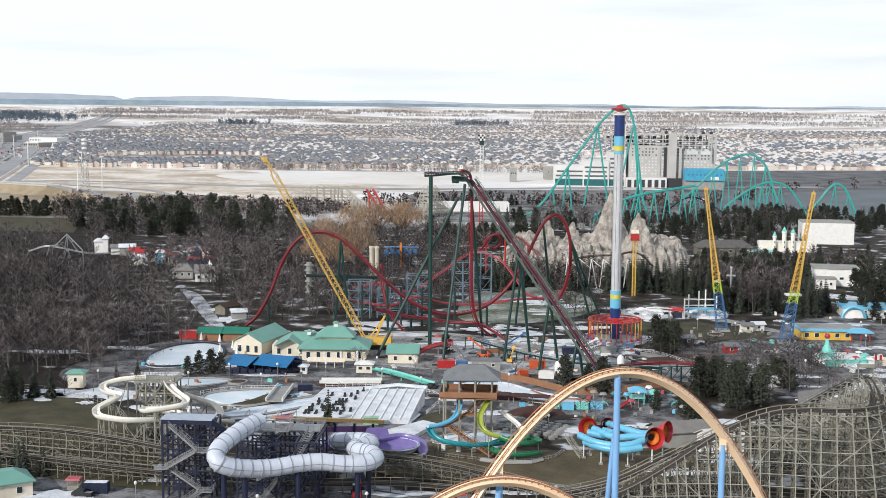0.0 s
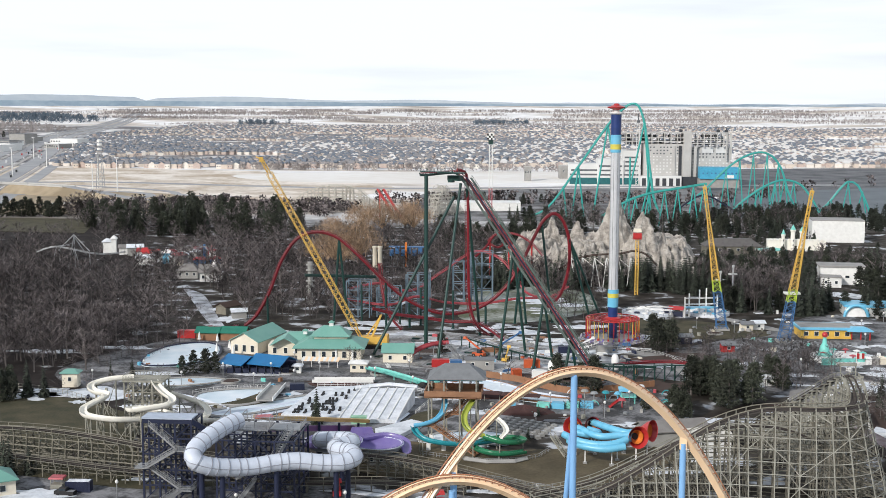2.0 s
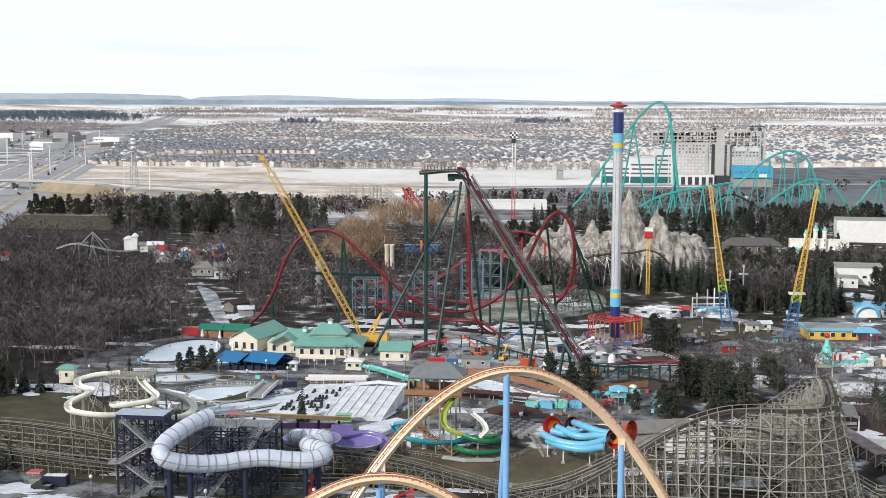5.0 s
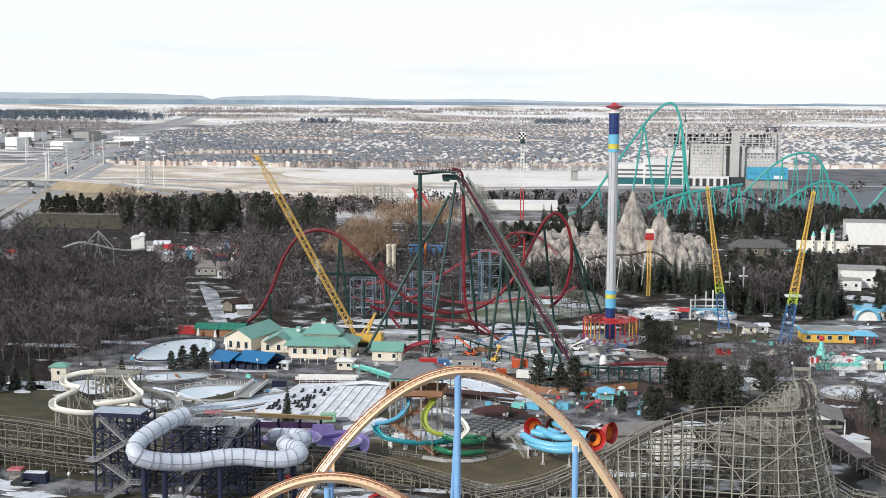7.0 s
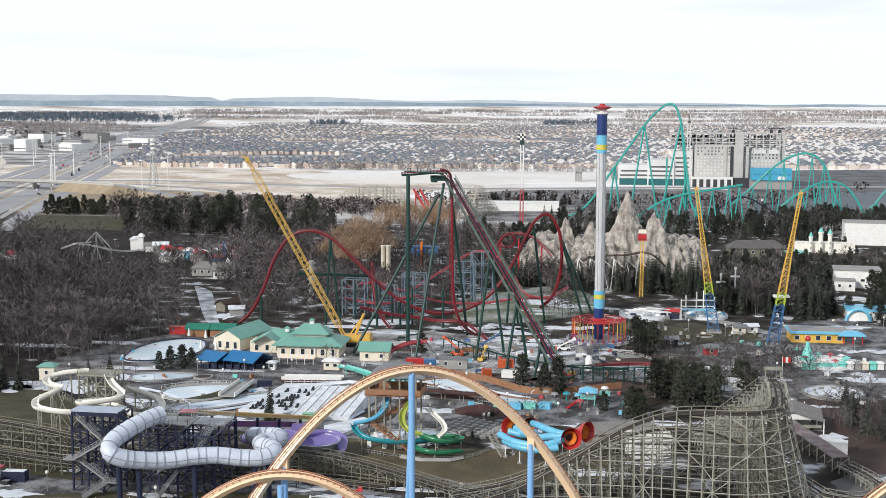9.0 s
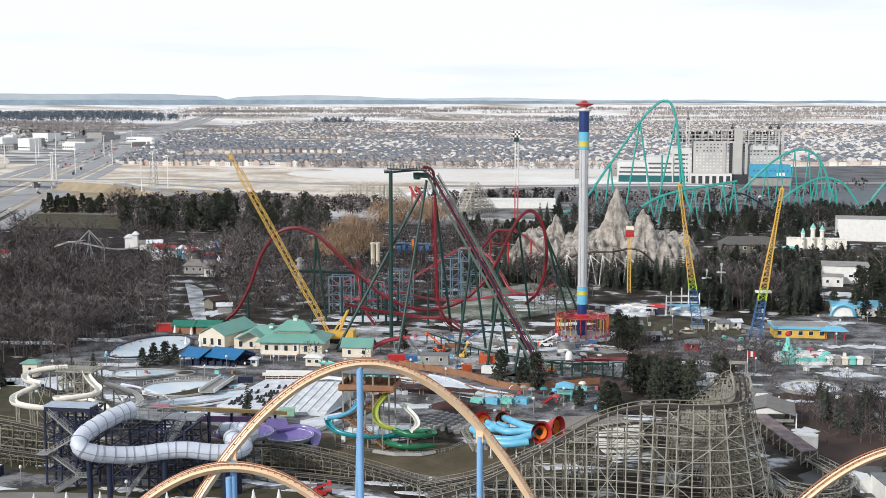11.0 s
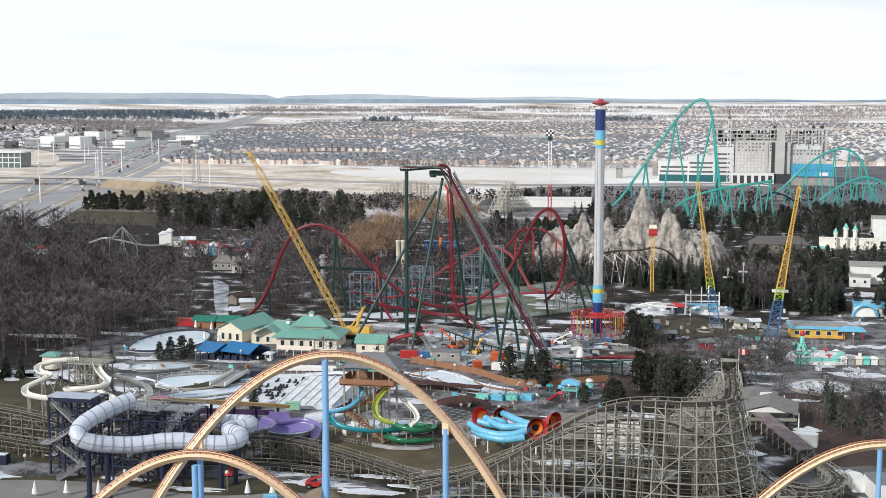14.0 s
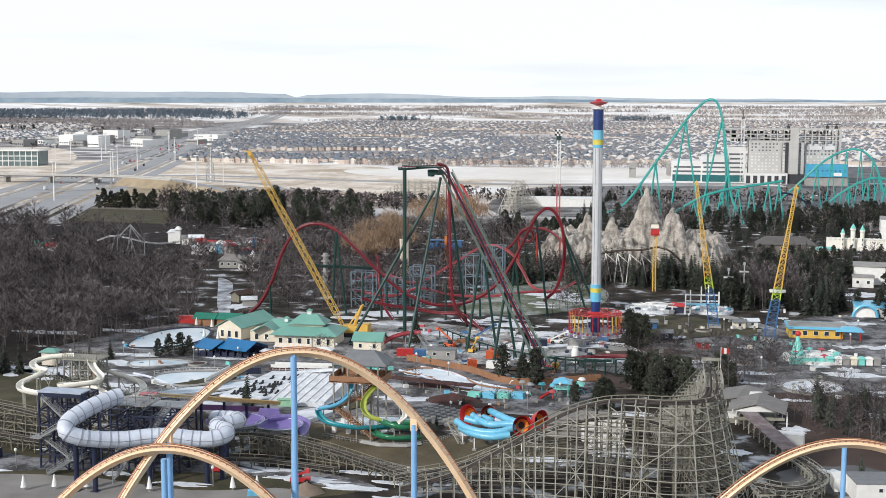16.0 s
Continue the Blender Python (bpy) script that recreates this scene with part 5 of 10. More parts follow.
# ---------------------------------------------------------------- ground cover of the park
def ring_of(pts, n=1):
    """A closed smooth outline through pts."""
    P = [Vector((*p, 0)) for p in pts]
    out = []
    m = len(P)
    for i in range(m):
        a, b, c, d = P[i - 1], P[i], P[(i + 1) % m], P[(i + 2) % m]
        for k in range(5):
            t = k / 5
            q = 0.5 * ((2 * b) + (c - a) * t + (2 * a - 5 * b + 4 * c - d) * t * t + (3 * b - a - 3 * c + d) * t ** 3)
            out.append((q.x, q.y))
    return out


def blob(cx, cy, rx, ry, seed, rough=0.9, n=56):
    rnd = random.Random(seed)
    ph = rnd.uniform(0, 9)
    return [(cx + rx * math.cos(2 * math.pi * k / n) * (1 + rough * noise.noise((2.2 * math.cos(2 * math.pi * k / n) + ph, 2.2 * math.sin(2 * math.pi * k / n), seed))),
             cy + ry * math.sin(2 * math.pi * k / n) * (1 + rough * noise.noise((2.2 * math.cos(2 * math.pi * k / n) + ph, 2.2 * math.sin(2 * math.pi * k / n), seed + 7)))) for k in range(n)]


sheet("pavement", ring_of([(-200, 400), (-175, 370), (-135, 345), (-95, 322), (-66, 322), (-40, 345), (-22, 345), (0, 345), (10, 360), (0, 400), (-10, 430), (-40, 440), (-80, 470), (-150, 475), (-180, 455)]), 0.06, PAVE, "grey park paving between pools and buildings")
sheet("lawn", ring_of([(-205, 352), (-184, 362), (-152, 340), (-140, 306), (-120, 296), (-190, 300), (-215, 325)]), 0.10, GRASS, "brown-green winter lawn beside the slide tower")
sheet("lawn", ring_of([(-76, 322), (-50, 316), (-26, 318), (-2, 322), (4, 316), (-4, 292), (-26, 284), (-56, 286), (-80, 296)]), 0.12, mat("dry_lawn", (0.062, 0.048, 0.024), 0.95, col2=(0.125, 0.098, 0.056), scale=0.12, fine=1.2, amount=1.0), "brown-green winter lawn below the slides")
sheet("lawn", ring_of([(-170, 296), (-130, 284), (-95, 281), (-60, 276), (-40, 268), (-60, 255), (-100, 248), (-150, 262), (-190, 280)]), 0.08, GRASS, "patchy winter lawn under the coaster runs")
sheet("lawn", ring_of([(-70, 520), (-66, 590), (-34, 615), (-12, 590), (-10, 545), (-30, 516), (-50, 508)]), 0.10, mat("park_green", (0.088, 0.102, 0.055), 0.95, col2=(0.36, 0.38, 0.36), scale=0.06, fine=.5, amount=1.0, band=(.62, .92)), "grey-green meadow with thin snow")
sheet("lawn", ring_of([(-2, 500), (8, 520), (30, 520), (52, 505), (58, 490), (40, 480), (14, 482)]), 0.10, GRASS, "brown-green lawn beside the swing tower")
sheet("road", ring_of([(-165, 282), (-128, 274), (-100, 280), (-60, 279), (-40, 272), (-40, 266), (-70, 272), (-110, 268), (-150, 258), (-170, 268)]), 0.14, PAVE, "grey service path")
sheet("pavement", ring_of([(-140, 256), (-112, 262), (-80, 258), (-58, 264), (-50, 250), (-90, 235), (-140, 240)]), 0.16, mat("pale_paving", (0.26, 0.25, 0.235), 0.9, col2=(0.15, 0.14, 0.13), scale=0.12, amount=0.8), "pale paved plaza with folded parasols")
sheet("pavement", ring_of([(-14, 420), (20, 400), (50, 385), (90, 380), (120, 420), (125, 500), (90, 540), (60, 500), (30, 470), (0, 440)]), 0.05, PAVE, "grey park paving round the flat rides")
sheet("path", ring_of([(28, 536), (48, 518), (60, 500), (64, 503), (50, 524), (34, 540)]), 0.16, CONC, "pale concrete path")
sheet("path", ring_of([(-212.2, 587.0), (-202.1, 562.3), (-189.0, 530.5), (-176.9, 502.1), (-166.3, 480.5), (-160.9, 477.4), (-170.1, 500.4), (-179.3, 524.2), (-189.4, 550.4), (-199.8, 573.7)]), 0.08, mat("trodden_snow", (0.55, 0.58, 0.63), 0.8, col2=(0.09, 0.085, 0.085), scale=0.16, fine=1.3, amount=1.0), "snowy trodden path through the wood")
for i, (cx, cy, rx, ry) in enumerate(((-174, 368, 20, 7), (-196, 362, 10, 5), (-160, 384, 12, 4), (-45, 470, 8, 5), (-30, 445, 10, 4), (-100, 500, 14, 6), (-58, 492, 8, 5), (-25, 470, 9, 4), (-50, 430, 7, 3), (30, 430, 9, 3), (35, 400, 6, 4),
                                      (-35, 570, 13, 10), (-22, 555, 9, 5), (63, 344, 3, 4), (45, 318, 5, 3), (-150, 268, 9, 4), (-138, 262, 6, 3), (0, 300, 9, 3), (15, 310, 7, 3), (69, 306, 3, 2), (85, 420, 8, 4), (-190, 440, 8, 3), (-215, 430, 12, 3), (-118, 470, 9, 4),
                                      (-168, 505, 5, 8), (95, 520, 9, 4), (110, 600, 12, 6), (125, 560, 10, 6), (80, 580, 9, 5))):
    sheet("snow_patch", blob(cx, cy, rx, ry, i), 0.20, SNOW, "thin patch of old snow")
for i, (cx, cy, rx, ry) in enumerate(((-66, 462, 12, 4), (-40, 486, 12, 5), (-52, 455, 9, 3), (-28, 462, 8, 3), (-14, 448, 8, 3), (-36, 440, 9, 2.5), (-62, 425, 6, 2.5), (4, 425, 7, 3), (-88, 478, 10, 3.5), (-110, 488, 9, 3), (-20, 500, 9, 4), (42, 432, 8, 3.5), (52, 416, 7, 2.5), (70, 400, 8, 3),
                                      (78, 452, 10, 2.5), (100, 470, 9, 3), (16, 352, 7, 3), (-128, 400, 8, 2.5), (-140, 412, 6, 2), (-165, 398, 9, 2.5), (-52, 356, 9, 3), (-25, 338, 8, 2.5), (-64, 372, 7, 3), (-112, 336, 8, 3), (-150, 352, 9, 3), (96, 395, 9, 3))):
    sheet("snow_patch", blob(cx, cy, rx, ry, 80 + i), 0.19, SNOW, "thin patch of old snow")
for i, (cx, cy, rx, ry) in enumerate(((-72, 277, 9, 2.5), (-58, 272, 9, 2), (-44, 268, 8, 2), (-32, 274, 6, 1.5), (-30, 262, 7, 2), (-44, 280, 7, 1.2), (-6, 262, 8, 2.5), (8, 258, 7, 2.5), (20, 262, 7, 2), (-84, 262, 7, 1.6), (-104, 266, 6, 1.5), (-126, 282, 8, 1.6))):
    sheet("snow_patch", blob(cx, cy, rx, ry, 120 + i), 0.21, SNOW, "thin patch of old snow")
for i, (cx, cy, rx, ry) in enumerate(((-97, 388, 12, 5), (-35, 353, 9, 5), (-30, 405, 14, 4), (-20, 400, 9, 5), (20, 440, 16, 10), (-75, 445, 10, 4), (12, 395, 18, 9), (52, 372, 12, 6))):
    sheet("flower_bed", blob(cx, cy, rx, ry, 50 + i), 0.18, DIRT, "bare dark earth bed")


# ---------------------------------------------------------------- buildings
def window(owner, c, w, h, rz=0.0, frame=WHITE):
    """A framed window with a pane, centred at c on a wall that faces rz."""
    ca, sa = math.cos(radians(rz)), math.sin(radians(rz))
    wn_ = part("window", Shape().box((c[0], c[1], c[2] - h / 2), (w + 0.24, 0.16, h + 0.24), rz), frame, owner)
    pn = Shape().box((c[0] + sa * 0.07, c[1] - ca * 0.07, c[2] - h / 2 + 0.12), (w, 0.08, h), rz)
    part("pane", pn, GLASS, wn_)
    return wn_


def front_windows(owner, c, s, rz, count, w, h, zc, frame=WHITE, sides=("front",)):
    ca, sa = math.cos(radians(rz)), math.sin(radians(rz))
    for sd in sides:
        for k in range(count):
            u = -s[0] / 2 + s[0] * (k + .5) / count
            if sd == "front":
                x, y, r = u, -s[1] / 2 - 0.03, rz
            else:
                x, y, r = s[0] / 2 + 0.03, -s[1] / 2 + s[1] * (k + .5) / count, rz + 90
            window(owner, (c[0] + x * ca - y * sa, c[1] + x * sa + y * ca, c[2] + zc), w, h, r, frame)


def house_like(name, c, s, rz, walls, roof, roof_rise, label, category, form="gable", wins=(3, 1.2, 1.5, 1.6), over=0.7, group=""):
    t = thing(name, c, label, category, group)
    part("wall", Shape().box(c, s, rz), walls, t)
    r = Shape()
    top = (c[0], c[1], c[2] + s[2] - 0.02)
    if form == "gable":
        r.gable(top, s, roof_rise, rz, over)
        ca, sa = math.cos(radians(rz)), math.sin(radians(rz))
        for sx in (-1, 1):
            x = sx * (s[0] / 2 - 0.02)
            tri = [(x, -s[1] / 2, 0), (x, s[1] / 2, 0), (x, 0, roof_rise)]
            gb = Shape()
            P = [(c[0] + q[0] * ca - q[1] * sa, c[1] + q[0] * sa + q[1] * ca, top[2] + q[2]) for q in tri]
            x2 = x - sx * 0.3
            P += [(c[0] + x2 * ca - q[1] * sa, c[1] + x2 * sa + q[1] * ca, top[2] + q[2]) for q in tri]
            gb.add(P, [(0, 1, 2), (5, 4, 3), (0, 3, 4, 1), (1, 4, 5, 2), (2, 5, 3, 0)])
            part("gable_wall", gb, walls, t)
    elif form == "hip":
        r.hip(top, s, roof_rise, rz, over)
    else:
        r.box(top, (s[0] + over, s[1] + over, roof_rise), rz)
    part("roof", r, roof, t)
    if wins:
        front_windows(t, c, s, rz, *wins)
    return t


# the green-roofed hall
hall = thing("park_hall", (-112, 432, 0), "cream park hall with green metal hip roofs and cupolas", "building")
part("wall", Shape().box((-110, 433, 0), (23, 15, 4.4), 3), CREAM, hall)
part("roof", Shape().hip((-110, 433, 4.3), (23, 15, 4.4), 2.6, 3, 1.6, top=0.45), TEALROOF, hall)
part("wall", Shape().box((-110, 433.5, 6.6), (12, 7, 1.3), 3), CREAM, hall)
part("roof", Shape().hip((-110, 433.5, 7.8), (12, 7, 1), 3.4, 3, 1.2, top=0.12), TEALROOF, hall)
cp = part("cupola", Shape().box((-110, 433.5, 11.0), (1.5, 1.5, 1.3), 3), WHITE, hall)
part("cap", Shape().hip((-110, 433.5, 12.3), (1.5, 1.5, .1), 0.9, 3, 0.3, top=0.05), TEALROOF, cp)
part("wall", Shape().box((-127, 436, 0), (13, 9, 4.2), 3), CREAM, hall)
part("roof", Shape().gable((-127, 436, 4.1), (13, 9, 4.2), 2.8, 93, 0.9), TEALROOF, hall)
part("gable_wall", Shape().add([(-131.3, 431.4, 4.2), (-122.3, 431.9, 4.2), (-126.8, 431.6, 6.9), (-131.3, 431.7, 4.2), (-122.3, 432.2, 4.2), (-126.8, 431.9, 6.9)], [(0, 1, 2), (5, 4, 3), (0, 3, 4, 1), (1, 4, 5, 2), (2, 5, 3, 0)]), CREAM, hall)
part("roof", Shape().hip((-122, 440, 4.1), (18, 10, 4.2), 3.4, 3, 0.6, top=0.2), TEALROOF, hall)
cp = part("cupola", Shape().box((-120.5, 437, 7.2), (1.4, 1.4, 1.2), 3), WHITE, hall)
part("cap", Shape().hip((-120.5, 437, 8.4), (1.4, 1.4, .1), 0.8, 3, 0.3, top=0.05), TEALROOF, cp)
part("wall", Shape().box((-140, 444, 0), (11, 22, 4.6), -14), CREAM, hall)
part("roof", Shape().gable((-140, 444, 4.5), (22, 11, 4.2), 3.4, 76, 0.8), TEALROOF, hall)
part("gable_wall", Shape().add([(-148.0, 434.6, 4.6), (-137.4, 432.0, 4.6), (-142.7, 433.3, 7.8), (-147.9, 434.9, 4.6), (-137.3, 432.3, 4.6), (-142.6, 433.6, 7.8)], [(0, 1, 2), (5, 4, 3), (0, 3, 4, 1), (1, 4, 5, 2), (2, 5, 3, 0)]), CREAM, hall)
front_windows(hall, (-110, 433, 0), (22, 15, 4.4), 3, 6, 1.3, 2.2, 1.9)
front_windows(hall, (-127, 436, 0), (12, 9, 4.2), 3, 3, 1.2, 2.0, 1.8)
front_windows(hall, (-140, 444, 0), (10, 22, 4.6), -14, 3, 1.3, 2.4, 2.0)
for sx in (-119, -113, -107, -101):
    part("pilaster", Shape().box((sx, 425.4, 0), (0.7, 0.4, 4.2), 3), WHITE, hall)

# the blue-roofed changing pavilion
pav = thing("pavilion", (-130, 404, 0), "open pavilion with blue metal gable roofs and dark stalls", "pavilion")
part("roof", Shape().gable((-136.8, 404.5, 3.3), (9.0, 10.5, 0), 2.2, -24, 0.6), BLUEROOF, pav)
part("roof", Shape().gable((-125.2, 403.5, 3.5), (12.0, 11, 0), 2.5, -18, 0.6), BLUEROOF, pav)
for k in range(9):
    x = -141 + 22 * k / 8
    for y in (400.2, 410):
        part("post", Shape().box((x, y, 0), (0.35, 0.35, 3.3)), NAVY, pav)
part("back_wall", Shape().box((-130, 411, 0), (23, 0.3, 3.2)), NAVY, pav)
for k in range(8):
    part("stall", Shape().box((-139.6 + 2.75 * k, 402, 0), (1.9, 2.6, 1.9)), NAVY, pav)

house_like("building", (-84.5, 427, 0), (10.5, 8, 3.6), 2, CREAM, TEALROOF, 2.6, "small cream building with a green metal gable roof", "building", wins=(2, 1.1, 1.4, 1.8))
house_like("kiosk", (-96, 408, 0), (5.4, 4, 3.0), 2, CREAM, WHITE, 1.0, "small cream kiosk with white roof", "kiosk", "hip", wins=(2, 1.2, 1.0, 1.7))
house_like("kiosk", (-116.4, 403.5, 0), (2.4, 2.4, 2.6), 2, WHITE, SNOW, 0.8, "white ticket booth with snow on its roof", "kiosk", "hip", wins=(1, 1.2, 1.0, 1.6))
house_like("pavilion", (-163.5, 460, 0), (8.5, 6, 3.0), 0, BROWNWOOD, mat("deep_green_roof", (0.02, 0.19, 0.13), 0.5), 1.8, "small wooden shelter with green roof", "pavilion", wins=None)
house_like("pavilion", (-153.5, 461, 0), (9.5, 7, 3.0), 0, BROWNWOOD, bpy.data.materials["deep_green_roof"], 1.9, "small wooden shelter with green roof", "pavilion", wins=None)
house_like("shipping_container", (-173, 462, 0), (7, 3, 3.0), 4, BRIGHTRED, BRIGHTRED, 0.12, "red shipping container beside the wood", "container", "flat", wins=None, over=0.0)
house_like("hut", (-186, 377, 0), (5.0, 3.6, 4.6), 6, CREAM, TEALROOF, 1.2, "tall cream hut with green roof", "hut", "hip", wins=(1, 0.9, 1.2, 2.6))
house_like("building", (-54.5, 416.5, 0), (10, 5, 3.4), 3, CONC, GREYROOF, 0.3, "plain beige box building with flat roof", "building", "flat", wins=(2, 1.0, 1.0, 2.0), over=0.3)
aw = thing("awning", (-110, 416, 0), "orange and white striped awning along the hall", "awning")
for k in range(14):
    part("stripe", Shape().beam((-116.6 + k * 0.95, 412.6, 2.3), (-116.6 + k * 0.95, 416, 3.1), 0.95, 0.12), ORANGE if k % 2 else WHITE, aw)
for k in range(5):
    part("post", Shape().box((-116.6 + k * 3.1, 412.8, 0), (0.16, 0.16, 2.3)), WHITE, aw)


# ---------------------------------------------------------------- slides and their towers
def frame_tower(owner, x0, x1, y0, y1, h, material, levels, nx=3, ny=2, th=0.28, name="tower_frame"):
    """Braced posts and landings of a steel stair tower."""
    for i in range(nx + 1):
        for j in range(ny + 1):
            x, y = x0 + (x1 - x0) * i / nx, y0 + (y1 - y0) * j / ny
            part("post", Shape().beam((x, y, 0), (x, y, h), th), material, owner)
    for lv in range(1, levels + 1):
        z = h * lv / levels
        z0 = h * (lv - 1) / levels
        s = Shape()
        for j in range(ny + 1):
            y = y0 + (y1 - y0) * j / ny
            s.beam((x0, y, z), (x1, y, z), th * .8)
            for i in range(nx):
                xa, xb = x0 + (x1 - x0) * i / nx, x0 + (x1 - x0) * (i + 1) / nx
                if (i + lv) % 2:
                    s.beam((xa, y, z0), (xb, y, z), th * .5)
                else:
                    s.beam((xb, y, z0), (xa, y, z), th * .5)
        for i in range(nx + 1):
            x = x0 + (x1 - x0) * i / nx
            s.beam((x, y0, z), (x, y1, z), th * .8)
        part(name, s, material, owner)


def stair(owner, p, q, w, material, rail, n=14):
    """A straight flight from p up to q with steps, stringers and railings."""
    p, q = Vector(p), Vector(q)
    d = q - p
    a = Vector((d.y, -d.x, 0)).normalized() * w / 2
    st = part("stair_flight", Shape().beam(p + a, q + a, 0.16, 0.4).beam(p - a, q - a, 0.16, 0.4), material, owner)
    t = Shape()
    for k in range(n):
        c = p + d * ((k + .5) / n)
        t.beam(c - a, c + a, abs(d.xy.length) / n * 1.1, 0.10)
    part("treads", t, material, st, kind="stuff")
    for sg in (-1, 1):
        r = Shape()
        for zz in (0.55, 1.1):
            r.beam(p + a * sg + Vector((0, 0, zz)), q + a * sg + Vector((0, 0, zz)), 0.09)
        for k in range(8):
            c = p + d * (k / 7) + a * sg
            r.beam(c, c + Vector((0, 0, 1.1)), 0.08)
        part("handrail", r, rail, st)
    return st


def railing(owner, pts, material, h=1.1, step=1.6, name="railing"):
    s = Shape()
    for p, q in zip(pts, pts[1:]):
        p, q = Vector(p), Vector(q)
        for zz in (h * .5, h):
            s.beam(p + Vector((0, 0, zz)), q + Vector((0, 0, zz)), 0.08)
        n = max(1, int((q - p).length / step))
        for k in range(n + 1):
            c = p.lerp(q, k / n)
            s.beam(c, c + Vector((0, 0, h)), 0.09)
    return part(name, s, material, owner)


# the ivory body slides on a timber tower
ivory = thing("water_slide", (-142, 315, 0), "ivory fibreglass body slides winding down from a timber tower", "water slide")
sl1 = spline([(-145, 320.5, 17.0), (-151, 319, 16.6), (-154.7, 318, 15.7), (-155.6, 316, 14.8), (-153.3, 314, 14.1), (-149.9, 312.6, 13.9), (-150.2, 310.8, 13.2), (-152.4, 309, 12.2), (-154.1, 307, 11.1), (-153.1, 305, 10.1), (-149.6, 304, 9.6), (-145, 304, 9.2), (-141.5, 305.4, 8.9), (-138, 308, 8.4)], 0.7)
sl2 = spline([(-138.6, 319, 16.2), (-136.6, 316.5, 15.0), (-134, 314, 14.0), (-131.3, 311.5, 13.2), (-131.3, 309, 12.4), (-135.2, 307, 11.9), (-139.5, 306, 11.5), (-142.1, 308, 11.1), (-140.5, 311.5, 10.5), (-136, 312, 9.8), (-131, 310.5, 9.2), (-127.2, 308.5, 8.4), (-125.5, 312, 7.2), (-124.3, 320, 5.4), (-124, 327, 3.5), (-124, 332, 2.0)], 0.7)
sl3 = spline([(-137, 325, 12), (-133, 330, 9), (-129, 331, 7), (-126, 327, 5.6), (-128, 324, 4.4), (-133, 325, 3.4), (-134, 332, 2.0)], 0.7)
for s_ in (sl1, sl2, sl3):
    part("slide_trough", Shape().chute(s_, 1.05, 0.15, 8, 165, 375), IVORY, ivory, smooth=True)
    for i in range(6, len(s_) - 4, 7):
        p = s_[i]
        part("slide_post", Shape().beam((p.x, p.y, 0), (p.x, p.y, p.z - 0.95), 0.32), GREYWOOD, ivory)
    for i in range(9, len(s_) - 4, 14):
        p, q = s_[i - 3], s_[min(i + 4, len(s_) - 1)]
        part("brace", Shape().beam((p.x, p.y, 0.5), (q.x, q.y, q.z - 1.2), 0.2).beam((q.x, q.y, 0.5), (p.x, p.y, p.z - 1.2), 0.2), GREYWOOD, ivory)
frame_tower(ivory, -147, -136.5, 318.5, 325, 16.0, GREYWOOD, 5, 4, 2, 0.35)
part("platform", Shape().box((-141.7, 321.8, 15.7), (11.4, 7.6, 0.4)), GREYWOOD, ivory)
part("platform", Shape().box((-138.5, 323, 12.0), (6.4, 7.6, 0.35)), GREYWOOD, ivory)
railing(ivory, [(-147.2, 318.2, 16.1), (-136.2, 318.2, 16.1), (-136.2, 325.4, 16.1), (-147.2, 325.4, 16.1), (-147.2, 318.2, 16.1)], GREYWOOD, 1.3, 0.8)
railing(ivory, [(-135.3, 319.4, 12.3), (-135.3, 326.6, 12.3)], GREYWOOD, 1.3, 0.8)
stair(ivory, (-131, 330, 0.2), (-136, 324, 6.0), 2, GREYWOOD, GREYWOOD)
stair(ivory, (-136, 324, 6.0), (-142, 326.5, 11.5), 2, GREYWOOD, GREYWOOD)

ICEBLUE = mat("pale_blue_sheet", (0.42, 0.48, 0.58), 0.5)
# the stair tower with its flat roof
steel = thing("stair_tower", (-118, 270, 0), "dark navy steel stair tower with zigzag grey stairs", "stair tower")
frame_tower(steel, -124, -112.5, 266.5, 275, 18.6, NAVY, 5, 3, 2, 0.42)
part("roof", Shape().box((-118.2, 268.6, 19.5), (12.0, 5.0, 0.3)), ICEBLUE, steel)
part("roof_edge", Shape().box((-118.2, 268.6, 18.7), (11.6, 4.6, 0.7)), NAVY, steel)
for a, b in (((-122, 265.6, 18.4), (-115.5, 265.6, 12.8)), ((-115.5, 264.4, 12.8), (-122.5, 264.4, 8.6)), ((-122.5, 265.6, 8.6), (-115.2, 265.6, 3.6)), ((-114.6, 265, 3.4), (-119.5, 261.5, 0.2))):
    lo_, hi_ = (a, b) if a[2] < b[2] else (b, a)
    stair(steel, lo_, hi_, 1.7, GREY, GREY)
for x, y, z in ((-114, 266, 12.7), (-123.5, 266, 8.5), (-113.8, 266, 3.4)):
    part("landing", Shape().box((x, y, z - 0.2), (3.6, 4.2, 0.25)), GREY, steel)
    railing(steel, [(x - 1.7, y - 2, z), (x + 1.7, y - 2, z), (x + 1.7, y + 2, z)], GREY, 1.1, 0.8)
part("side_panel", Shape().add([(-112.2, 266.2, 18.4), (-107.6, 268.5, 14.5), (-107.6, 268.5, 16.0), (-112.2, 266.2, 19.8), (-112.2, 266.5, 18.4), (-107.6, 268.8, 14.5), (-107.6, 268.8, 16.0), (-112.2, 266.5, 19.8)], [(0, 1, 2, 3), (7, 6, 5, 4), (0, 4, 5, 1), (1, 5, 6, 2), (2, 6, 7, 3), (3, 7, 4, 0)]), NAVY, steel)
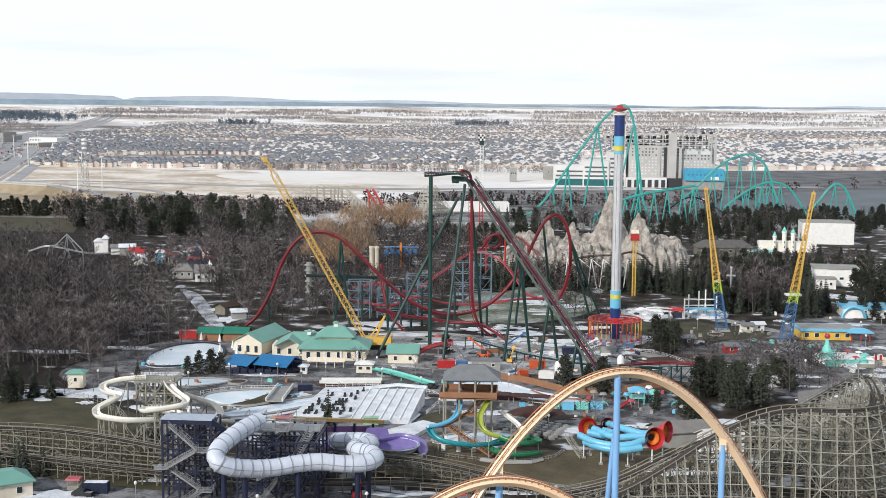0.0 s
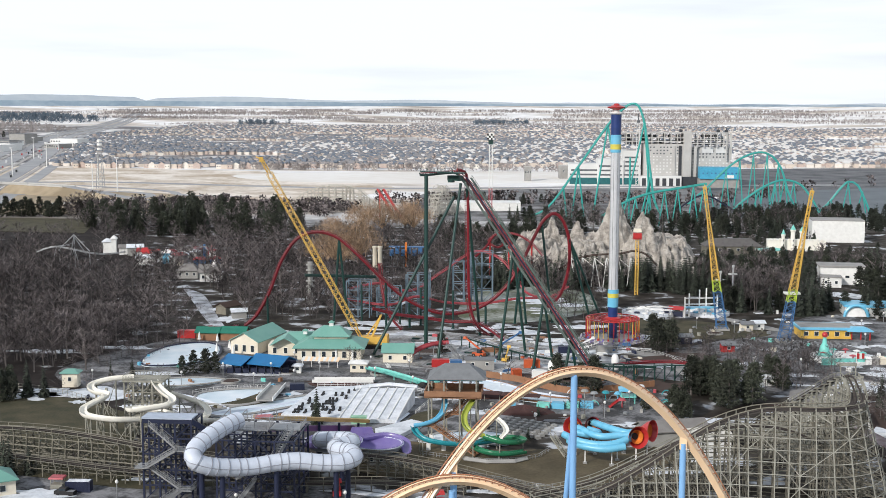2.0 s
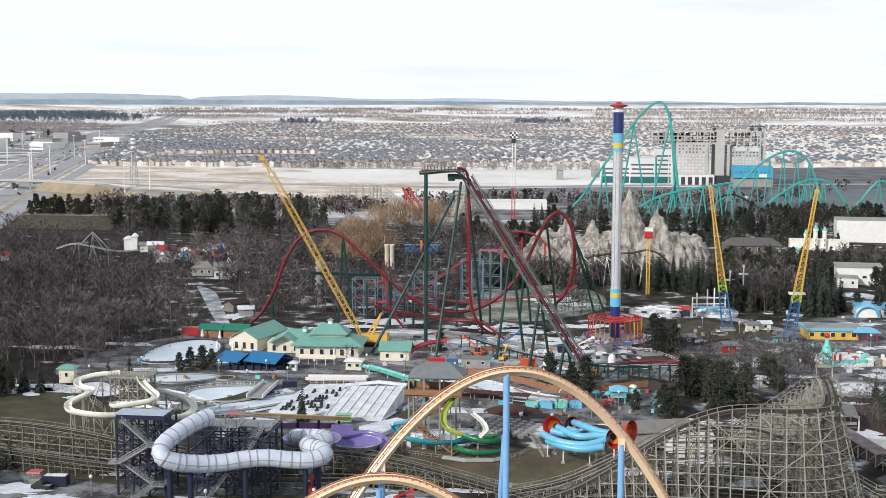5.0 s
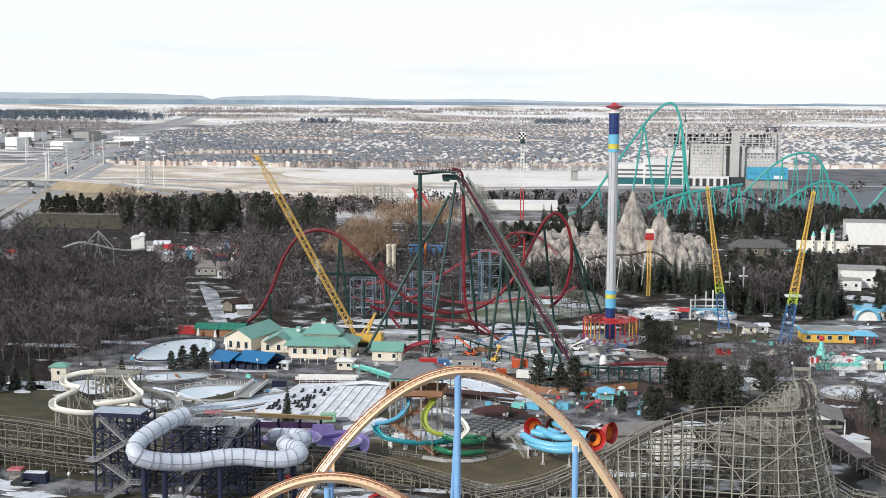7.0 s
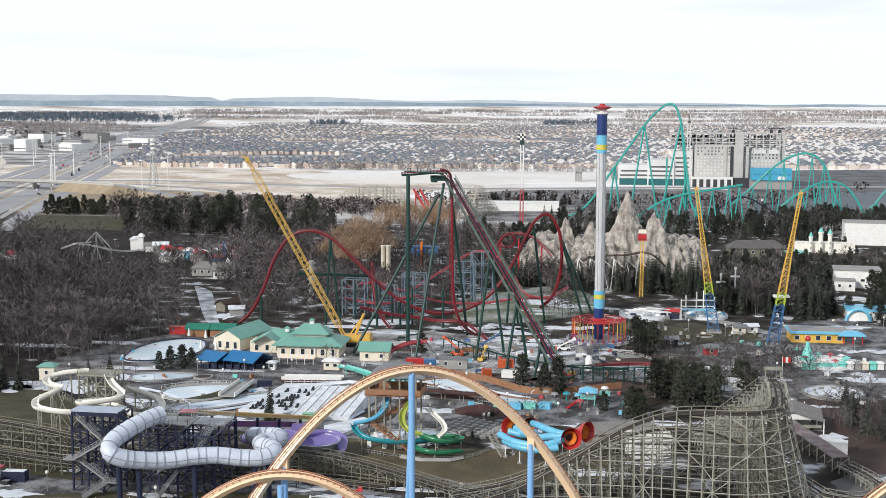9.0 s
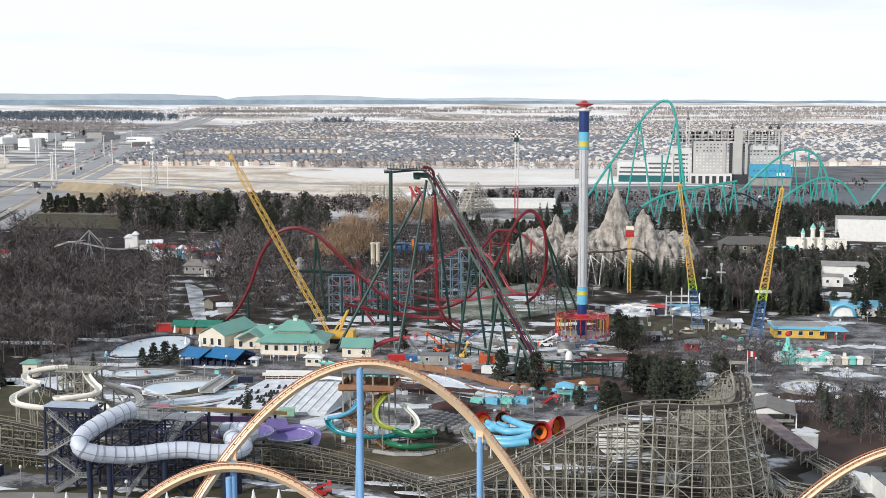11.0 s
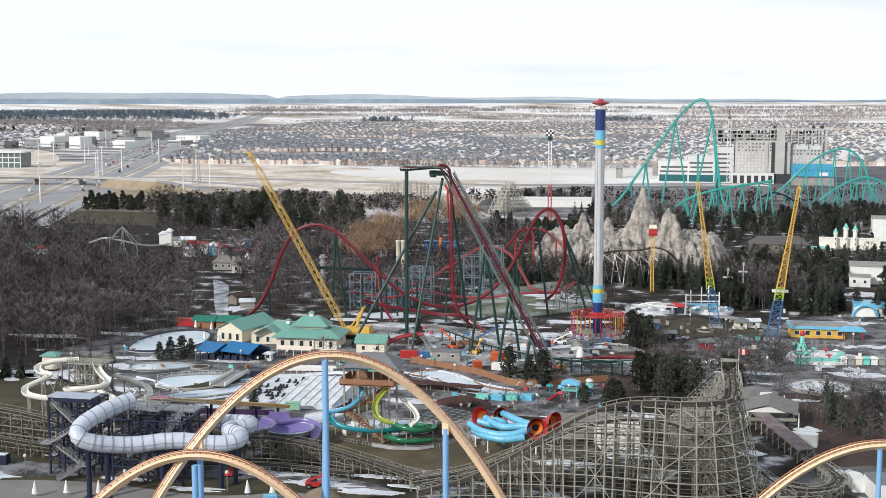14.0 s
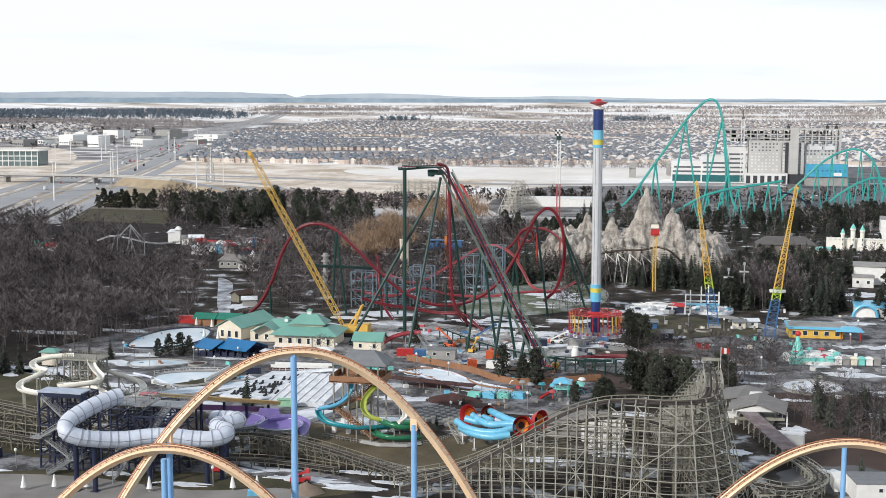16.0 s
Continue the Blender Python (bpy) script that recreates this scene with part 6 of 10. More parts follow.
# launching deck beside it
deck = thing("launch_platform", (-96, 272, 0), "navy steel launch platform with railings and white deck", "platform")
frame_tower(deck, -106, -88, 264, 280, 15.5, NAVY, 4, 4, 3, 0.40)
part("deck", Shape().box((-99, 268.5, 17.6), (9.5, 7, 0.3)), GREY, deck)
part("deck", Shape().box((-93, 276, 15.6), (9, 6, 0.3)), GREY, deck)
railing(deck, [(-103.6, 264.2, 18), (-94.4, 264.2, 18), (-94.4, 272.8, 18), (-103.6, 272.8, 18), (-103.6, 264.2, 18)], GREY, 1.2, 0.9)
railing(deck, [(-98, 280, 16), (-88.2, 280, 16), (-88.2, 272.2, 16)], GREY, 1.2, 0.9)
stair(deck, (-92.5, 262.5, 11.4), (-89.5, 267.5, 17.4), 1.7, GREY, GREY)
stair(deck, (-93, 263, 11.2), (-101, 262.4, 7.2), 1.7, GREY, GREY)
stair(deck, (-101.5, 262, 0.3), (-96.5, 262.5, 7.0), 1.7, GREY, GREY)
for x in (-105, -101, -97.5, -94):
    part("gantry_frame", Shape().beam((x, 266, 18), (x, 266, 20.6), 0.16).beam((x, 273, 18), (x, 273, 20.6), 0.16).beam((x, 266, 20.6), (x, 273, 20.6), 0.16).beam((x, 266, 20.6), (x + 3.4, 266, 20.6), 0.14), GREY, deck)
part("canopy", Shape().box((-96.5, 271, 19.4), (4.2, 2.6, 0.25), 15), PINK, deck, "small pink canopy")
part("lane_beam", Shape().beam((-101.8, 284, 15.9), (-78.8, 315, 7.3), 1.5, 0.9), mat("ochre_beam", (0.50, 0.33, 0.13), 0.7), deck, "long ochre timber edge beam")
for k in range(6):
    q = Vector((-101.8, 284, 15.0)).lerp(Vector((-78.8, 315, 6.6)), k / 5.5)
    part("post", Shape().beam((q.x, q.y, 0), (q.x, q.y, q.z), 0.6), NAVY, deck)
part("side_wall", Shape().beam((-100, 287, 12.2), (-82, 311.4, 6.2), 0.3, 1.5), mat("violet_panels", (0.16, 0.07, 0.17), 0.5), deck, "violet side panels")

# the great grey tube
tube = thing("water_slide", (-90, 260, 0), "large pale grey enclosed tube slide on navy posts", "water slide")
tp = spline([(-100.6, 264, 20.4), (-103, 260, 19.8), (-105.4, 255, 18.6), (-107.1, 251, 17.0), (-106.6, 249, 15.2), (-104, 250.4, 13.6), (-100.1, 253.6, 12.4), (-95.7, 256.6, 11.9), (-91.1, 259.2, 12.1), (-86.4, 261.3, 12.0), (-81.5, 263, 11.2), (-77.2, 264.6, 10.9), (-74.7, 267, 11.4), (-76.2, 270.6, 11.7), (-79.6, 273.4, 11.3), (-80.6, 277.4, 11.0), (-77.6, 281, 10.8), (-79.5, 285.6, 10.3), (-85.5, 287.4, 9.7), (-87.4, 291, 8.6)], 0.8)
part("tube_shell", Shape().tube(tp, 1.95, 18), TUBEW, tube, smooth=True)
dist, nxt = 0.0, 1.2
for i in range(1, len(tp) - 1):
    dist += (tp[i] - tp[i - 1]).length
    if dist >= nxt:
        nxt += 2.4
        d = (tp[i + 1] - tp[i - 1]).normalized()
        part("joint_flange", Shape().tube([tp[i] - d * 0.10, tp[i] + d * 0.10], 2.08, 18), SEAM, tube)
for sg in (-1, 1):
    line = []
    for i, p in enumerate(tp):
        d = (tp[min(i + 1, len(tp) - 1)] - tp[max(i - 1, 0)]).normalized()
        a = d.cross(Vector((0, 0, 1))).normalized()
        line.append(p + a * sg * 1.96)
    part("seam", Shape().tube(line, 0.09, 4), SEAM, tube)
for x, y, z in ((-101.5, 252.5, 11.0), (-91, 259.2, 10.4), (-78.4, 264.2, 9.2), (-76.4, 268.4, 9.6), (-106, 252, 14.5), (-79.6, 279, 9.0)):
    column(tube, (x, y, 0), (x, y, z), 0.62, NAVY, n=12)

# the purple bowls
bowl = thing("water_slide", (-80, 302, 0), "purple and white fibreglass double bowl slide", "water slide")
for cx, cy, r, z in ((-85.5, 300.5, 7.2, 5.6), (-74, 302, 6.2, 4.8)):
    outer = part("bowl_shell", Shape().lathe((cx, cy, z - 2.4), [(1.2, 0), (r * .55, 0.35), (r * .9, 1.2), (r, 2.4), (r + 0.35, 2.5), (r + 0.30, 2.75), (r - 0.25, 2.7), (r * .86, 1.55), (r * .5, 0.75), (1.0, 0.5)], 36), TUBEW, bowl, "white outer bowl shell", smooth=True)
    part("bowl_lining", Shape().lathe((cx, cy, z - 2.4), [(1.0, 0.56), (r * .5, 0.82), (r * .86, 1.62), (r - 0.22, 2.74), (r + 0.1, 2.84), (r + 0.16, 2.76), (r - 0.15, 2.68), (r * .8, 1.3), (0.8, 0.5)], 36), PURPLE, bowl, "purple inner lining", smooth=True)
    for k in range(5):
        a = 2 * math.pi * k / 5 + .4
        part("bowl_leg", Shape().beam((cx + r * .55 * math.cos(a), cy + r * .55 * math.sin(a), 0), (cx + r * .7 * math.cos(a), cy + r * .7 * math.sin(a), z - 1.6), 0.45), NAVY, bowl)
part("run_out", Shape().chute(spline([(-79, 306, 5.4), (-73, 309, 5.6), (-68, 306, 5.0), (-66.5, 300, 4.0)], .8), 1.3, .15), PURPLE, bowl, smooth=True)
part("run_in", Shape().chute(spline([(-88, 292, 7.6), (-90.6, 295.5, 6.6), (-92, 300, 5.8), (-90, 305, 5.6)], .8), 1.6, .15), PURPLE, bowl, smooth=True)
part("spike_wall", Shape().box((-79.5, 309, 4.6), (7, 0.6, 2.6), 8, 0.75), PURPLE, bowl)
house_like("pump_house", (-72, 303, 0), (10, 8, 2.6), 5, CONC, GREYROOF, 0.3, "grey pump house beneath the bowl slides", "building", "flat", wins=(4, 0.7, 1.0, 1.5), over=0.3)

# snow-covered decks, pools and channels
def basin(name, ring, rim, z, water, label, wall=CONC, cat="pool"):
    t = thing(name, (sum(p[0] for p in ring) / len(ring), sum(p[1] for p in ring) / len(ring), 0), label, cat)
    part("water", Shape().prism(ring, 0.02, z), water, t)
    c = Vector(t.location)
    pts = [(p[0], p[1], z + 0.15) for p in ring] + [(ring[0][0], ring[0][1], z + 0.15)]
    part("coping", Shape().tube(pts, rim, 4, flat=0.6), wall, t)
    return t


basin("pool", ring_of([(-172, 408), (-177, 424), (-174, 442), (-164, 450), (-155, 444), (-151, 425), (-158, 411)]), 0.5, 0.5, POOLW, "iced splash pool with a dark curved rim", NAVY)
basin("pool", ring_of([(-141, 368), (-132, 375), (-120, 376), (-117, 366), (-124, 355), (-137, 357)]), 0.6, 0.5, POOLW, "frozen pale blue pool with concrete rim")
basin("pool", ring_of([(-131, 346), (-122, 356), (-108, 368), (-98, 376), (-92, 372), (-104, 359), (-116, 347), (-126, 341)]), 0.6, 0.5, POOLW, "frozen lazy river channel with pale rim")
basin("pool", ring_of([(-56, 397), (-44, 391), (-33, 376), (-22, 372), (-24, 366), (-40, 371), (-52, 384), (-62, 390)]), 0.5, 0.5, POOLW, "frozen lazy river channel beside a board fence", BROWNWOOD)
basin("pool", ring_of([(-60, 330), (-48, 333), (-40, 328), (-42, 320), (-56, 319), (-66, 322)]), 0.5, 0.4, POOLW, "iced landing pool under the slides")
basin("pool", ring_of([(-155, 378), (-143, 382), (-138, 389), (-150, 391), (-160, 386)]), 0.5, 0.4, POOLW, "small iced paddling pool with rim")
sd = thing("sun_deck", (-98, 360, 0), "snow-covered deck with rows of dark stacked loungers", "deck")
part("deck", Shape().prism([(-109, 344), (-105, 380), (-88, 383), (-91, 342)], 0.0, 1.0), SNOW, sd)
railing(sd, [(-88, 383, 1.0), (-105, 380, 1.0)], WHITE, 1.1, 2)
railing(sd, [(-88, 383, 1.0), (-91, 343, 1.0)], WHITE, 1.1, 2)
rl_ = random.Random(4)
loung = thing("sun_lounger", (-101, 352, 1.0), "dark folded sun lounger lying on the snowy deck", "lounger", "loungers on the deck")
part("frame", Shape().box((-101, 352, 1.0), (0.8, 2.2, 0.35), 0, .95), BLACK, loung)
part("backrest", Shape().beam((-101, 352.7, 1.3), (-101, 353.5, 1.75), 0.75, 0.12), BLACK, loung)
for row in range(9):
    for k in range(13):
        if rl_.random() < 0.42 and noise.noise((k * .33, row * .45, 3)) > -.12:
            x, y = -105.5 + k * 1.05 + row * 0.35 + rl_.uniform(-.1, .1), 346.5 + row * 3.7 + rl_.uniform(-.2, .2)
            copy_thing(loung, pose(x, y, 1.0, 0, 0, rl_.uniform(-6, 6)))
wv = thing("mat_slide", (-80, 350, 0), "broad white racing slide with raised lane dividers", "water slide")
a0, a1, b0, b1 = Vector((-91, 340, 1.2)), Vector((-88, 362, 5.0)), Vector((-74, 340, 1.2)), Vector((-71.5, 364, 5.0))
part("slide_bed", Shape().add([a0, b0, b1, a1, a0 - Vector((0, 0, 1.3)), b0 - Vector((0, 0, 1.3)), Vector((b1.x, b1.y, 0)), Vector((a1.x, a1.y, 0))], [(0, 1, 2, 3), (4, 5, 1, 0), (5, 6, 2, 1), (6, 7, 3, 2), (7, 4, 0, 3)]), SNOW, wv)
for k in range(7):
    p, q = a0.lerp(b0, k / 6), a1.lerp(b1, k / 6)
    part("lane_divider", Shape().beam(p + Vector((0, 0, .15)), q + Vector((0, 0, .15)), 0.3, 0.35), WHITE, wv)
part("start_gate", Shape().box((-84.5, 335.5, 1.0), (4.2, 1.6, 2.0), 5).box((-84.5, 335.5, 3.0), (4.6, 2.2, 0.25), 5), mat("pale_green_panel", (0.30, 0.55, 0.38), 0.5), wv, "pale green starting hut")
part("crest", Shape().tube([(-90, 364, 4.6), (-80, 367, 5.2), (-71, 366, 4.8)], 1.2, 8, flat=.6), SNOW, wv, smooth=True)
chan = thing("mat_slide", (-70, 322, 0), "white concrete landing chute", "water slide")
part("slide_bed", Shape().prism([(-79, 330), (-70, 341), (-66, 338), (-72, 322), (-76, 318)], 0, 1.2), SNOW, chan)
aqs = thing("water_slide", (-75, 391, 0), "short turquoise twin slide on low posts", "water slide")
for dx in (0, 2.2):
    part("slide_trough", Shape().chute(spline([(-92 + dx, 401, 3.2), (-84 + dx, 396, 2.6), (-73 + dx, 389.5, 1.2)], 1), 1.0, .14), TURQ, aqs, smooth=True)
for x, y, z in ((-89, 399, 2.0), (-82, 395, 1.5), (-76, 391.5, .6)):
    part("slide_post", Shape().beam((x, y, 0), (x, y, z), .3), TURQ, aqs)
car = thing("car", (-71, 386, 0), "dark parked service car on the plaza", "car")
part("body", Shape().box((-71, 386, 0.35), (4.2, 1.8, 0.7), -30, 0.95).box((-71.2, 386, 1.0), (2.4, 1.6, 0.6), -30, 0.8), BLACK, car)
for dx, dy in ((-1.3, 0), (1.3, -0.9), (-0.6, -1.3), (0.9, .5)):
    part("wheel", Shape().beam((-71 + dx, 385.7 + dy, .35), (-71 + dx + .2, 386 + dy, .35), .65, .65, 10), BLACK, car)

# the roofed slide tower with coloured flumes
st = thing("slide_tower", (-55, 318, 0), "timber slide tower with grey hip roof and wooden stairs", "slide tower")
for x in (-62.3, -58.2, -54, -49.6):
    for y in (313.8, 322.2):
        part("post", Shape().beam((x, y, 0), (x, y, 19.4), 0.42), GREYWOOD, st)
        part("footing", Shape().box((x, y, 0), (1.1, 1.1, 2.0)), WHITE, st)
fl = part("floor", Shape().box((-55.8, 318, 14.4), (15, 10, 0.4)), BROWNWOOD, st)
for y in (313.1, 322.9):
    part("parapet", Shape().box((-55.8, y, 14.6), (15.2, 0.2, 1.7)), BROWNWOOD, st)
for x in (-63.3, -48.3):
    part("parapet", Shape().box((x, 318, 14.6), (0.2, 9.8, 1.7)), BROWNWOOD, st)
part("roof", Shape().hip((-55.0, 318.5, 19.3), (13.6, 8.6, 0), 3.4, 2, 0.9, top=0.15), GREYROOF, st)
part("soffit_beam", Shape().box((-55.0, 314.2, 18.9), (14, 0.3, 0.4), 2).box((-55, 322.8, 18.9), (14, .3, .4), 2), AQUA, st)
stair(st, (-49.0, 309, 0.4), (-61.3, 313, 7.2), 2.0, BROWNWOOD, BROWNWOOD)
stair(st, (-61.3, 314.6, 7.4), (-55.6, 317.4, 9.6), 2.0, BROWNWOOD, BROWNWOOD)
stair(st, (-55.6, 317.4, 9.8), (-51, 320, 14.3), 2.0, BROWNWOOD, BROWNWOOD)
for x, y, z in ((-62, 313.6, 7.2), (-54.8, 317.2, 9.6)):
    part("landing", Shape().box((x, y, z - .25), (3.4, 3.6, .25)), BROWNWOOD, st)
def flume(name, pts, r, material, label, lo=180, hi=360, leg=6):
    f = thing("water_slide", (pts[0][0], pts[0][1], 0), label, "water slide")
    sp_ = spline(pts, 0.7)
    part("slide_trough", Shape().chute(sp_, r, .13, 8, lo, hi), material, f, smooth=True)
    for i in range(leg, len(sp_) - 2, leg * 2):
        p = sp_[i]
        part("slide_post", Shape().beam((p.x, p.y, 0), (p.x, p.y, p.z - r * .9), .26), GREYWOOD, f)
    return f


flume("a", [(-58.8, 319.5, 14.8), (-58.3, 317, 13.4), (-58.3, 314.8, 11.2), (-60, 312.6, 9.2), (-63, 311.4, 8.1), (-66, 311, 7.6)], 0.8, LTBLUE, "light blue open body slide", 170, 370)
flume("b", [(-66, 311, 7.4), (-65, 309.6, 6.0), (-62.5, 308.3, 4.8), (-58, 308, 4.0), (-53, 309.6, 3.4), (-48, 313, 3.0), (-44.6, 317, 2.6)], 0.9, AQUA, "teal open body slide", 170, 370)
flume("c", [(-50.2, 318, 15.0), (-50.3, 315.5, 14.0), (-51.6, 312.5, 12.4), (-52.5, 310, 10.6), (-52, 308.2, 8.6), (-50, 307.2, 7.2), (-46.8, 307.4, 6.3)], 0.85, YGREEN, "yellow-green open body slide", 170, 370)
flume("d", [(-47, 307.4, 6.2), (-43, 306, 5.4), (-39, 307.4, 4.9), (-37, 311, 4.5), (-39, 315, 4.0), (-43.5, 316.6, 3.5), (-48, 314, 3.1), (-50, 309.6, 2.8), (-46, 305.6, 2.5), (-41, 306, 2.2), (-36.5, 309, 2.0)], 0.95, GREEN, "green open body slide with a coiled run", 170, 370)
flume("e", [(-47.5, 320, 10), (-45.2, 317.6, 9.0), (-42.6, 314.4, 7.8), (-41.5, 311.6, 6.4), (-42.8, 309.6, 5.2)], 0.75, IVORY, "white open body slide", 170, 370)

# the tilted funnels with light blue flumes
fun = thing("water_slide", (-16, 307, 0), "red funnels joined by light blue tube slides", "water slide")
for c, ax in (((-6.4, 302.4, 9.0), Vector((0.35, -1, 0.12))), ((-25.4, 313.4, 8.7), Vector((-0.45, -1, 0.2))), ((-2.0, 309.5, 9.2), Vector((0.9, -0.6, 0.1))), ((-19.5, 316, 9.0), Vector((0.2, -1, .1)))):
    ax = ax.normalized()
    c = Vector(c)
    r0 = 3.1 if c.y < 314 else 2.4
    pts = [c - ax * 3.2, c - ax * 2.0, c - ax * 0.8, c + ax * 0.6, c + ax * 0.75]
    part("funnel", Shape().tube(pts, [1.0, r0 * .62, r0 * .86, r0, r0 * 1.05], 22, caps=False), BRIGHTRED, fun, "red funnel shell", smooth=True)
    part("funnel_lining", Shape().tube([c - ax * 2.9, c - ax * 1.9, c - ax * 1.1, c - ax * 0.62, c - ax * 0.5], [0.85, r0 * .5, r0 * .62, r0 * .66, r0 * .66], 22, caps=False), ORANGEY, fun, "orange funnel lining", smooth=True)
    part("funnel_hole", Shape().tube([c - ax * 2.1, c - ax * 2.0], [1.0, 1.0], 14), BLACK, fun)
    part("funnel_post", Shape().beam((c.x - ax.x, c.y - ax.y, 0), (c.x - ax.x, c.y - ax.y, c.z - r0), .4), WHITE, fun)
    part("footing", Shape().box((c.x - ax.x, c.y - ax.y, 0), (1.6, 1.6, 0.7)), CONC, fun)
for pts in ([(-28.5, 309, 7.6), (-24.5, 304.5, 7.0), (-19, 302.4, 6.6), (-13.5, 302, 7.0), (-8.5, 303.2, 8.4)], [(-24, 312.6, 8.8), (-20.5, 308, 8.4), (-17, 306, 8.0), (-12.5, 306, 8.4), (-8, 305.5, 8.8)], [(-27, 307.4, 6.2), (-22.5, 303, 5.8), (-16, 301, 5.6), (-10, 301.5, 6.4)], [(-19.5, 318, 9.3), (-14, 311, 9.2), (-9, 308, 8.8), (-5, 309.5, 9.0)], [(-26, 310.5, 8.2), (-21, 309.6, 7.6), (-17.6, 311.5, 7.6), (-21, 314, 8.0)]):
    sp_ = spline(pts, .8)
    part("slide_tube", Shape().tube(sp_, 1.05, 12), LTBLUE, fun, smooth=True)
    for i in range(3, len(sp_) - 2, 4):
        d = (sp_[i + 1] - sp_[i - 1]).normalized()
        part("joint_flange", Shape().tube([sp_[i] - d * .08, sp_[i] + d * .08], 1.14, 12), LTBLUE, fun)
for x, y in ((-27, 311.3), (-22, 305), (-18.6, 314.8), (-14, 303.5), (-9.6, 317), (-12, 309)):
    part("slide_post", Shape().beam((x, y, 0), (x, y, 6.4), .34), WHITE, fun)
    part("footing", Shape().box((x, y, 0), (1.3, 1.3, .6)), CONC, fun)
stair(fun, (-27.5, 310.8, 0.3), (-32, 315, 5.4), 1.8, GREYWOOD, GREYWOOD)
fun.scale = (.84, .84, .88)
# terraced seating of pale blocks beside the tower
for row in range(6):
    for k in range(7):
        x, y = -46 + k * 2.1 + row * .9, 335 + row * 2.6 - k * 1.2
        bl = solo("concrete_block", Shape().box((x, y, 0), (1.5, 1.5, 0.8 + 0.1 * (k % 2)), 30, .95), CONC, "pale concrete seating block on the terrace", "block", "terrace blocks")

# ---------------------------------------------------------------- trees of the park
def grove(kinds, ring, count, seed, gap, size, group):
    for x, y, sz, rz, w in fill(ring, count, seed, gap):
        plant(kinds[w % len(kinds)], x, y, sz * size, rz, group)


grove(PINES, [(2, 466), (14, 468), (17, 452), (10, 447), (2, 454)], 6, 11, 4.2, 0.95, "pines beside the swing tower")
grove(PINES, [(12, 392), (20, 392), (34, 382), (36, 370), (24, 366), (14, 378)], 13, 111, 3.8, 0.98, "pines beside the timber coaster")
grove(PINES, [(40, 404), (48, 402), (47, 392), (40, 394)], 4, 112, 3.6, 0.8, "pines by the round plaza")
grove(PINES, [(-2, 364), (14, 366), (16, 352), (2, 350)], 8, 12, 4.0, 0.66, "low pines beside the slides")
grove(FIRS, [(-58, 665), (-34, 640), (-12, 622), (12, 602), (42, 586), (46, 606), (20, 622), (-10, 640), (-40, 662)], 96, 13, 3.0, 1.2, "firs at the mountain's foot")
grove([FIRS[0], BARE[1], FIRS[2], BARE[0]], [(-52, 612), (-30, 600), (-8, 606), (10, 598), (6, 608), (-14, 618), (-44, 632)], 40, 113, 3.4, 0.95, "mixed trees at the mountain's foot")
grove([FIRS[0], BARE[1], FIRS[1], PINES[1], FIRS[2], BARE[3], PINES[0]], [(42, 545), (60, 535), (80, 550), (80, 620), (60, 680), (44, 640)], 92, 14, 3.8, 1.05, "mixed trees behind the flat rides")
grove(BARE, [(48, 545), (72, 540), (84, 580), (60, 600)], 14, 15, 5, 0.95, "bare trees behind the flat rides")
grove(FIRS, [(78, 535), (92, 540), (98, 560), (84, 560)], 12, 16, 3.6, 1.2, "firs behind the yellow building")
grove([PINES[0], BARE[2], PINES[1], BARE[0]], [(60, 690), (150, 690), (150, 740), (60, 740)], 46, 17, 5, 0.62, "trees before the castle")
grove([PINES[0], BARE[2], BARE[1], PINES[1]], [(-60, 880), (20, 860), (150, 870), (200, 930), (150, 980), (20, 960), (-60, 960)], 84, 18, 9, 1.1, "trees under the teal coaster")
grove([PINES[0], FIRS[1], PINES[1], BARE[2]], [(80, 600), (96, 590), (104, 640), (86, 660)], 16, 120, 4.2, 1.0, "dark trees behind the flat rides")
grove([PINES[1], PINES[0], FIRS[0]], [(98, 545), (112, 532), (128, 535), (130, 552), (106, 562)], 13, 121, 4.2, 0.85, "pines beside the blue building")
grove([PINES[0], BARE[1], PINES[1], FIRS[2]], [(84, 655), (150, 655), (155, 690), (90, 690)], 30, 122, 5.0, 1.0, "dark trees before the castle")
grove(PINES, [(116, 596), (128, 590), (132, 570), (120, 570)], 6, 20, 4.5, 1.1, "pines beside the white building")
grove(BARE, [(22, 470), (58, 462), (72, 430), (66, 392), (40, 382), (26, 400), (18, 440)], 46, 21, 4.5, 0.6, "bare trees by the round plaza")
grove(BUSHY, [(-10, 455), (20, 440), (60, 450), (90, 425), (90, 372), (60, 372), (30, 420)], 60, 22, 3.5, 0.8, "shrubs by the round plaza")
grove(FIRS, [(64, 372), (74, 345), (92, 330), (98, 350), (84, 376)], 18, 23, 4.0, 0.72, "young firs by the station")
grove(BARE, [(66, 372), (80, 340), (98, 330), (104, 372), (90, 384)], 26, 24, 4.0, 0.62, "rusty bare trees by the station")
grove(BUSHY, [(62, 384), (66, 350), (84, 318), (104, 330), (108, 380)], 60, 124, 3.4, 0.9, "rusty shrubs by the station")
grove(BARE, [(-158, 500), (-118, 512), (-108, 560), (-112, 640), (-160, 650), (-196, 640), (-182, 560)], 70, 25, 5, 0.85, "bare trees behind the dive coaster")
grove(BARE, [(-20, 520), (-4, 520), (-2, 560), (-22, 600), (-40, 560)], 12, 26, 6, 0.75, "bare trees on the meadow")
grove(FIRS, [(-70, 600), (-50, 590), (-40, 640), (-80, 660)], 26, 27, 4, 1.1, "firs behind the meadow")
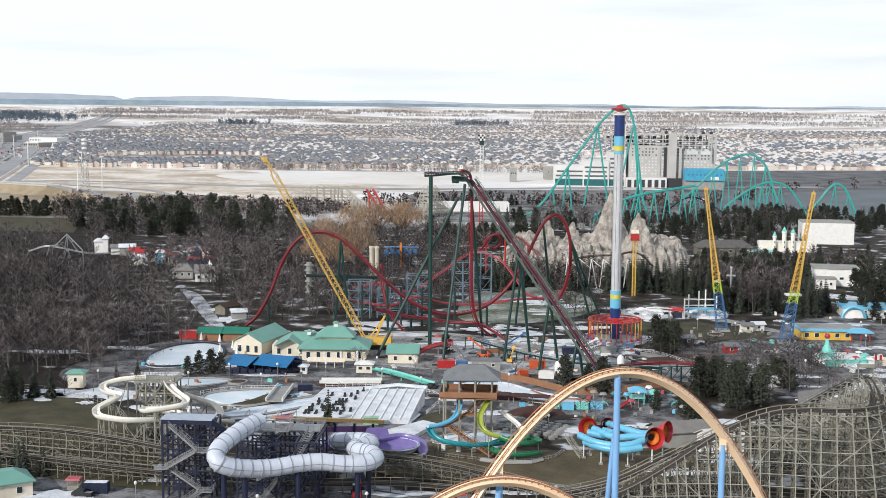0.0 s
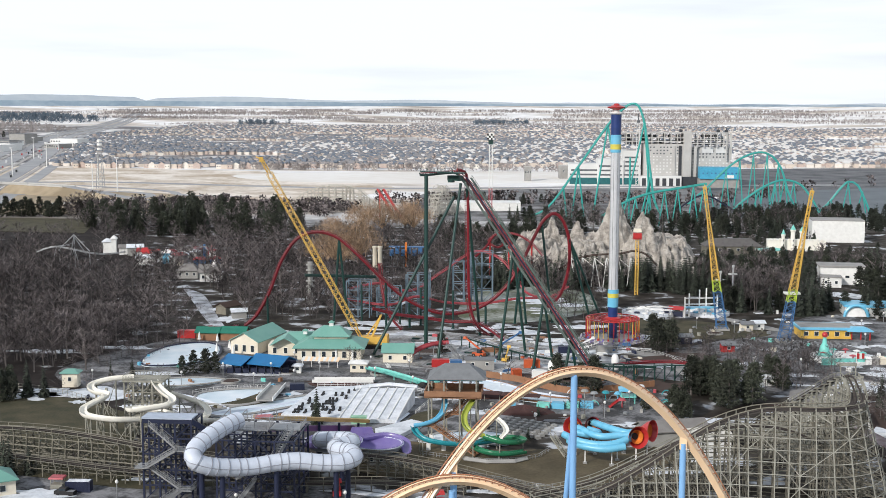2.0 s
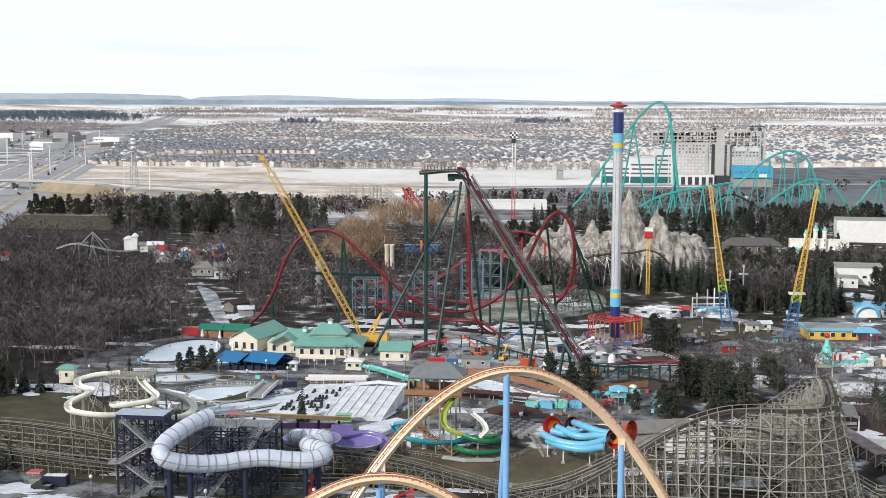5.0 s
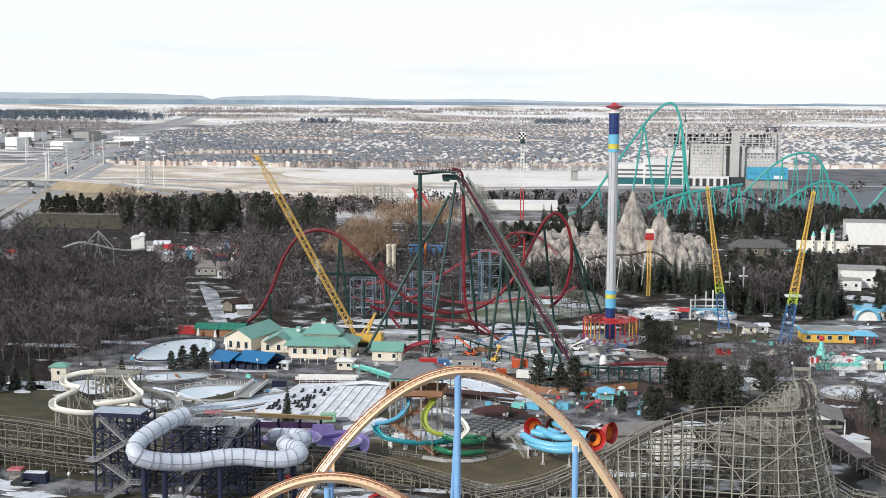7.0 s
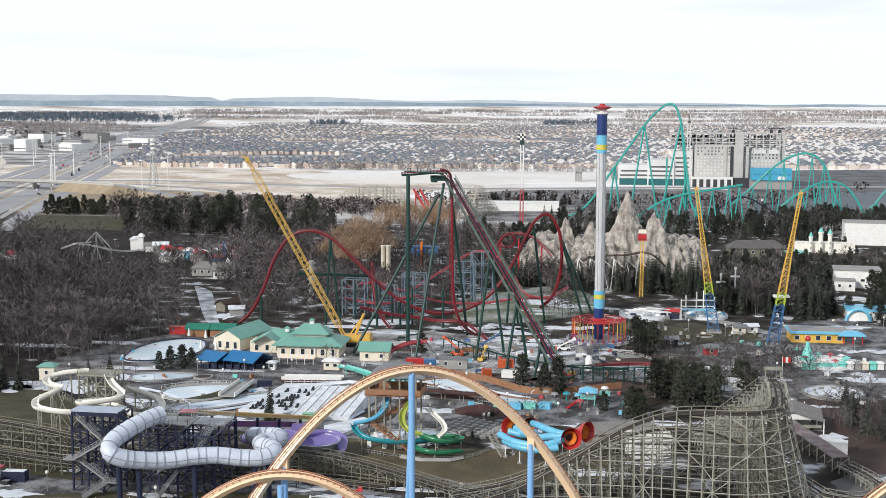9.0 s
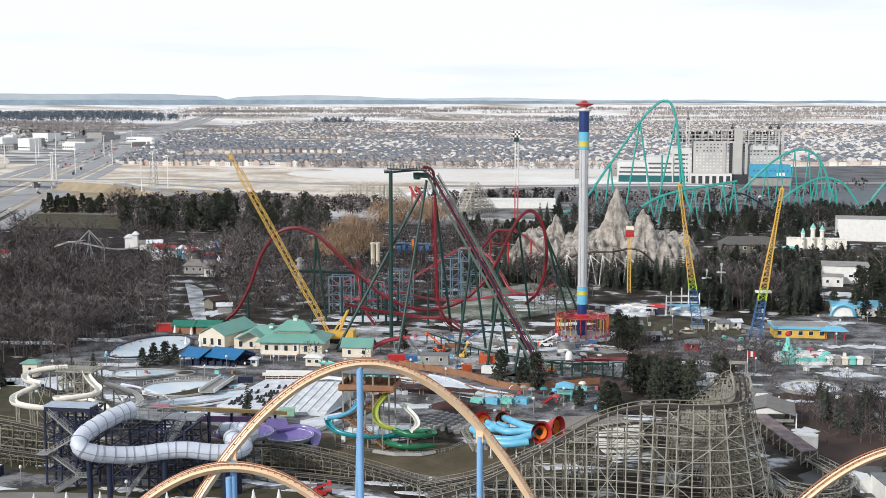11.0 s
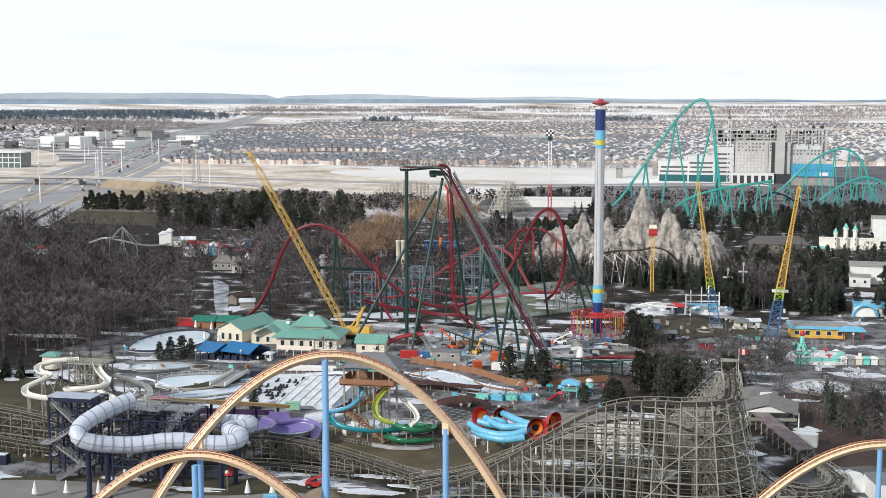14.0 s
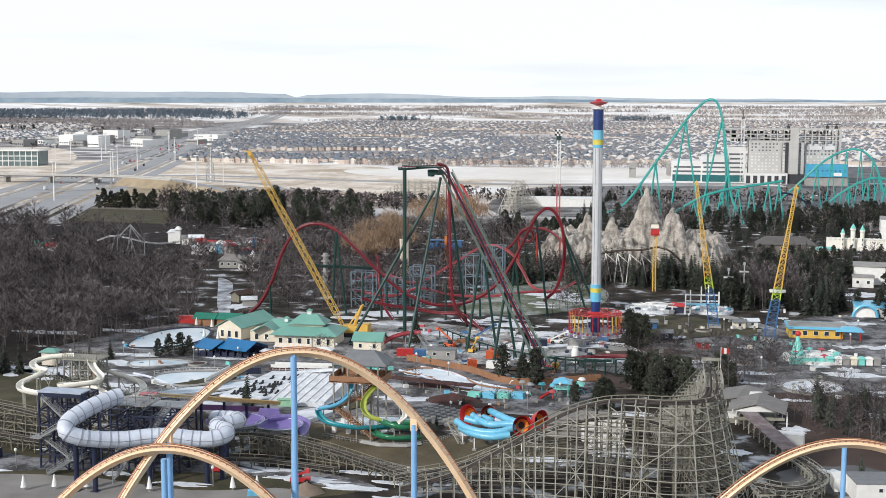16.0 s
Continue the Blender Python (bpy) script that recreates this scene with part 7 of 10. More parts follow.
grove(BARE, [(-110, 690), (-70, 690), (-60, 760), (-120, 790)], 26, 28, 6, 0.8, "bare trees behind the meadow")
grove(PINES, [(-100, 800), (-40, 780), (-40, 850), (-110, 870)], 30, 29, 6, 1.0, "pines behind the mountain")
grove([PINES[0], FIRS[0]], [(-205, 352), (-190, 352), (-188, 362), (-206, 366)], 9, 30, 3.2, 0.85, "firs on the snowy bank")
grove(FIRS, [(-172, 290), (-158, 286), (-160, 278), (-174, 282)], 5, 31, 4, 0.7, "firs by the service road")
for x, y, sz, k in ((-97, 337, 0.85, FIRS[0]), (-28, 388, 0.98, PINES[0]), (-16, 383, 1.02, PINES[1]), (-20.5, 384, 0.8, PINES[0]), (-155, 397, 0.55, PINES[1]), (-151.5, 398.5, 0.68, PINES[0]), (-147.5, 399.5, 0.72, PINES[1]), (-144.5, 400.5, 0.62, PINES[0]), (-36, 326, 0.3, FIRS[1]), (-70, 440, 0.75, PINES[0]), (-170, 390, 0.55, FIRS[2]), (-176, 386, 0.5, FIRS[0]),
                   (-33.5, 352, 0.3, FIRS[2]), (75, 297, 0.6, FIRS[1])):
    plant(k, x, y, sz, x)
for x, y, sz in ((-98, 418, .45), (-101, 419, .5), (-79, 414, .4), (-165, 372, .5), (-178, 370, .45), (-172, 376, .4), (-160, 388, .4), (-186, 366, .45), (-130, 290, .5), (-150, 292, .45), (-20, 352, .4), (-24, 356, .42), (-14, 356, .45), (-55, 378, .5), (-44, 400, .5)):
    plant(BARE[int(abs(x)) % 4], x, y, sz, y)
grove(BUSHY, [(-200, 395), (-176, 398), (-170, 440), (-180, 450), (-206, 410)], 34, 33, 3.0, 0.7, "shrubs at the wood's edge")
fence = thing("fence", (-45, 287, 0), "long grey wire fence along the foot of the lawn", "fence")
fl_ = spline([(-74, 300, 0), (-64.8, 297.5, 0), (-50, 289.6, 0), (-38.3, 284.2, 0), (-26.5, 278.4, 0), (-14, 273.5, 0)], 2.6)
for p_, q_ in zip(fl_, fl_[1:]):
    part("post", Shape().beam(p_, p_ + Vector((0, 0, 2.0)), .12), GREY, fence)
    for zz in (.25, .7, 1.15, 1.55, 1.95):
        part("wire", Shape().beam(p_ + Vector((0, 0, zz)), q_ + Vector((0, 0, zz)), .05 if zz < 1.9 else .09), GREY, fence)
# the two great willows
def willow_shapes(seed, h):
    rnd = random.Random(seed)
    tr, cr = Shape(), Shape()
    tr.tube([(0, 0, -.4), (.3, 0, h * .3), (0, .2, h * .62)], [0.9, 0.7, 0.3], 7)
    for i in range(46):
        a = i * 2.4
        k = rnd.uniform(.25, 1.0)
        r = h * .48 * math.sqrt(rnd.uniform(.02, 1))
        top = Vector((math.cos(a) * r, math.sin(a) * r, h * (1.0 - 0.42 * (r / (h * .5)) ** 2) * rnd.uniform(.84, 1.02)))
        cr.tube([(0, 0.1, h * .35), top * .55 + Vector((0, 0, h * .26)), top], [0.22, 0.14, 0.06], 4, caps=False)
        for j in range(56):
            q = top + Vector((rnd.gauss(0, 1), rnd.gauss(0, 1), rnd.gauss(0, .8))) * h * .075
            ln = h * rnd.uniform(.05, .15)
            sd_ = Vector((rnd.uniform(-1, 1), rnd.uniform(-1, 1), 0)).normalized() * .12
            e = q + Vector((rnd.uniform(-.7, .7) * ln, rnd.uniform(-.7, .7) * ln, -ln * rnd.uniform(-.3, 1)))
            cr.add([q - sd_, q + sd_, e + sd_ * .5, e - sd_ * .5], [(0, 1, 2, 3)])
    return tr, cr


WIL = [tree_kind("willow_tree", willow_shapes(200 + i, 27), BARK, WILLOW, "large willow with hanging orange-brown twigs", "tree") for i in range(2)]
for x, y, sz, k in ((-147, 640, 0.98, 0), (-134, 648, 1.05, 1), (-141, 632, 0.8, 0), (-142, 800, 1.0, 1), (-122, 810, 0.98, 0), (-158, 815, 0.9, 0), (-172, 780, 0.7, 1), (-130, 830, .9, 1)):
    plant(WIL[k], x, y, sz, x)

# ---------------------------------------------------------------- building site under the dive coaster
def box_container(x, y, rz, mt, label, s=(6.1, 2.5, 2.6)):
    t = thing("shipping_container", (x, y, 0), label, "container")
    part("body", Shape().box((x, y, 0.1), s, rz), mt, t)
    ca, sa = math.cos(radians(rz)), math.sin(radians(rz))
    n = int(s[0] / .5)
    for k in range(n + 1):
        u = -s[0] / 2 + s[0] * k / n
        part("rib", Shape().box((x + u * ca + (s[1] / 2) * sa, y + u * sa - (s[1] / 2) * ca, .15), (.16, .12, s[2] - .1), rz), mt, t)
    return t


SITE_OR = mat("site_orange", (0.62, 0.12, 0.04), 0.55)
box_container(-36.5, 420, 8, SITE_OR, "orange steel skip on the building site", (5.4, 2.6, 2.8))
box_container(-41.5, 405, 20, SITE_OR, "orange steel box beside the fence", (3.0, 2.6, 2.6))
box_container(-68.5, 418, 6, BRIGHTRED, "red shipping container on the building site")
box_container(-63, 417.5, 6, BLUE, "blue shipping container on the building site", (4, 2.5, 2.6))
box_container(-33.5, 404, -8, WHITE, "white site trailer beside the fence", (5.0, 2.4, 2.5))
box_container(-24, 446, 10, NAVY, "dark steel container on the building site")
box_container(-10, 448, -6, CONC, "grey site cabin on the mud", (6, 2.6, 2.6))
box_container(-52, 446, 12, BROWNWOOD, "stack of brown timber formwork", (7, 3, 1.4))
box_container(-13, 409, 15, YELLOW, "yellow site box beside the fence", (2.4, 2, 1.8))


def loader(x, y, rz, mt, label, boom=6.0):
    t = thing("loader", (x, y, 0), label, "loader")
    ca, sa = math.cos(radians(rz)), math.sin(radians(rz))

    def w(u, v, z):
        return (x + u * ca - v * sa, y + u * sa + v * ca, z)
    part("chassis", Shape().box((x, y, .6), (4.8, 2.0, 1.0), rz), mt, t)
    part("cab", Shape().box(w(-.4, .3, 1.6), (1.6, 1.4, 1.5), rz, .9), GLASS, t)
    part("boom", Shape().beam(w(-2, -.4, 1.9), w(boom * .75, -.4, 1.9 + boom * .55), .45, .5), mt, t)
    part("bucket", Shape().box(w(boom * .78, -.4, 1.6 + boom * .55), (1.2, 1.6, .9), rz, .7), mt, t)
    for u in (-1.6, 1.6):
        for v in (-1.0, 1.0):
            wh = part("wheel", Shape().beam(w(u, v - .25, .65), w(u, v + .25, .65), 1.3, 1.3, 12), BLACK, t)
            part("hub", Shape().beam(w(u, v - .28, .65), w(u, v + .28, .65), .5, .5, 8), GREY, wh)
    return t


loader(-48, 447, 20, BLUE, "blue telehandler with raised boom", 9)
loader(-46, 429, 80, YELLOW, "yellow excavator on the building site", 5)
loader(-56, 436, 150, SITE_OR, "orange boom lift on the building site", 8)
loader(-18, 452, 10, WHITE, "white telehandler on the building site", 5)
loader(-3, 424, 170, NAVY, "dark site truck beside the fence", 2.5)
rs = random.Random(9)
for i in range(46):
    x, y = rs.uniform(-78, 4), rs.uniform(412, 474)
    mt = rs.choice((GREY, BROWNWOOD, SITE_OR, WHITE, BLUE, CONC, PINK, NAVY))
    solo("building_material", Shape().box((x, y, 0.06), (rs.uniform(.8, 3.6), rs.uniform(.6, 1.6), rs.uniform(.4, 1.6)), rs.uniform(0, 180), rs.uniform(.8, 1)), mt, "stacked building material on the muddy site", "building material", "building materials")
for x, y in ((-29.5, 408), (-7.5, 420)):
    t = thing("tank", (x, y, 0), "white upright storage tank", "tank")
    part("shell", Shape().lathe((x, y, 0), [(1.3, 0), (1.3, 4.0), (0.9, 5.0), (0.2, 5.4)], 16), WHITE, t, smooth=True)
# board fence in front of the site
bf_ = thing("board_fence", (-40, 400, 0), "long brown board fence along the frozen channel", "fence")
fp = spline([(-66, 410, 0), (-52, 403, 0), (-40, 396, 0), (-30, 386, 0), (-22, 382, 0), (-10, 386, 0), (4, 394, 0)], 2.0)
for p, q in zip(fp, fp[1:]):
    part("fence_panel", Shape().beam((p.x, p.y, 1.1), (q.x, q.y, 1.1), 0.14, 2.2).beam((p.x, p.y, 0), (p.x, p.y, 2.4), 0.2), BROWNWOOD, bf_)
# coral slide
cor = thing("water_slide", (-75, 430, 0), "coral red half-tube slide on posts", "water slide")
csp = spline([(-83, 424, 0.8), (-81.2, 427, 1.2), (-78.7, 430, 3.2), (-74.8, 432, 4.8), (-70.9, 434, 5.4), (-67, 434.4, 5.8)], .8)
part("slide_trough", Shape().chute(csp, 1.0, .14, 8, 150, 390), PINK, cor, smooth=True)
for i in (5, 11, 17):
    part("slide_post", Shape().beam((csp[i].x, csp[i].y, 0), (csp[i].x, csp[i].y, csp[i].z - .9), .3), GREY, cor)
stair(cor, (-62, 428, .2), (-67, 433, 5.0), 1.6, GREY, GREY)
# curving service road with a rail
sr = spline([(-24, 470, 0), (-10, 458, 0), (4, 446, 0), (16, 432, 0), (24, 420, 0)], 3)
solo("road", strip([(p.x, p.y) for p in sr], 4.2, 0.14), ASPH, "grey asphalt service road curving past the swing tower", kind="structure")
gr = thing("guard_rail", (4, 448, 0), "pale metal railing along the service road", "railing")
for p, q in zip(sr, sr[1:]):
    part("rail_panel", Shape().beam((p.x + 3, p.y + 3, 1.0), (q.x + 3, q.y + 3, 1.0), .14).beam((p.x + 3, p.y + 3, .5), (q.x + 3, q.y + 3, .5), .12).beam((p.x + 3, p.y + 3, 0), (p.x + 3, p.y + 3, 1.1), .16), GREY, gr)

# chain-link fence along the lawn
cf = thing("wire_fence", (-50, 290, 0), "grey wire fence along the foot of the lawn", "fence")
fp = spline([(-84, 306, 0), (-70, 298, 0), (-54, 288, 0), (-38, 283, 0), (-24, 280.5, 0), (-12, 283, 0)], 2.4)
for p, q in zip(fp, fp[1:]):
    s = Shape().beam((p.x, p.y, 0), (p.x, p.y, 2.0), .1)
    for zz in (.15, .6, 1.05, 1.5, 1.95):
        s.beam((p.x, p.y, zz), (q.x, q.y, zz), .045)
    part("fence_panel", s, GREY, cf)
part("sign", Shape().box((-33, 282.2, .7), (.9, .08, 1.1)), WHITE, cf)
cf2 = thing("wire_fence", (-170, 350, 0), "grey wire fence round the slide lawn", "fence")
fp = spline([(-206, 372, 0), (-186, 366, 0), (-166, 350, 0), (-156, 336, 0), (-152, 322, 0)], 2.4)
for p, q in zip(fp, fp[1:]):
    s = Shape().beam((p.x, p.y, 0), (p.x, p.y, 2.0), .12)
    for zz in (.2, 1.0, 1.9):
        s.beam((p.x, p.y, zz), (q.x, q.y, zz), .07)
    part("fence_panel", s, GREYWOOD, cf2)

# ---------------------------------------------------------------- bottom edge: plaza, parasols, trailers
par = thing("parasol", (-118.5, 249.5, 0), "folded white parasol on a pole", "parasol", "folded parasols")
part("pole", Shape().beam((-118.5, 249.5, 0), (-118.5, 249.5, 3.9), .1), GREY, par)
part("canopy", Shape().lathe((-118.5, 249.5, 0.9), [(.75, 0), (.62, .5), (.42, 1.5), (.2, 2.6), (.06, 3.0)], 10), WHITE, par)
part("base", Shape().lathe((-118.5, 249.5, 0), [(.45, 0), (.45, .15), (.1, .2)], 12), CONC, par)
for x, y in ((-111.7, 251.7), (-104.3, 253.2), (-89, 255), (-70.2, 260), (-64.5, 261.1), (-158, 452), (-166, 455), (-153, 433), (-150, 440), (-148.5, 437), (-146, 430)):
    copy_thing(par, pose(x, y, 0))
house_like("building", (-163, 268, 0), (12, 9, 3.6), 35, CREAM, TEALROOF, 2.4, "cream building with a green hip roof", "building", "hip", wins=(2, 1.2, 1.4, 1.8))
kiosk = thing("kiosk", (-147.8, 273.6, 0), "small open kiosk with a red roof by the service path", "kiosk")
part("counter", Shape().box((-147.8, 273.6, 0), (2.8, 2.2, 1.1), 3), GREYWOOD, kiosk)
part("roof", Shape().box((-147.8, 273.6, 2.5), (3.6, 3.0, 0.35), 3, .92), PINK, kiosk, "faded red roof")
for dx in (-1.3, 1.3):
    for dy in (-1, 1):
        part("post", Shape().beam((-147.8 + dx, 273.6 + dy, 0), (-147.8 + dx, 273.6 + dy, 2.6), .15), GREYWOOD, kiosk)
box_container(-141.6, 271.4, 3, NAVY, "dark blue box trailer by the service path", (5.8, 2.5, 2.6))
solo("snow_cover", Shape().box((-141.6, 271.4, 2.62), (5.5, 2.3, .12), 3, .95), SNOW, "thin snow on the trailer's roof", "snow")
truck_ = thing("pickup_truck", (-143.8, 268.4, 0), "dark pickup truck parked by the trailer", "car")
part("body", Shape().box((-143.8, 268.4, .4), (5.0, 1.9, .75), -6, .96), BLACK, truck_)
part("cab", Shape().box((-144.2, 268.45, 1.15), (2.2, 1.7, .75), -6, .78), BLACK, truck_)
part("windscreen", Shape().box((-144.2, 267.6, 1.25), (1.7, .1, .5), -6, .8), GLASS, truck_)
part("bed_floor", Shape().box((-142.3, 268.2, 1.12), (1.7, 1.5, .06), -6), GREY, truck_)
for dx in (-1.55, 1.55):
    for dy in (-.9, .9):
        part("wheel", Shape().beam((-143.8 + dx, 268.4 - dx * .1 + dy - .12, .38), (-143.8 + dx, 268.4 - dx * .1 + dy + .12, .38), .72, .72, 12), BLACK, truck_)
house_like("sign_board", (-130.4, 282.1, 0), (1.0, .3, 3.2), 0, WHITE, WHITE, .1, "white upright sign board on the grass", "sign", "flat", wins=None, over=0)
lo_mound = Shape()
mv = [(-53 + 4.6 * r * math.cos(a) * (1 + .12 * math.sin(3 * a)), 262.5 + 3.4 * r * math.sin(a), 2.6 * (1 - r) ** .8 + (0 if r < 1 else -.2)) for r in (0.02, .25, .5, .75, 1.0) for a in np.linspace(0, 2 * math.pi, 19)[:-1]]
lo_mound.add(mv, [(i * 18 + k, i * 18 + (k + 1) % 18, (i + 1) * 18 + (k + 1) % 18, (i + 1) * 18 + k) for i in range(4) for k in range(18)])
solo("dirt_pile", lo_mound, mat("pale_earth", (0.22, 0.17, 0.13), .95), "heap of pale brown earth on the plaza", "dirt pile", smooth=True)
loader(-56.5, 269, 15, BRIGHTRED, "small red loader beside the earth heap", 2.2)
loader(-80, 274, 100, BRIGHTRED, "small red utility vehicle under the coaster", 2.0)
box_container(-64, 258, 20, LTBLUE, "light blue covered bin", (3, 1.8, 1.2))

# ---------------------------------------------------------------- the coaster station and its surroundings
sheet("ground_cover", ring_of([(58, 388), (104, 386), (116, 350), (106, 318), (84, 300), (62, 318), (62, 350)]), 0.055, DIRT, "bare brown earth under shrubs")
stn = thing("coaster_station", (52, 358, 0), "open timber coaster station with weathered shingle roof", "station")
part("roof", Shape().gable((52.8, 352.0, 4.3), (13, 14.6, 0), 2.3, 84, 0.7), SHINGLE, stn)
part("rear_roof", Shape().gable((48.5, 366, 3.6), (16, 12, 0), 1.6, 78, 0.6), SHINGLE, stn)
part("roof_vent", Shape().box((52.5, 361, 5.0), (4.0, 2.4, 1.4), 10, .8), WHITE, stn)
for y in (347, 354, 361, 368):
    for x in (45, 59.0):
        part("post", Shape().box((x + (y - 360) * -.12, y, 0), (.35, .35, 4.2)), WHITE, stn)
part("platform", Shape().box((51, 360, 0), (15, 24, 1.1), -8), GREYWOOD, stn)
part("gable_wall", Shape().add([(46.0, 345.3, 4.3), (60.8, 346.6, 4.3), (53.4, 345.9, 6.5), (46.0, 345.6, 4.3), (60.8, 346.9, 4.3), (53.4, 346.2, 6.5)], [(0, 1, 2), (5, 4, 3), (0, 3, 4, 1), (1, 4, 5, 2), (2, 5, 3, 0)]), WHITE, stn, "white boarded gable")
part("railing", Shape().beam((46, 345.6, 2.2), (60, 347.2, 2.2), .15, .9), GREYWOOD, stn)
ramp = thing("covered_ramp", (56, 325, 0), "covered coaster ramp with rusty brown roof", "ramp")
ra, rb = Vector((49.5, 347, 4.2)), Vector((59.5, 312, 3.6))
part("roof", Shape().beam(ra, rb, 4.6, .25), mat("rusty_roof", (0.125, 0.085, 0.085), .85, col2=(0.30, 0.27, 0.28), scale=.35, fine=2.5, amount=.8), ramp)
for k in range(9):
    p = ra.lerp(rb, k / 8)
    for sg in (-2.1, 2.1):
        part("post", Shape().beam((p.x + sg, p.y + sg * .25, 0), (p.x + sg, p.y + sg * .25, p.z), .25), GREYWOOD, ramp)
    part("brace", Shape().beam((p.x - 2.1, p.y - .5, .3), (p.x + 2.1, p.y + .5, p.z - .3), .18), GREYWOOD, ramp)
part("floor", Shape().beam(ra - Vector((0, 0, 3.1)), rb - Vector((0, 0, 2.9)), 3.8, .3), DKWOOD, ramp)
runr = thing("roller_coaster", (64, 300, 0), "dark low timber coaster curve beyond the ramp", "roller coaster")
wood_coaster(runr, spline([(60, 310, 2.4), (63.5, 300, 2.8), (65, 290, 3.4), (62, 281, 4), (56, 276, 4.6), (50, 277, 5)], 1.2), spacing=2.6, level=1.6, width=2.6)
box_container(60.5, 329, -12, WHITE, "white site trailer beside the coaster ramp", (7.0, 3.2, 3.2))
box_container(45.8, 351, 2, WHITE, "small white shed beside the station", (3.2, 2.6, 2.4))
house_like("shed", (11.5, 319, 0), (10, 8, 4.5), 20, WHITE, mat("pale_shed_roof", (0.62, 0.60, 0.55), .7, col2=(.45, .43, .39)), 2.2, "pale shed inside the timber coaster", "shed", wins=None)
house_like("shed", (3, 328, 0), (18, 8, 4.0), 18, CONC, SHINGLE, 2.2, "low grey shed behind the timber coaster", "shed", wins=None)
house_like("building", (77, 288, 0), (11, 9, 4.5), 10, WHITE, GREYROOF, .3, "white service building with a round vent", "building", "flat", wins=(1, .8, .8, 3.0), over=.2)
box_container(69.5, 293, 6, WHITE, "white box truck body on the yard", (3.0, 5.5, 3.2))
sheet("yard", blob(72, 300, 16, 12, 91, .3), 0.07, ASPH, "dark asphalt service yard")
pl = thing("round_plaza", (71, 397, 0), "round snow-dusted plaza with a low wall", "plaza")
part("wall", Shape().lathe((71, 397, 0), [(9.8, 0), (9.8, .9), (9.3, .9), (9.3, .5)], 40), CONC, pl)
part("snow_cover", Shape().lathe((71, 397, 0), [(9.3, 0), (9.2, .55)], 40), SNOW, pl)
for k in range(9):
    a = 2 * math.pi * k / 9
    part("bench", Shape().box((71 + 6 * math.cos(a), 397 + 6 * math.sin(a), .5), (1.8, .6, .5), math.degrees(a) + 90), GREYWOOD, pl)

# ---------------------------------------------------------------- flat rides at the meadow
def ring_ride(x, y, r, label, car, roof, n=12):
    t = thing("carnival_ride", (x, y, 0), label, "carnival ride")
    part("deck", Shape().lathe((x, y, 0), [(r, 0), (r, 1.2), (r * .96, 1.25)], 40), SNOW, t)
    part("hub", Shape().lathe((x, y, .8), [(1.6, 0), (1.4, 1.6), (.5, 2.6)], 16), roof, t)
    for k in range(n):
        a = 2 * math.pi * k / n
        c, s_ = math.cos(a), math.sin(a)
        part("arm", Shape().beam((x + c, y + s_, 2.4), (x + r * .7 * c, y + r * .7 * s_, 2.0), .3), WHITE, t)
        part("car", Shape().lathe((x + r * .74 * c, y + r * .74 * s_, .8), [(1.0, 0), (1.25, .5), (1.2, 1.1), (.9, 1.2)], 10), car[k % len(car)], t)
    for k in range(24):
        a, b = 2 * math.pi * k / 24, 2 * math.pi * (k + 1) / 24
        part("fence_panel", Shape().beam((x + r * math.cos(a), y + r * math.sin(a), 1.7), (x + r * math.cos(b), y + r * math.sin(b), 1.7), .1).beam((x + r * math.cos(a), y + r * math.sin(a), .8), (x + r * math.cos(a), y + r * math.sin(a), 1.8), .12), GREY, t)
    return t


ring_ride(13, 536, 11.5, "round white carnival ride with dark cars", (WHITE, NAVY, WHITE, GREY), WHITE, 14)
hd = thing("entrance_shelter", (25, 531, 0), "small shelter with red and white roof beside the ride", "shelter")
part("roof", Shape().gable((25, 531, 3.2), (6, 4.5, 0), 1.0, -20, .4), BRIGHTRED, hd)
for dx, dy in ((-2.6, -1.8), (2.6, -2.4), (-2.2, 2.2), (2.8, 1.6)):
    part("post", Shape().box((25 + dx, 531 + dy, 0), (.25, .25, 3.3)), WHITE, hd)
part("side_panel", Shape().box((25, 530.4, 0), (5, .2, 2.2), -20), NAVY, hd)
arch = Shape().tube(spline([(8, 527, 3.5), (14, 526, 5.0), (20, 528, 4.4), (24, 531, 3.6)], 1), .35, 6)
part("canopy_arch", arch, WHITE, hd, smooth=True)
ring_ride(39, 537, 9.5, "round light blue carnival ride under white masts", (LTBLUE, WHITE), LTBLUE, 10)
wm = thing("loading_gantry", (36, 527, 0), "white steel loading frame of the sky-flyer", "steel frame")
for x, y, h in ((28, 527, 9), (30, 529, 10.5), (34.5, 530, 12), (37.5, 531, 12.5), (42, 529, 10)):
    part("post", Shape().beam((x, y, 0), (x, y, h), .55), WHITE, wm)
for z in (6, 8.6):
    part("beam", Shape().beam((28, 527, z), (42, 529.5, z), .4), WHITE, wm)
part("platform", Shape().box((35, 528.5, 4.4), (14, 4, .35), 8), LTBLUE, wm)
for x, y, h in ((46, 550, 16.8), (53, 560, 18.2)):
    cr_ = thing("cross_mast", (x, y, 0), "white cross-shaped mast among the trees", "mast")
    part("post", Shape().beam((x, y, 0), (x, y, h), .55), WHITE, cr_)
    part("crossbar", Shape().box((x, y, h - 3.6), (4.2, .5, .7)), WHITE, cr_)
    part("head", Shape().box((x, y, h - .3), (1.0, .8, 1.2)), WHITE, cr_)
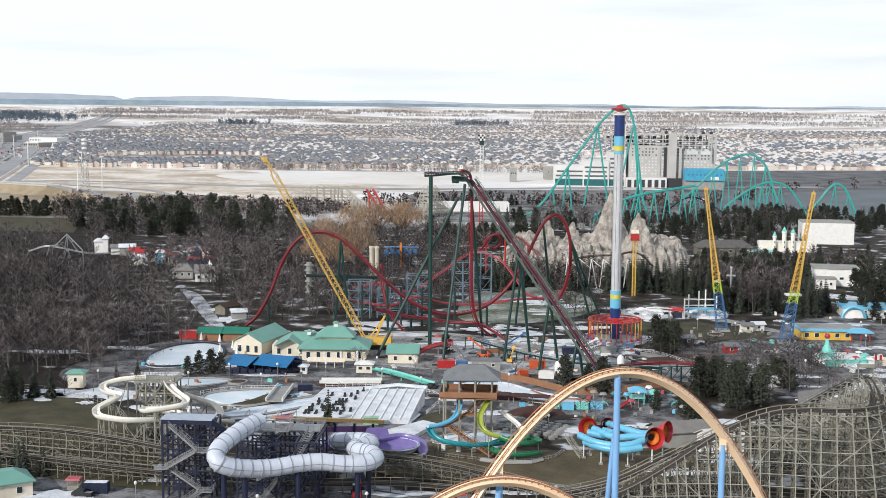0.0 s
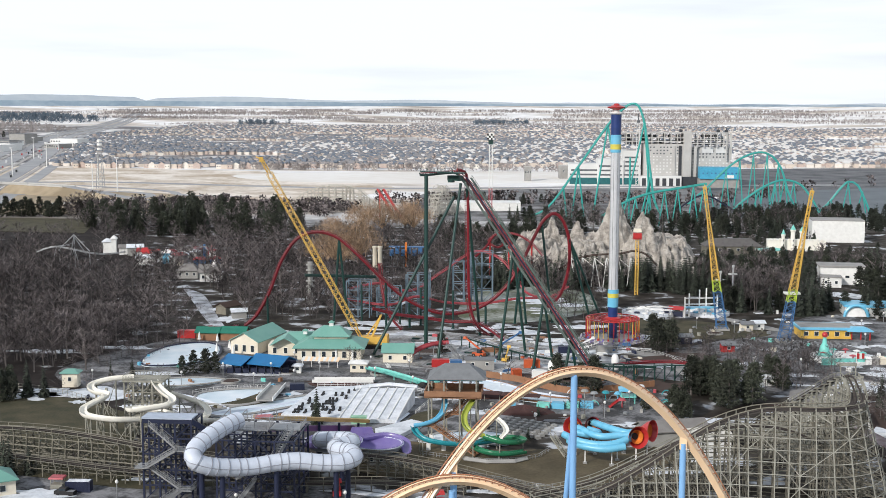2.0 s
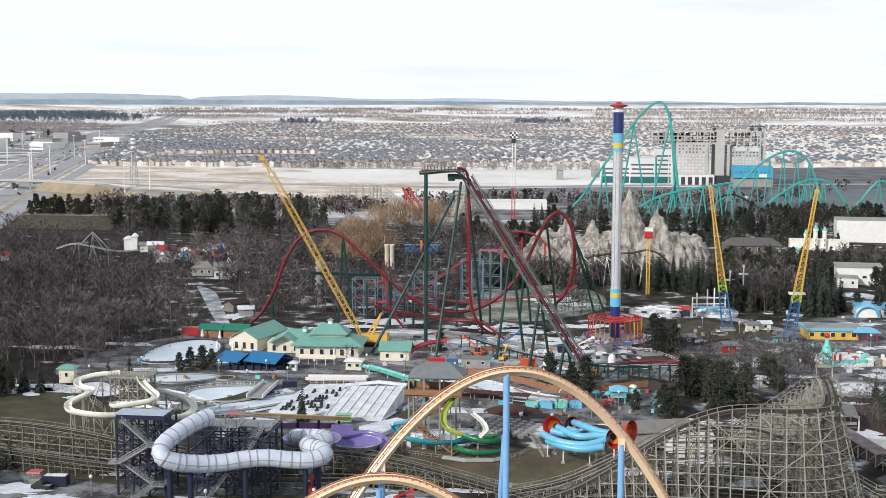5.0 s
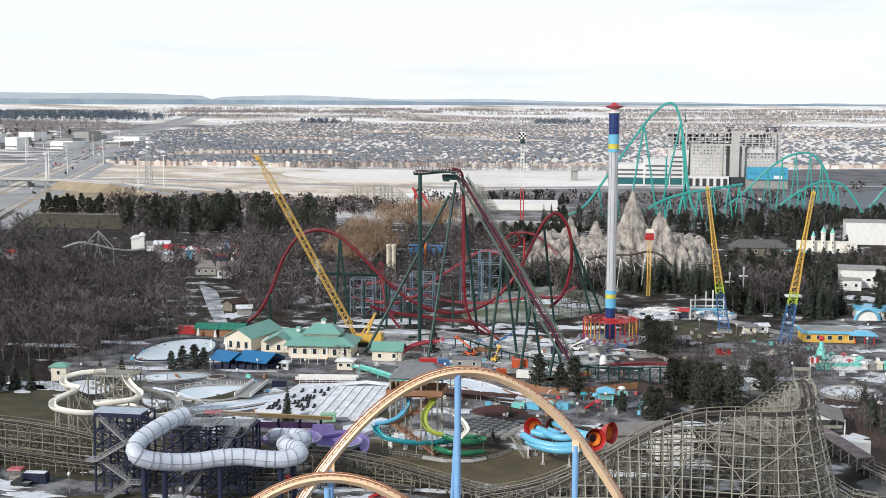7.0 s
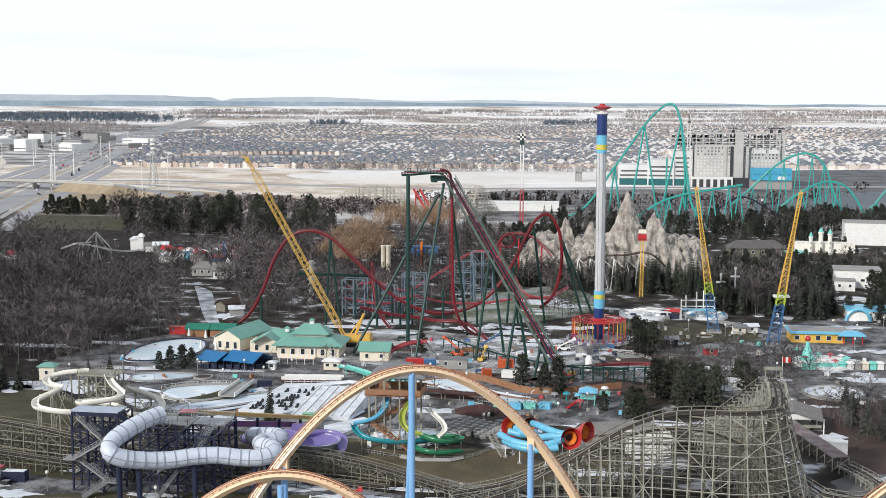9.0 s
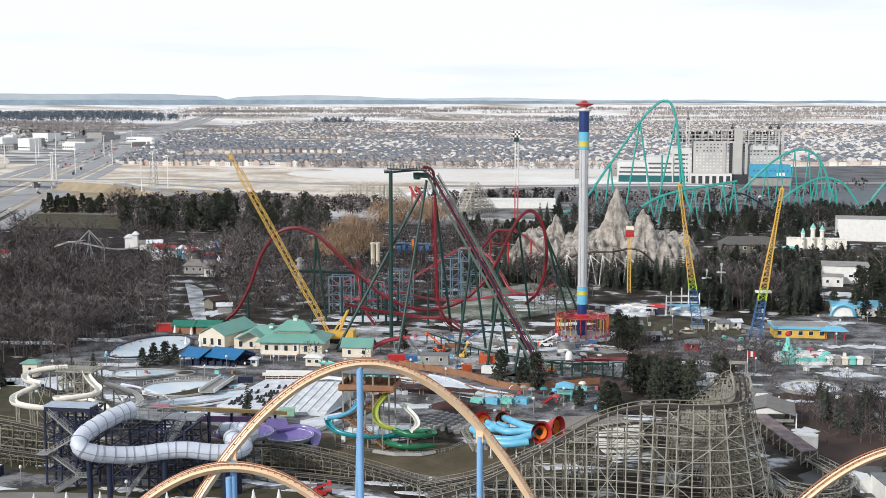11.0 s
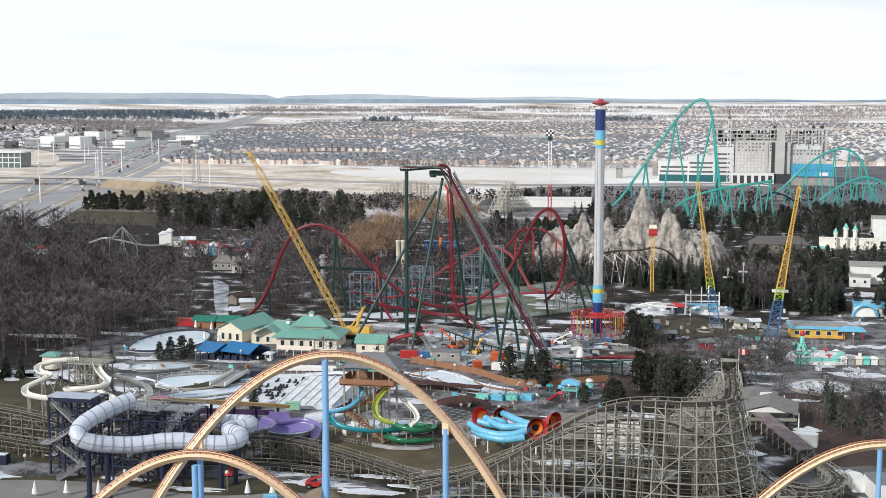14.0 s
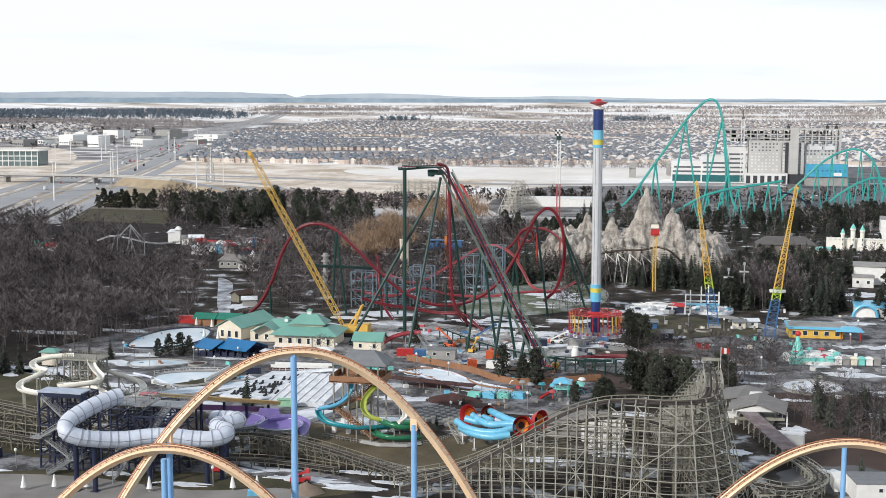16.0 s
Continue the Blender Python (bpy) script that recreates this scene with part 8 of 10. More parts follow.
# yellow building with light blue roof
yb = house_like("food_hall", (78.5, 490, 0), (20, 12, 3.6), 2, mat("warm_yellow_wall", (0.72, 0.45, 0.08), .7), LTBLUE, .9, "yellow food hall with a light blue roof edge", "building", "flat", wins=(5, 1.6, 1.6, 1.9), over=1.6)
part("roof_deck", Shape().box((79.5, 490, 4.3), (22, 10.5, .35), 2), CONC, yb)
for x in (88, 91.5, 95):
    part("post", Shape().box((x, 482.5, 0), (.4, .4, 3.4)), BRIGHTRED, yb)
part("porch_roof", Shape().hip((91, 485, 3.5), (9, 7, 0), 1.4, 2, .6, top=.3), LTBLUE, yb)
tb = random.Random(17)
for k in range(26):
    x, y = 62 + (k % 9) * 2.6 + tb.uniform(-.4, .4), 468 + (k // 9) * 3 + tb.uniform(-.4, .4)
    pt = thing("picnic_table", (x, y, 0), "pale picnic table on the paving", "table", "picnic tables")
    part("tabletop", Shape().box((x, y, .7), (1.7, .8, .08), k * 20), GREY, pt)
    part("leg", Shape().box((x, y, 0), (.5, .4, .7), k * 20), GREY, pt)
tq = thing("carnival_ride", (73, 444, 0), "turquoise carousel-like ride with pointed tower and white deck", "carnival ride")
part("deck", Shape().lathe((75, 444, 0), [(11, 0), (11, 1.1), (10.4, 1.2)], 36), WHITE, tq)
part("skirt", Shape().box((72, 434.2, 0), (12, .6, 2.4), 6), TURQ, tq)
part("tower", Shape().lathe((69.5, 446, 1), [(3.2, 0), (2.0, 1.4), (1.5, 3.5), (.8, 4.6), (.7, 6.4), (.2, 7.0)], 12), TURQ, tq)
part("ball", Shape().lathe((69.5, 446, 7.6), [(.2, 0), (.9, .5), (1.1, 1.1), (.8, 1.8), (.2, 2.1)], 12), BRIGHTRED, tq, smooth=True)
for k in range(10):
    a = 2 * math.pi * k / 10
    part("canopy", Shape().lathe((76 + 7 * math.cos(a), 445 + 6 * math.sin(a), 1.1), [(.3, 0), (.3, 1.2), (1.5, 1.3), (.4, 1.8)], 8), (TURQ, WHITE, PINK)[k % 3], tq)
for k in range(7):
    x = 80 + 2.6 * k
    solo("game_booth", Shape().box((x, 436 + k * .4, 0), (2.2, 2.2, 2.2), 5).hip((x, 436 + k * .4, 2.2), (2.2, 2.2, 0), .8, 5, .3), (TURQ, WHITE, CONC, CREAM)[k % 4], "small pastel game booth", "booth", "game booths")
for x, y, mt, lb in ((50, 500, CREAM, "small cream hut on the lawn"), (55, 503, WHITE, "small white hut on the lawn"), (22, 470, NAVY, "dark blue booth under the firs"), (15, 492, BLUE, "blue shelter under the firs"), (36, 455, BRIGHTRED, "red booth under bare trees"), (41, 400, WHITE, "white snow-roofed hut behind the lift hill")):
    house_like("hut", (x, y, 0), (4.6, 3.4, 2.6), 12, mt, GREYROOF if mt != WHITE else SNOW, 1.0, lb, "hut", wins=(1, 1.0, 1.0, 1.5))
house_like("building", (112, 545, 0), (26, 14, 4), -4, WHITE, LTBLUE, 1.0, "white ride hall with a blue-edged roof", "building", "flat", wins=(5, 1.4, 1.4, 2.0))
ah = thing("tunnel_portal", (103, 538, 0), "white arched ride portal with blue rim", "portal")
part("arch", Shape().tube([(98 + 5 * (1 - math.cos(a)), 537, 5 * math.sin(a)) for a in np.linspace(0, math.pi, 16)], .7, 6), LTBLUE, ah, smooth=True)
part("infill", Shape().box((103, 538.4, 0), (9, 2, 3.8), 0, .7), WHITE, ah)
house_like("building", (120, 642, 0), (22, 14, 9), -6, WHITE, CONC, .8, "white two-storey park building with ledges", "building", "flat", wins=(4, 2.0, 1.2, 4.0), over=1.2)
house_like("building", (112, 628, 0), (10, 8, 5), -6, WHITE, CONC, .6, "white annex of the park building", "building", "flat", wins=(2, 1.2, 1.4, 2.6))
house_like("warehouse", (163.5, 844, 0), (34, 22, 14.5), -5, WHITE, CONC, .6, "large plain white warehouse with flat roof", "warehouse", "flat", wins=None, over=.2)
house_like("building", (82, 765, 0), (34, 14, 5), 5, DARK_SHADEWOOD, mat("brown_shingles", (0.115, 0.108, 0.105), .9), 4.4, "long low hall with a dark shingle roof", "building", "hip", wins=(6, 1.6, 1.6, 3.0))
house_like("building", (104, 752, 0), (14, 10, 4), 12, CREAM, TURQ, 1.2, "small hall with pale turquoise roof", "building", "hip", wins=(3, 1.2, 1.4, 2.2))
cst = thing("toy_castle", (122, 785, 0), "ivory toy castle with turquoise cone roofs", "castle")
part("wall", Shape().box((126, 789, 0), (36, 8, 6.5), -4), IVORY, cst)
for k in range(12):
    part("merlon", Shape().box((109.5 + 2.9 * k, 785.6 - .2 * k, 6.5), (1.0, .8, 1.0), -4), IVORY, cst)
for x, h, r in ((117, 10.5, 1.1), (123, 13.5, 1.4), (128.5, 12.5, 1.3)):
    tw_ = part("turret", Shape().lathe((x, 783, 0), [(r, 0), (r, h - 1.4), (r * 1.25, h - .8), (r * 1.25, h)], 14), IVORY, cst)
    part("cone_roof", Shape().lathe((x, 783, h), [(r * 1.25, 0), (.1, 3.0)], 14), TURQ, tw_)
    for zz in (3, 6):
        part("slit_window", Shape().box((x, 783 - r - .02, zz), (.5, .2, 1.2)), GLASS, tw_)

# ---------------------------------------------------------------- behind the dive coaster
mat("blue_grey_steel", (0.14, 0.20, 0.25), .5)
for x, y, h, mt, lb in ((-113, 517, 16, bpy.data.materials["blue_grey_steel"], "blue-grey steel coaster frame"), (-100, 519, 13, bpy.data.materials["blue_grey_steel"], "blue-grey steel coaster frame"), (-88, 525, 18, bpy.data.materials["blue_grey_steel"], "blue-grey steel coaster frame"), (-70, 555, 20, bpy.data.materials["blue_grey_steel"], "blue-grey steel coaster frame"), (-62, 560, 24, bpy.data.materials["blue_grey_steel"], "blue-grey steel coaster frame")):
    t = thing("scaffold_tower", (x, y, 0), lb + " behind the dive coaster", "tower")
    for a in (-5, 0, 5):
        for b in (-3, 3):
            part("post", Shape().beam((x + a, y + b, 0), (x + a, y + b, h), .5), mt, t)
    for k in range(1, 5):
        zz = h * k / 4
        for b in (-3, 3):
            part("cross_beam", Shape().beam((x - 5, y + b, zz), (x + 5, y + b, zz), .32), mt, t)
        for a in (-5, 5):
            part("brace", Shape().beam((x + a, y - 3, zz), (x, y - 3, zz - h / 4), .22), mt, t)
inv = thing("roller_coaster", (-70, 540, 0), "pink-red inverted coaster track on blue-grey frames", "roller coaster")
track(inv, spline([(-118, 520, 12), (-105, 524, 14), (-92, 530, 10), (-80, 545, 16), (-66, 560, 24), (-54, 556, 22), (-46, 545, 15), (-40, 540, 8), (-30, 545, 6), (-22, 556, 9)], 1.5), PINK, PINK, gauge=1.2, spine=.35, tie_step=2)
track(inv, spline([(-118, 516, 8), (-100, 515, 6), (-88, 520, 9), (-76, 530, 5), (-60, 535, 4), (-44, 538, 6), (-28, 548, 5)], 1.5), PINK, PINK, gauge=1.2, spine=.35, tie_step=2)
bl_r = thing("carnival_ride", (-112, 684, 0), "blue ride frame with an orange centre post", "carnival ride")
for k in range(6):
    part("frame_panel", Shape().box((-120.5 + 3.3 * k, 684, 6 + 1.2 * (k % 2)), (2.2, 2.0, 3.6)), BLUE, bl_r)
    part("leg", Shape().beam((-120.5 + 3.3 * k, 684, 0), (-120.5 + 3.3 * k, 684, 6.2), .4), GREY, bl_r)
part("post", Shape().box((-112, 682, 0), (1.2, 1.0, 14)), ORANGEY, bl_r)
part("roof", Shape().box((-112, 684, 11.0), (20, 3.4, .5)), BLUE, bl_r)
rb_ = thing("roller_coaster", (-30, 545, 0), "bright red suspended coaster loops beside the mountain", "roller coaster")
track(rb_, spline([(-70, 640, 12), (-64, 636, 18), (-60, 634, 24), (-56, 634, 25), (-54, 636, 21), (-58, 640, 17), (-63, 642, 20), (-58, 644, 24), (-48, 640, 24), (-40, 634, 20), (-34, 630, 14)], 1.5), RED, RED, gauge=1.2, spine=.5, tie_step=2)
for x, y, h in ((-62, 637, 20), (-52, 635, 22), (-40, 635, 19)):
    column(rb_, (x, y, 0), (x, y, h), .45, BRIGHTRED)
rlift = thing("roller_coaster", (-160, 980, 0), "red steel lift hill behind the willows", "roller coaster")
for dx in (0, 5):
    track(rlift, [(-172 + dx, 990, 23), (-166 + dx, 985, 15), (-158 + dx, 978, 4), (-155 + dx, 975, 0)], BRIGHTRED, BRIGHTRED, gauge=2.2, spine=.9, tie_step=1)
column(rlift, (-170, 988, 0), (-170, 988, 21), .6, BRIGHTRED)
mfar = thing("roller_coaster", (-220, 1080, 0), "pale timber roller coaster at the park's edge", "roller coaster")
PALEWOOD = mat("pale_timber", (0.52, 0.49, 0.43), .9, col2=(.36, .34, .30))
wood_coaster(mfar, spline([(-258, 1076, 8), (-248, 1078, 14), (-235, 1080, 18.5), (-220, 1080, 19.5), (-204, 1080, 17), (-193, 1078, 9), (-182, 1076, 1.5)], 3), spacing=3.2, level=3.0, width=6, thick=.5, planks=PALEWOOD, batter=.15, timber=PALEWOOD)
wood_coaster(mfar, spline([(-130, 980, 1.5), (-126, 990, 14), (-122, 1000, 25), (-118, 1006, 23), (-112, 1012, 12), (-106, 1020, 2)], 3), spacing=3.4, level=3.0, width=8, thick=.5, planks=PALEWOOD, timber=PALEWOOD)
# village and rides in the wood
vh = house_like("house", (-207, 617, 0), (11, 8, 4.5), 10, WHITE, SHINGLE, 4.0, "white gabled house in the winter wood", "house", wins=(3, 1.2, 1.6, 2.4))
part("spire", Shape().box((-205, 617, 4.5), (2.2, 2.2, 3.5)).hip((-205, 617, 8), (2.2, 2.2, 0), 3, 0, .2, top=.05), WHITE, vh)
house_like("house", (-222, 627, 0), (11, 8, 4.0), 5, CONC, SHINGLE, 3.4, "grey-roofed cottage in the winter wood", "house", "hip", wins=(3, 1.2, 1.4, 2.2))
house_like("shed", (-172, 520, 0), (9, 6, 3.2), 60, DARK_SHADEWOOD, DIRT, 1.8, "brown shed beside the snowy path", "shed", wins=None)
house_like("shed", (-164, 508, 0), (6, 5, 3), 20, CONC, SNOW, 1.2, "snow-roofed shed beside the tunnel", "shed", wins=None)
vr = random.Random(12)
for k in range(18):
    x, y = vr.uniform(-262, -222), vr.uniform(660, 720)
    mt = vr.choice((CONC, WHITE, BLUE, CREAM, PINK, CONC))
    house_like("game_stall", (x, y, 0), (vr.uniform(3, 7), 3.5, vr.uniform(3, 6)), vr.uniform(0, 90), mt, vr.choice((PINK, SHINGLE, SNOW, GREYROOF)), 1.5, "small coloured fair stall among bare trees", "stall", "hip", wins=None, group="fair stalls")
pk = thing("chair_swing_ride", (-228, 678, 0), "blue and white swing ride frame in the wood", "carnival ride")
for k in range(6):
    a = math.pi * k / 3
    part("arm", Shape().beam((-228, 678, 11), (-228 + 9 * math.cos(a), 678 + 9 * math.sin(a), 9), .5), GREY, pk)
part("mast", Shape().beam((-228, 678, 0), (-228, 678, 12), 1.2), BLUE, pk)
wc = thing("roller_coaster", (-340, 740, 0), "grey steel frames of a small coaster in the wood", "roller coaster")
for p, q in (((-362, 740, 0), (-356, 740, 13)), ((-356, 740, 13), (-345, 740, 14)), ((-340, 740, 0), (-340, 738, 20)), ((-340, 738, 20), (-352, 736, 12)), ((-340, 738, 20), (-326, 736, 11)), ((-326, 736, 11), (-326, 736, 0)), ((-352, 736, 12), (-352, 736, 0)), ((-340, 738, 19), (-332, 745, 8)), ((-340, 738, 19), (-346, 745, 8)), ((-334, 736, 0), (-340, 738, 12)), ((-346, 736, 0), (-340, 738, 12))):
    part("frame_tube", Shape().beam(p, q, .7, None, 6), GREY, wc)
track(wc, spline([(-375, 742, 10), (-360, 742, 13), (-344, 741, 12), (-330, 742, 10), (-315, 745, 9), (-300, 750, 10)], 2), GREY, GREY, gauge=1.2, spine=.3, tie_step=2)
wc.location = (-294, 652, 0)
wc.scale = (.66, .66, .98)
for x, y, w_, h_, mt, rf in ((-304, 728, 5, 7, WHITE, SNOW), (-299, 726, 3, 9, WHITE, WHITE), (-290, 722, 8, 4, WHITE, SHINGLE), (-282, 716, 9, 5, CONC, SNOW), (-274, 706, 6, 4, WHITE, BRIGHTRED), (-266, 698, 9, 4, CONC, BRIGHTRED), (-258, 690, 8, 4, WHITE, SHINGLE), (-252, 684, 5, 6, LTBLUE, WHITE), (-262, 676, 10, 4, WHITE, SNOW), (-368, 674, 9, 4, WHITE, TEALROOF), (-358, 672, 5, 3, WHITE, BRIGHTRED)):
    house_like("village_house", (x, y, 0), (w_, 5, h_), 15, mt, rf, 2.0, "small pale park building among bare trees", "building", "hip" if h_ > 5 else "gable", wins=None, group="small park buildings in the wood")
sp_twr = thing("spiral_tower", (-118, 560, 0), "grey concrete spiral tower behind the loop", "tower")
part("core", Shape().lathe((-140, 545, 0), [(1.2, 0), (1.2, 20)], 12), CONC, sp_twr)
for k in range(8):
    part("ring_slab", Shape().lathe((-140, 545, 2.5 * k + 1), [(2.0, 0), (2.0, .5)], 14), CONC, sp_twr)
for x in (-119.5, -116.8):
    solo("chimney", Shape().lathe((x, 610, 0), [(1.2, 0), (1.1, 19), (1.3, 19.2), (1.3, 20)], 14), CREAM, "tall cream concrete chimney post", "chimney", smooth=True)

# thick undergrowth and trees that fill the park's back country
mid = []
for x, y, sz, rz, w in fill([(-158, 500), (-120, 508), (-96, 530), (-70, 570), (-64, 640), (-100, 720), (-180, 760), (-230, 730), (-236, 650), (-186, 560)], 420, 71, 4.0):
    if not (-222 < x + (y - 610) * .42 + 4 < -206) and math.hypot(x + 145, y - 640) > 14:
        mid.append((x, y, sz * .68, rz, w))
for ring, n, k in (([(-10, 470), (20, 462), (64, 452), (66, 400), (30, 384), (10, 440)], 70, .42), ([(62, 385), (96, 388), (104, 372), (98, 326), (66, 330), (60, 372)], 60, .40), ([(-30, 512), (0, 512), (-6, 600), (-44, 600)], 16, .5), ([(84, 560), (100, 560), (104, 640), (96, 720), (84, 700)], 40, .6), ([(-206, 400), (-178, 424), (-166, 456), (-190, 500), (-240, 480), (-240, 410)], 110, .55)):
    mid += [(x, y, sz * k, rz, w) for x, y, sz, rz, w in fill(ring, n, 72 + n, 3.2)]
scatter("bare_undergrowth", [bare_tree_shapes(120 + i, 14, 12, 7, 0.40, 2.0) for i in range(4)], mid, TWIG, "leafless undergrowth and small trees in the park")
con, mixed = [], []
for ring, n, k in (([(46, 556), (80, 552), (98, 600), (110, 690), (70, 700), (46, 660)], 120, 1.1), ([(44, 690), (160, 690), (170, 778), (140, 770), (60, 745), (40, 720)], 80, .55), ([(40, 800), (150, 800), (150, 860), (50, 850)], 60, .8), ([(-60, 880), (20, 860), (150, 870), (220, 930), (180, 1000), (20, 980), (-70, 980)], 170, 1.0), ([(-64, 660), (-20, 630), (-12, 660), (-50, 700)], 36, 1.0), ([(-110, 780), (-30, 760), (-30, 880), (-120, 900)], 80, .95), ([(132, 660), (160, 660), (170, 700), (130, 700)], 20, .8)):
    for x, y, sz, rz, w in fill(ring, n, 90 + n, 4.5):
        if math.hypot(x - 120, y - 642) < 17 or (105 < x < 138 and 770 < y < 800) or (62 < x < 112 and 744 < y < 780) or (140 < x < 200 and 824 < y < 862):
            continue
        if w % 5 < 3:
            con.append((x, y, sz * k * .92, rz, w))
        else:
            mixed.append((x, y, sz * k * .62, rz, w))
scatter("conifer_undergrowth", [fir_shapes(130, 13, .2, 12), pine_shapes(131, 12), fir_shapes(132, 14, .17, 13)], con, FIR, "dark conifers filling the park's back country")
scatter("bare_mixed_trees", [bare_tree_shapes(140 + i, 14, 12, 7, 0.40, 2.3) for i in range(3)], mixed, TWIG, "leafless trees among the conifers")
plant(PINES[0], 121.3, 605.9, 1.10, 0)
plant(PINES[1], 131.3, 616.2, 1.00, 1)
plant(PINES[0], 104.5, 632.6, 0.80, 2)
plant(PINES[1], 128.4, 713.5, 0.70, 3)
plant(FIRS[0], 163.6, 757.2, 0.60, 4)
plant(PINES[0], 172.7, 772.5, 0.60, 5)
# the path behind the lift with its white railing
path_pts = [(p.x, p.y) for p in spline([(-30, 464, 0), (-11.5, 452.4, 0), (2.1, 448.9, 0), (11, 440, 0), (16, 424, 0), (20, 400, 0)], 3)]
solo("pavement", strip(path_pts, 3.4, 0.16), CONC, "pale concrete path behind the lift hill", kind="structure")
prl = thing("railing", (2, 445, 0), "white post railing along the concrete path", "railing")
for i in range(0, len(path_pts) - 1, 2):
    (ax_, ay_), (bx_, by_) = path_pts[i], path_pts[min(i + 2, len(path_pts) - 1)]
    railing(prl, [(ax_ + 1.2, ay_ + 3.4, 0), (bx_ + 1.2, by_ + 3.4, 0)], WHITE, 1.2, 1.6, "rail_panel")
sheet("pavement", ring_of([(-104, 428), (-72, 414), (-40, 408), (-14, 414), (-2, 430), (-14, 446), (-40, 470), (-90, 486), (-110, 460)]), 0.1, mat("muddy_site", (0.10, 0.092, 0.085), .9, col2=(.52, .53, .54), scale=.10, fine=.8, amount=1.0), "muddy building site ground dusted with snow")
# loose timber, steel and snow-dusted stacks on the building site
dr = random.Random(19)
for i in range(60):
    x, y = dr.uniform(-95, -8), dr.uniform(416, 478)
    if abs(x + 15.6 + (y - 398) * .76) < 5:
        continue
    a, n = dr.uniform(0, 180), dr.randrange(2, 5)
    st_ = thing("beam_stack", (x, y, .06), "loose stack of beams on the building site", "beam stack", "beam stacks on the site")
    mt_, L_ = dr.choice((GREY, WHITE, CONC, DKGREEN, BROWNWOOD, GREYWOOD, WHITE)), dr.uniform(2.5, 6)
    for k in range(n):
        ca, sa = math.cos(radians(a)), math.sin(radians(a))
        part("beam", Shape().box((x - sa * k * .5, y + ca * k * .5, .07), (L_ * dr.uniform(.8, 1), .36, .34 + .12 * (k % 2)), a + dr.uniform(-3, 3)), mt_, st_)

# ---------------------------------------------------------------- small things of the water park
def mound(cx, cy, rx, ry, h, material, label, cat, seed):
    s = Shape()
    vs = []
    for r in (0.03, .2, .4, .6, .8, 1.0):
        for k in range(24):
            a = 2 * math.pi * k / 24
            w = 1 + .22 * noise.noise((2 * math.cos(a), 2 * math.sin(a), seed))
            z = h * (1 - r) ** .75 * (1 + .35 * noise.noise((5 * r * math.cos(a), 5 * r * math.sin(a), seed + 3)))
            vs.append((cx + rx * r * w * math.cos(a), cy + ry * r * w * math.sin(a), z if r < 1 else -.2))
    s.add(vs, [(i * 24 + k, i * 24 + (k + 1) % 24, (i + 1) * 24 + (k + 1) % 24, (i + 1) * 24 + k) for i in range(5) for k in range(24)] + [tuple(range(23, -1, -1))])
    return solo(name=cat.replace(" ", "_"), shape=s, material=material, label=label, category=cat)


MULCH = mat("dark_mulch", (0.050, 0.022, 0.020), .95, col2=(.09, .045, .04), scale=.3)
mound(-37.5, 356, 9, 4.5, 2.6, MULCH, "heap of dark reddish mulch beside the slides", "mulch heap", 2)
mound(-100, 388, 11, 3.5, 1.2, MULCH, "low bank of dark reddish mulch", "mulch bank", 5)
mound(-48, 374, 12, 2.5, 1.2, MULCH, "low bank of dark reddish mulch", "mulch bank", 6)
mound(-8, 380, 10, 4, 1.4, DIRT, "rough heap of brown earth", "earth heap", 8)

lp = thing("lamp_post", (-60, 366, 0), "slim grey park lamp post with white globe", "lamp post", "park lamp posts")
part("pole", Shape().tube([(-60, 366, 0), (-60, 366, 4.4)], [.13, .09], 6), GREY, lp)
part("globe", Shape().lathe((-60, 366, 4.3), [(.12, 0), (.38, .25), (.42, .5), (.3, .8), (.08, .95)], 10), WHITE, lp, smooth=True)
for x, y in ((-74, 380), (-88, 392), (-108, 399), (-124, 396), (-140, 394), (-150, 380), (-126, 380), (-114, 386), (-66, 352), (-30, 362), (-14, 352), (-6, 366), (-46, 388), (-92, 410), (-78, 405), (-60, 400), (-168, 396), (-180, 380), (-120, 415), (-34, 336), (30, 500), (20, 508), (44, 492), (64, 480), (60, 455), (90, 470), (100, 450), (56, 420), (84, 408), (-130, 265), (-100, 258), (-76, 262), (6, 505), (-14, 500), (96, 500), (110, 520)):
    copy_thing(lp, pose(x, y, 0))

pln = thing("round_planter", (-135.6, 387.3, 0), "round concrete planter with bare dark earth", "planter", "round planters")
part("rim", Shape().lathe((-135.6, 387.3, 0), [(3.4, 0), (3.4, .7), (2.9, .7), (2.9, .4)], 28), CONC, pln)
part("soil", Shape().lathe((-135.6, 387.3, 0), [(2.9, .1), (2.8, .55), (.5, .8)], 28), DIRT, pln)
for x, y in ((-68.5, 373.4), (-120, 403), (-88, 404), (50, 430), (36, 490)):
    copy_thing(pln, pose(x, y, 0))

# ramp bridge with white parapets, and railings round the pools
fb = thing("footbridge", (-116, 368, 0), "concrete ramp bridge with white parapets over the channel", "footbridge")
part("deck", Shape().beam((-118, 380, .9), (-117, 357, 1.6), 5.0, .35), CONC, fb)
for dx in (-2.5, 2.5):
    part("parapet", Shape().beam((-118 + dx, 380, 1.5), (-117 + dx, 357, 2.2), .3, 1.2), WHITE, fb)
fb2 = thing("footbridge", (-92, 378, 0), "low concrete bridge with white parapets", "footbridge")
part("deck", Shape().beam((-108, 388, .8), (-88, 390, .8), 4, .3), CONC, fb2)
for dy in (-2, 2):
    part("parapet", Shape().beam((-108, 388 + dy, 1.3), (-88, 390 + dy, 1.3), .25, 1.0), WHITE, fb2)
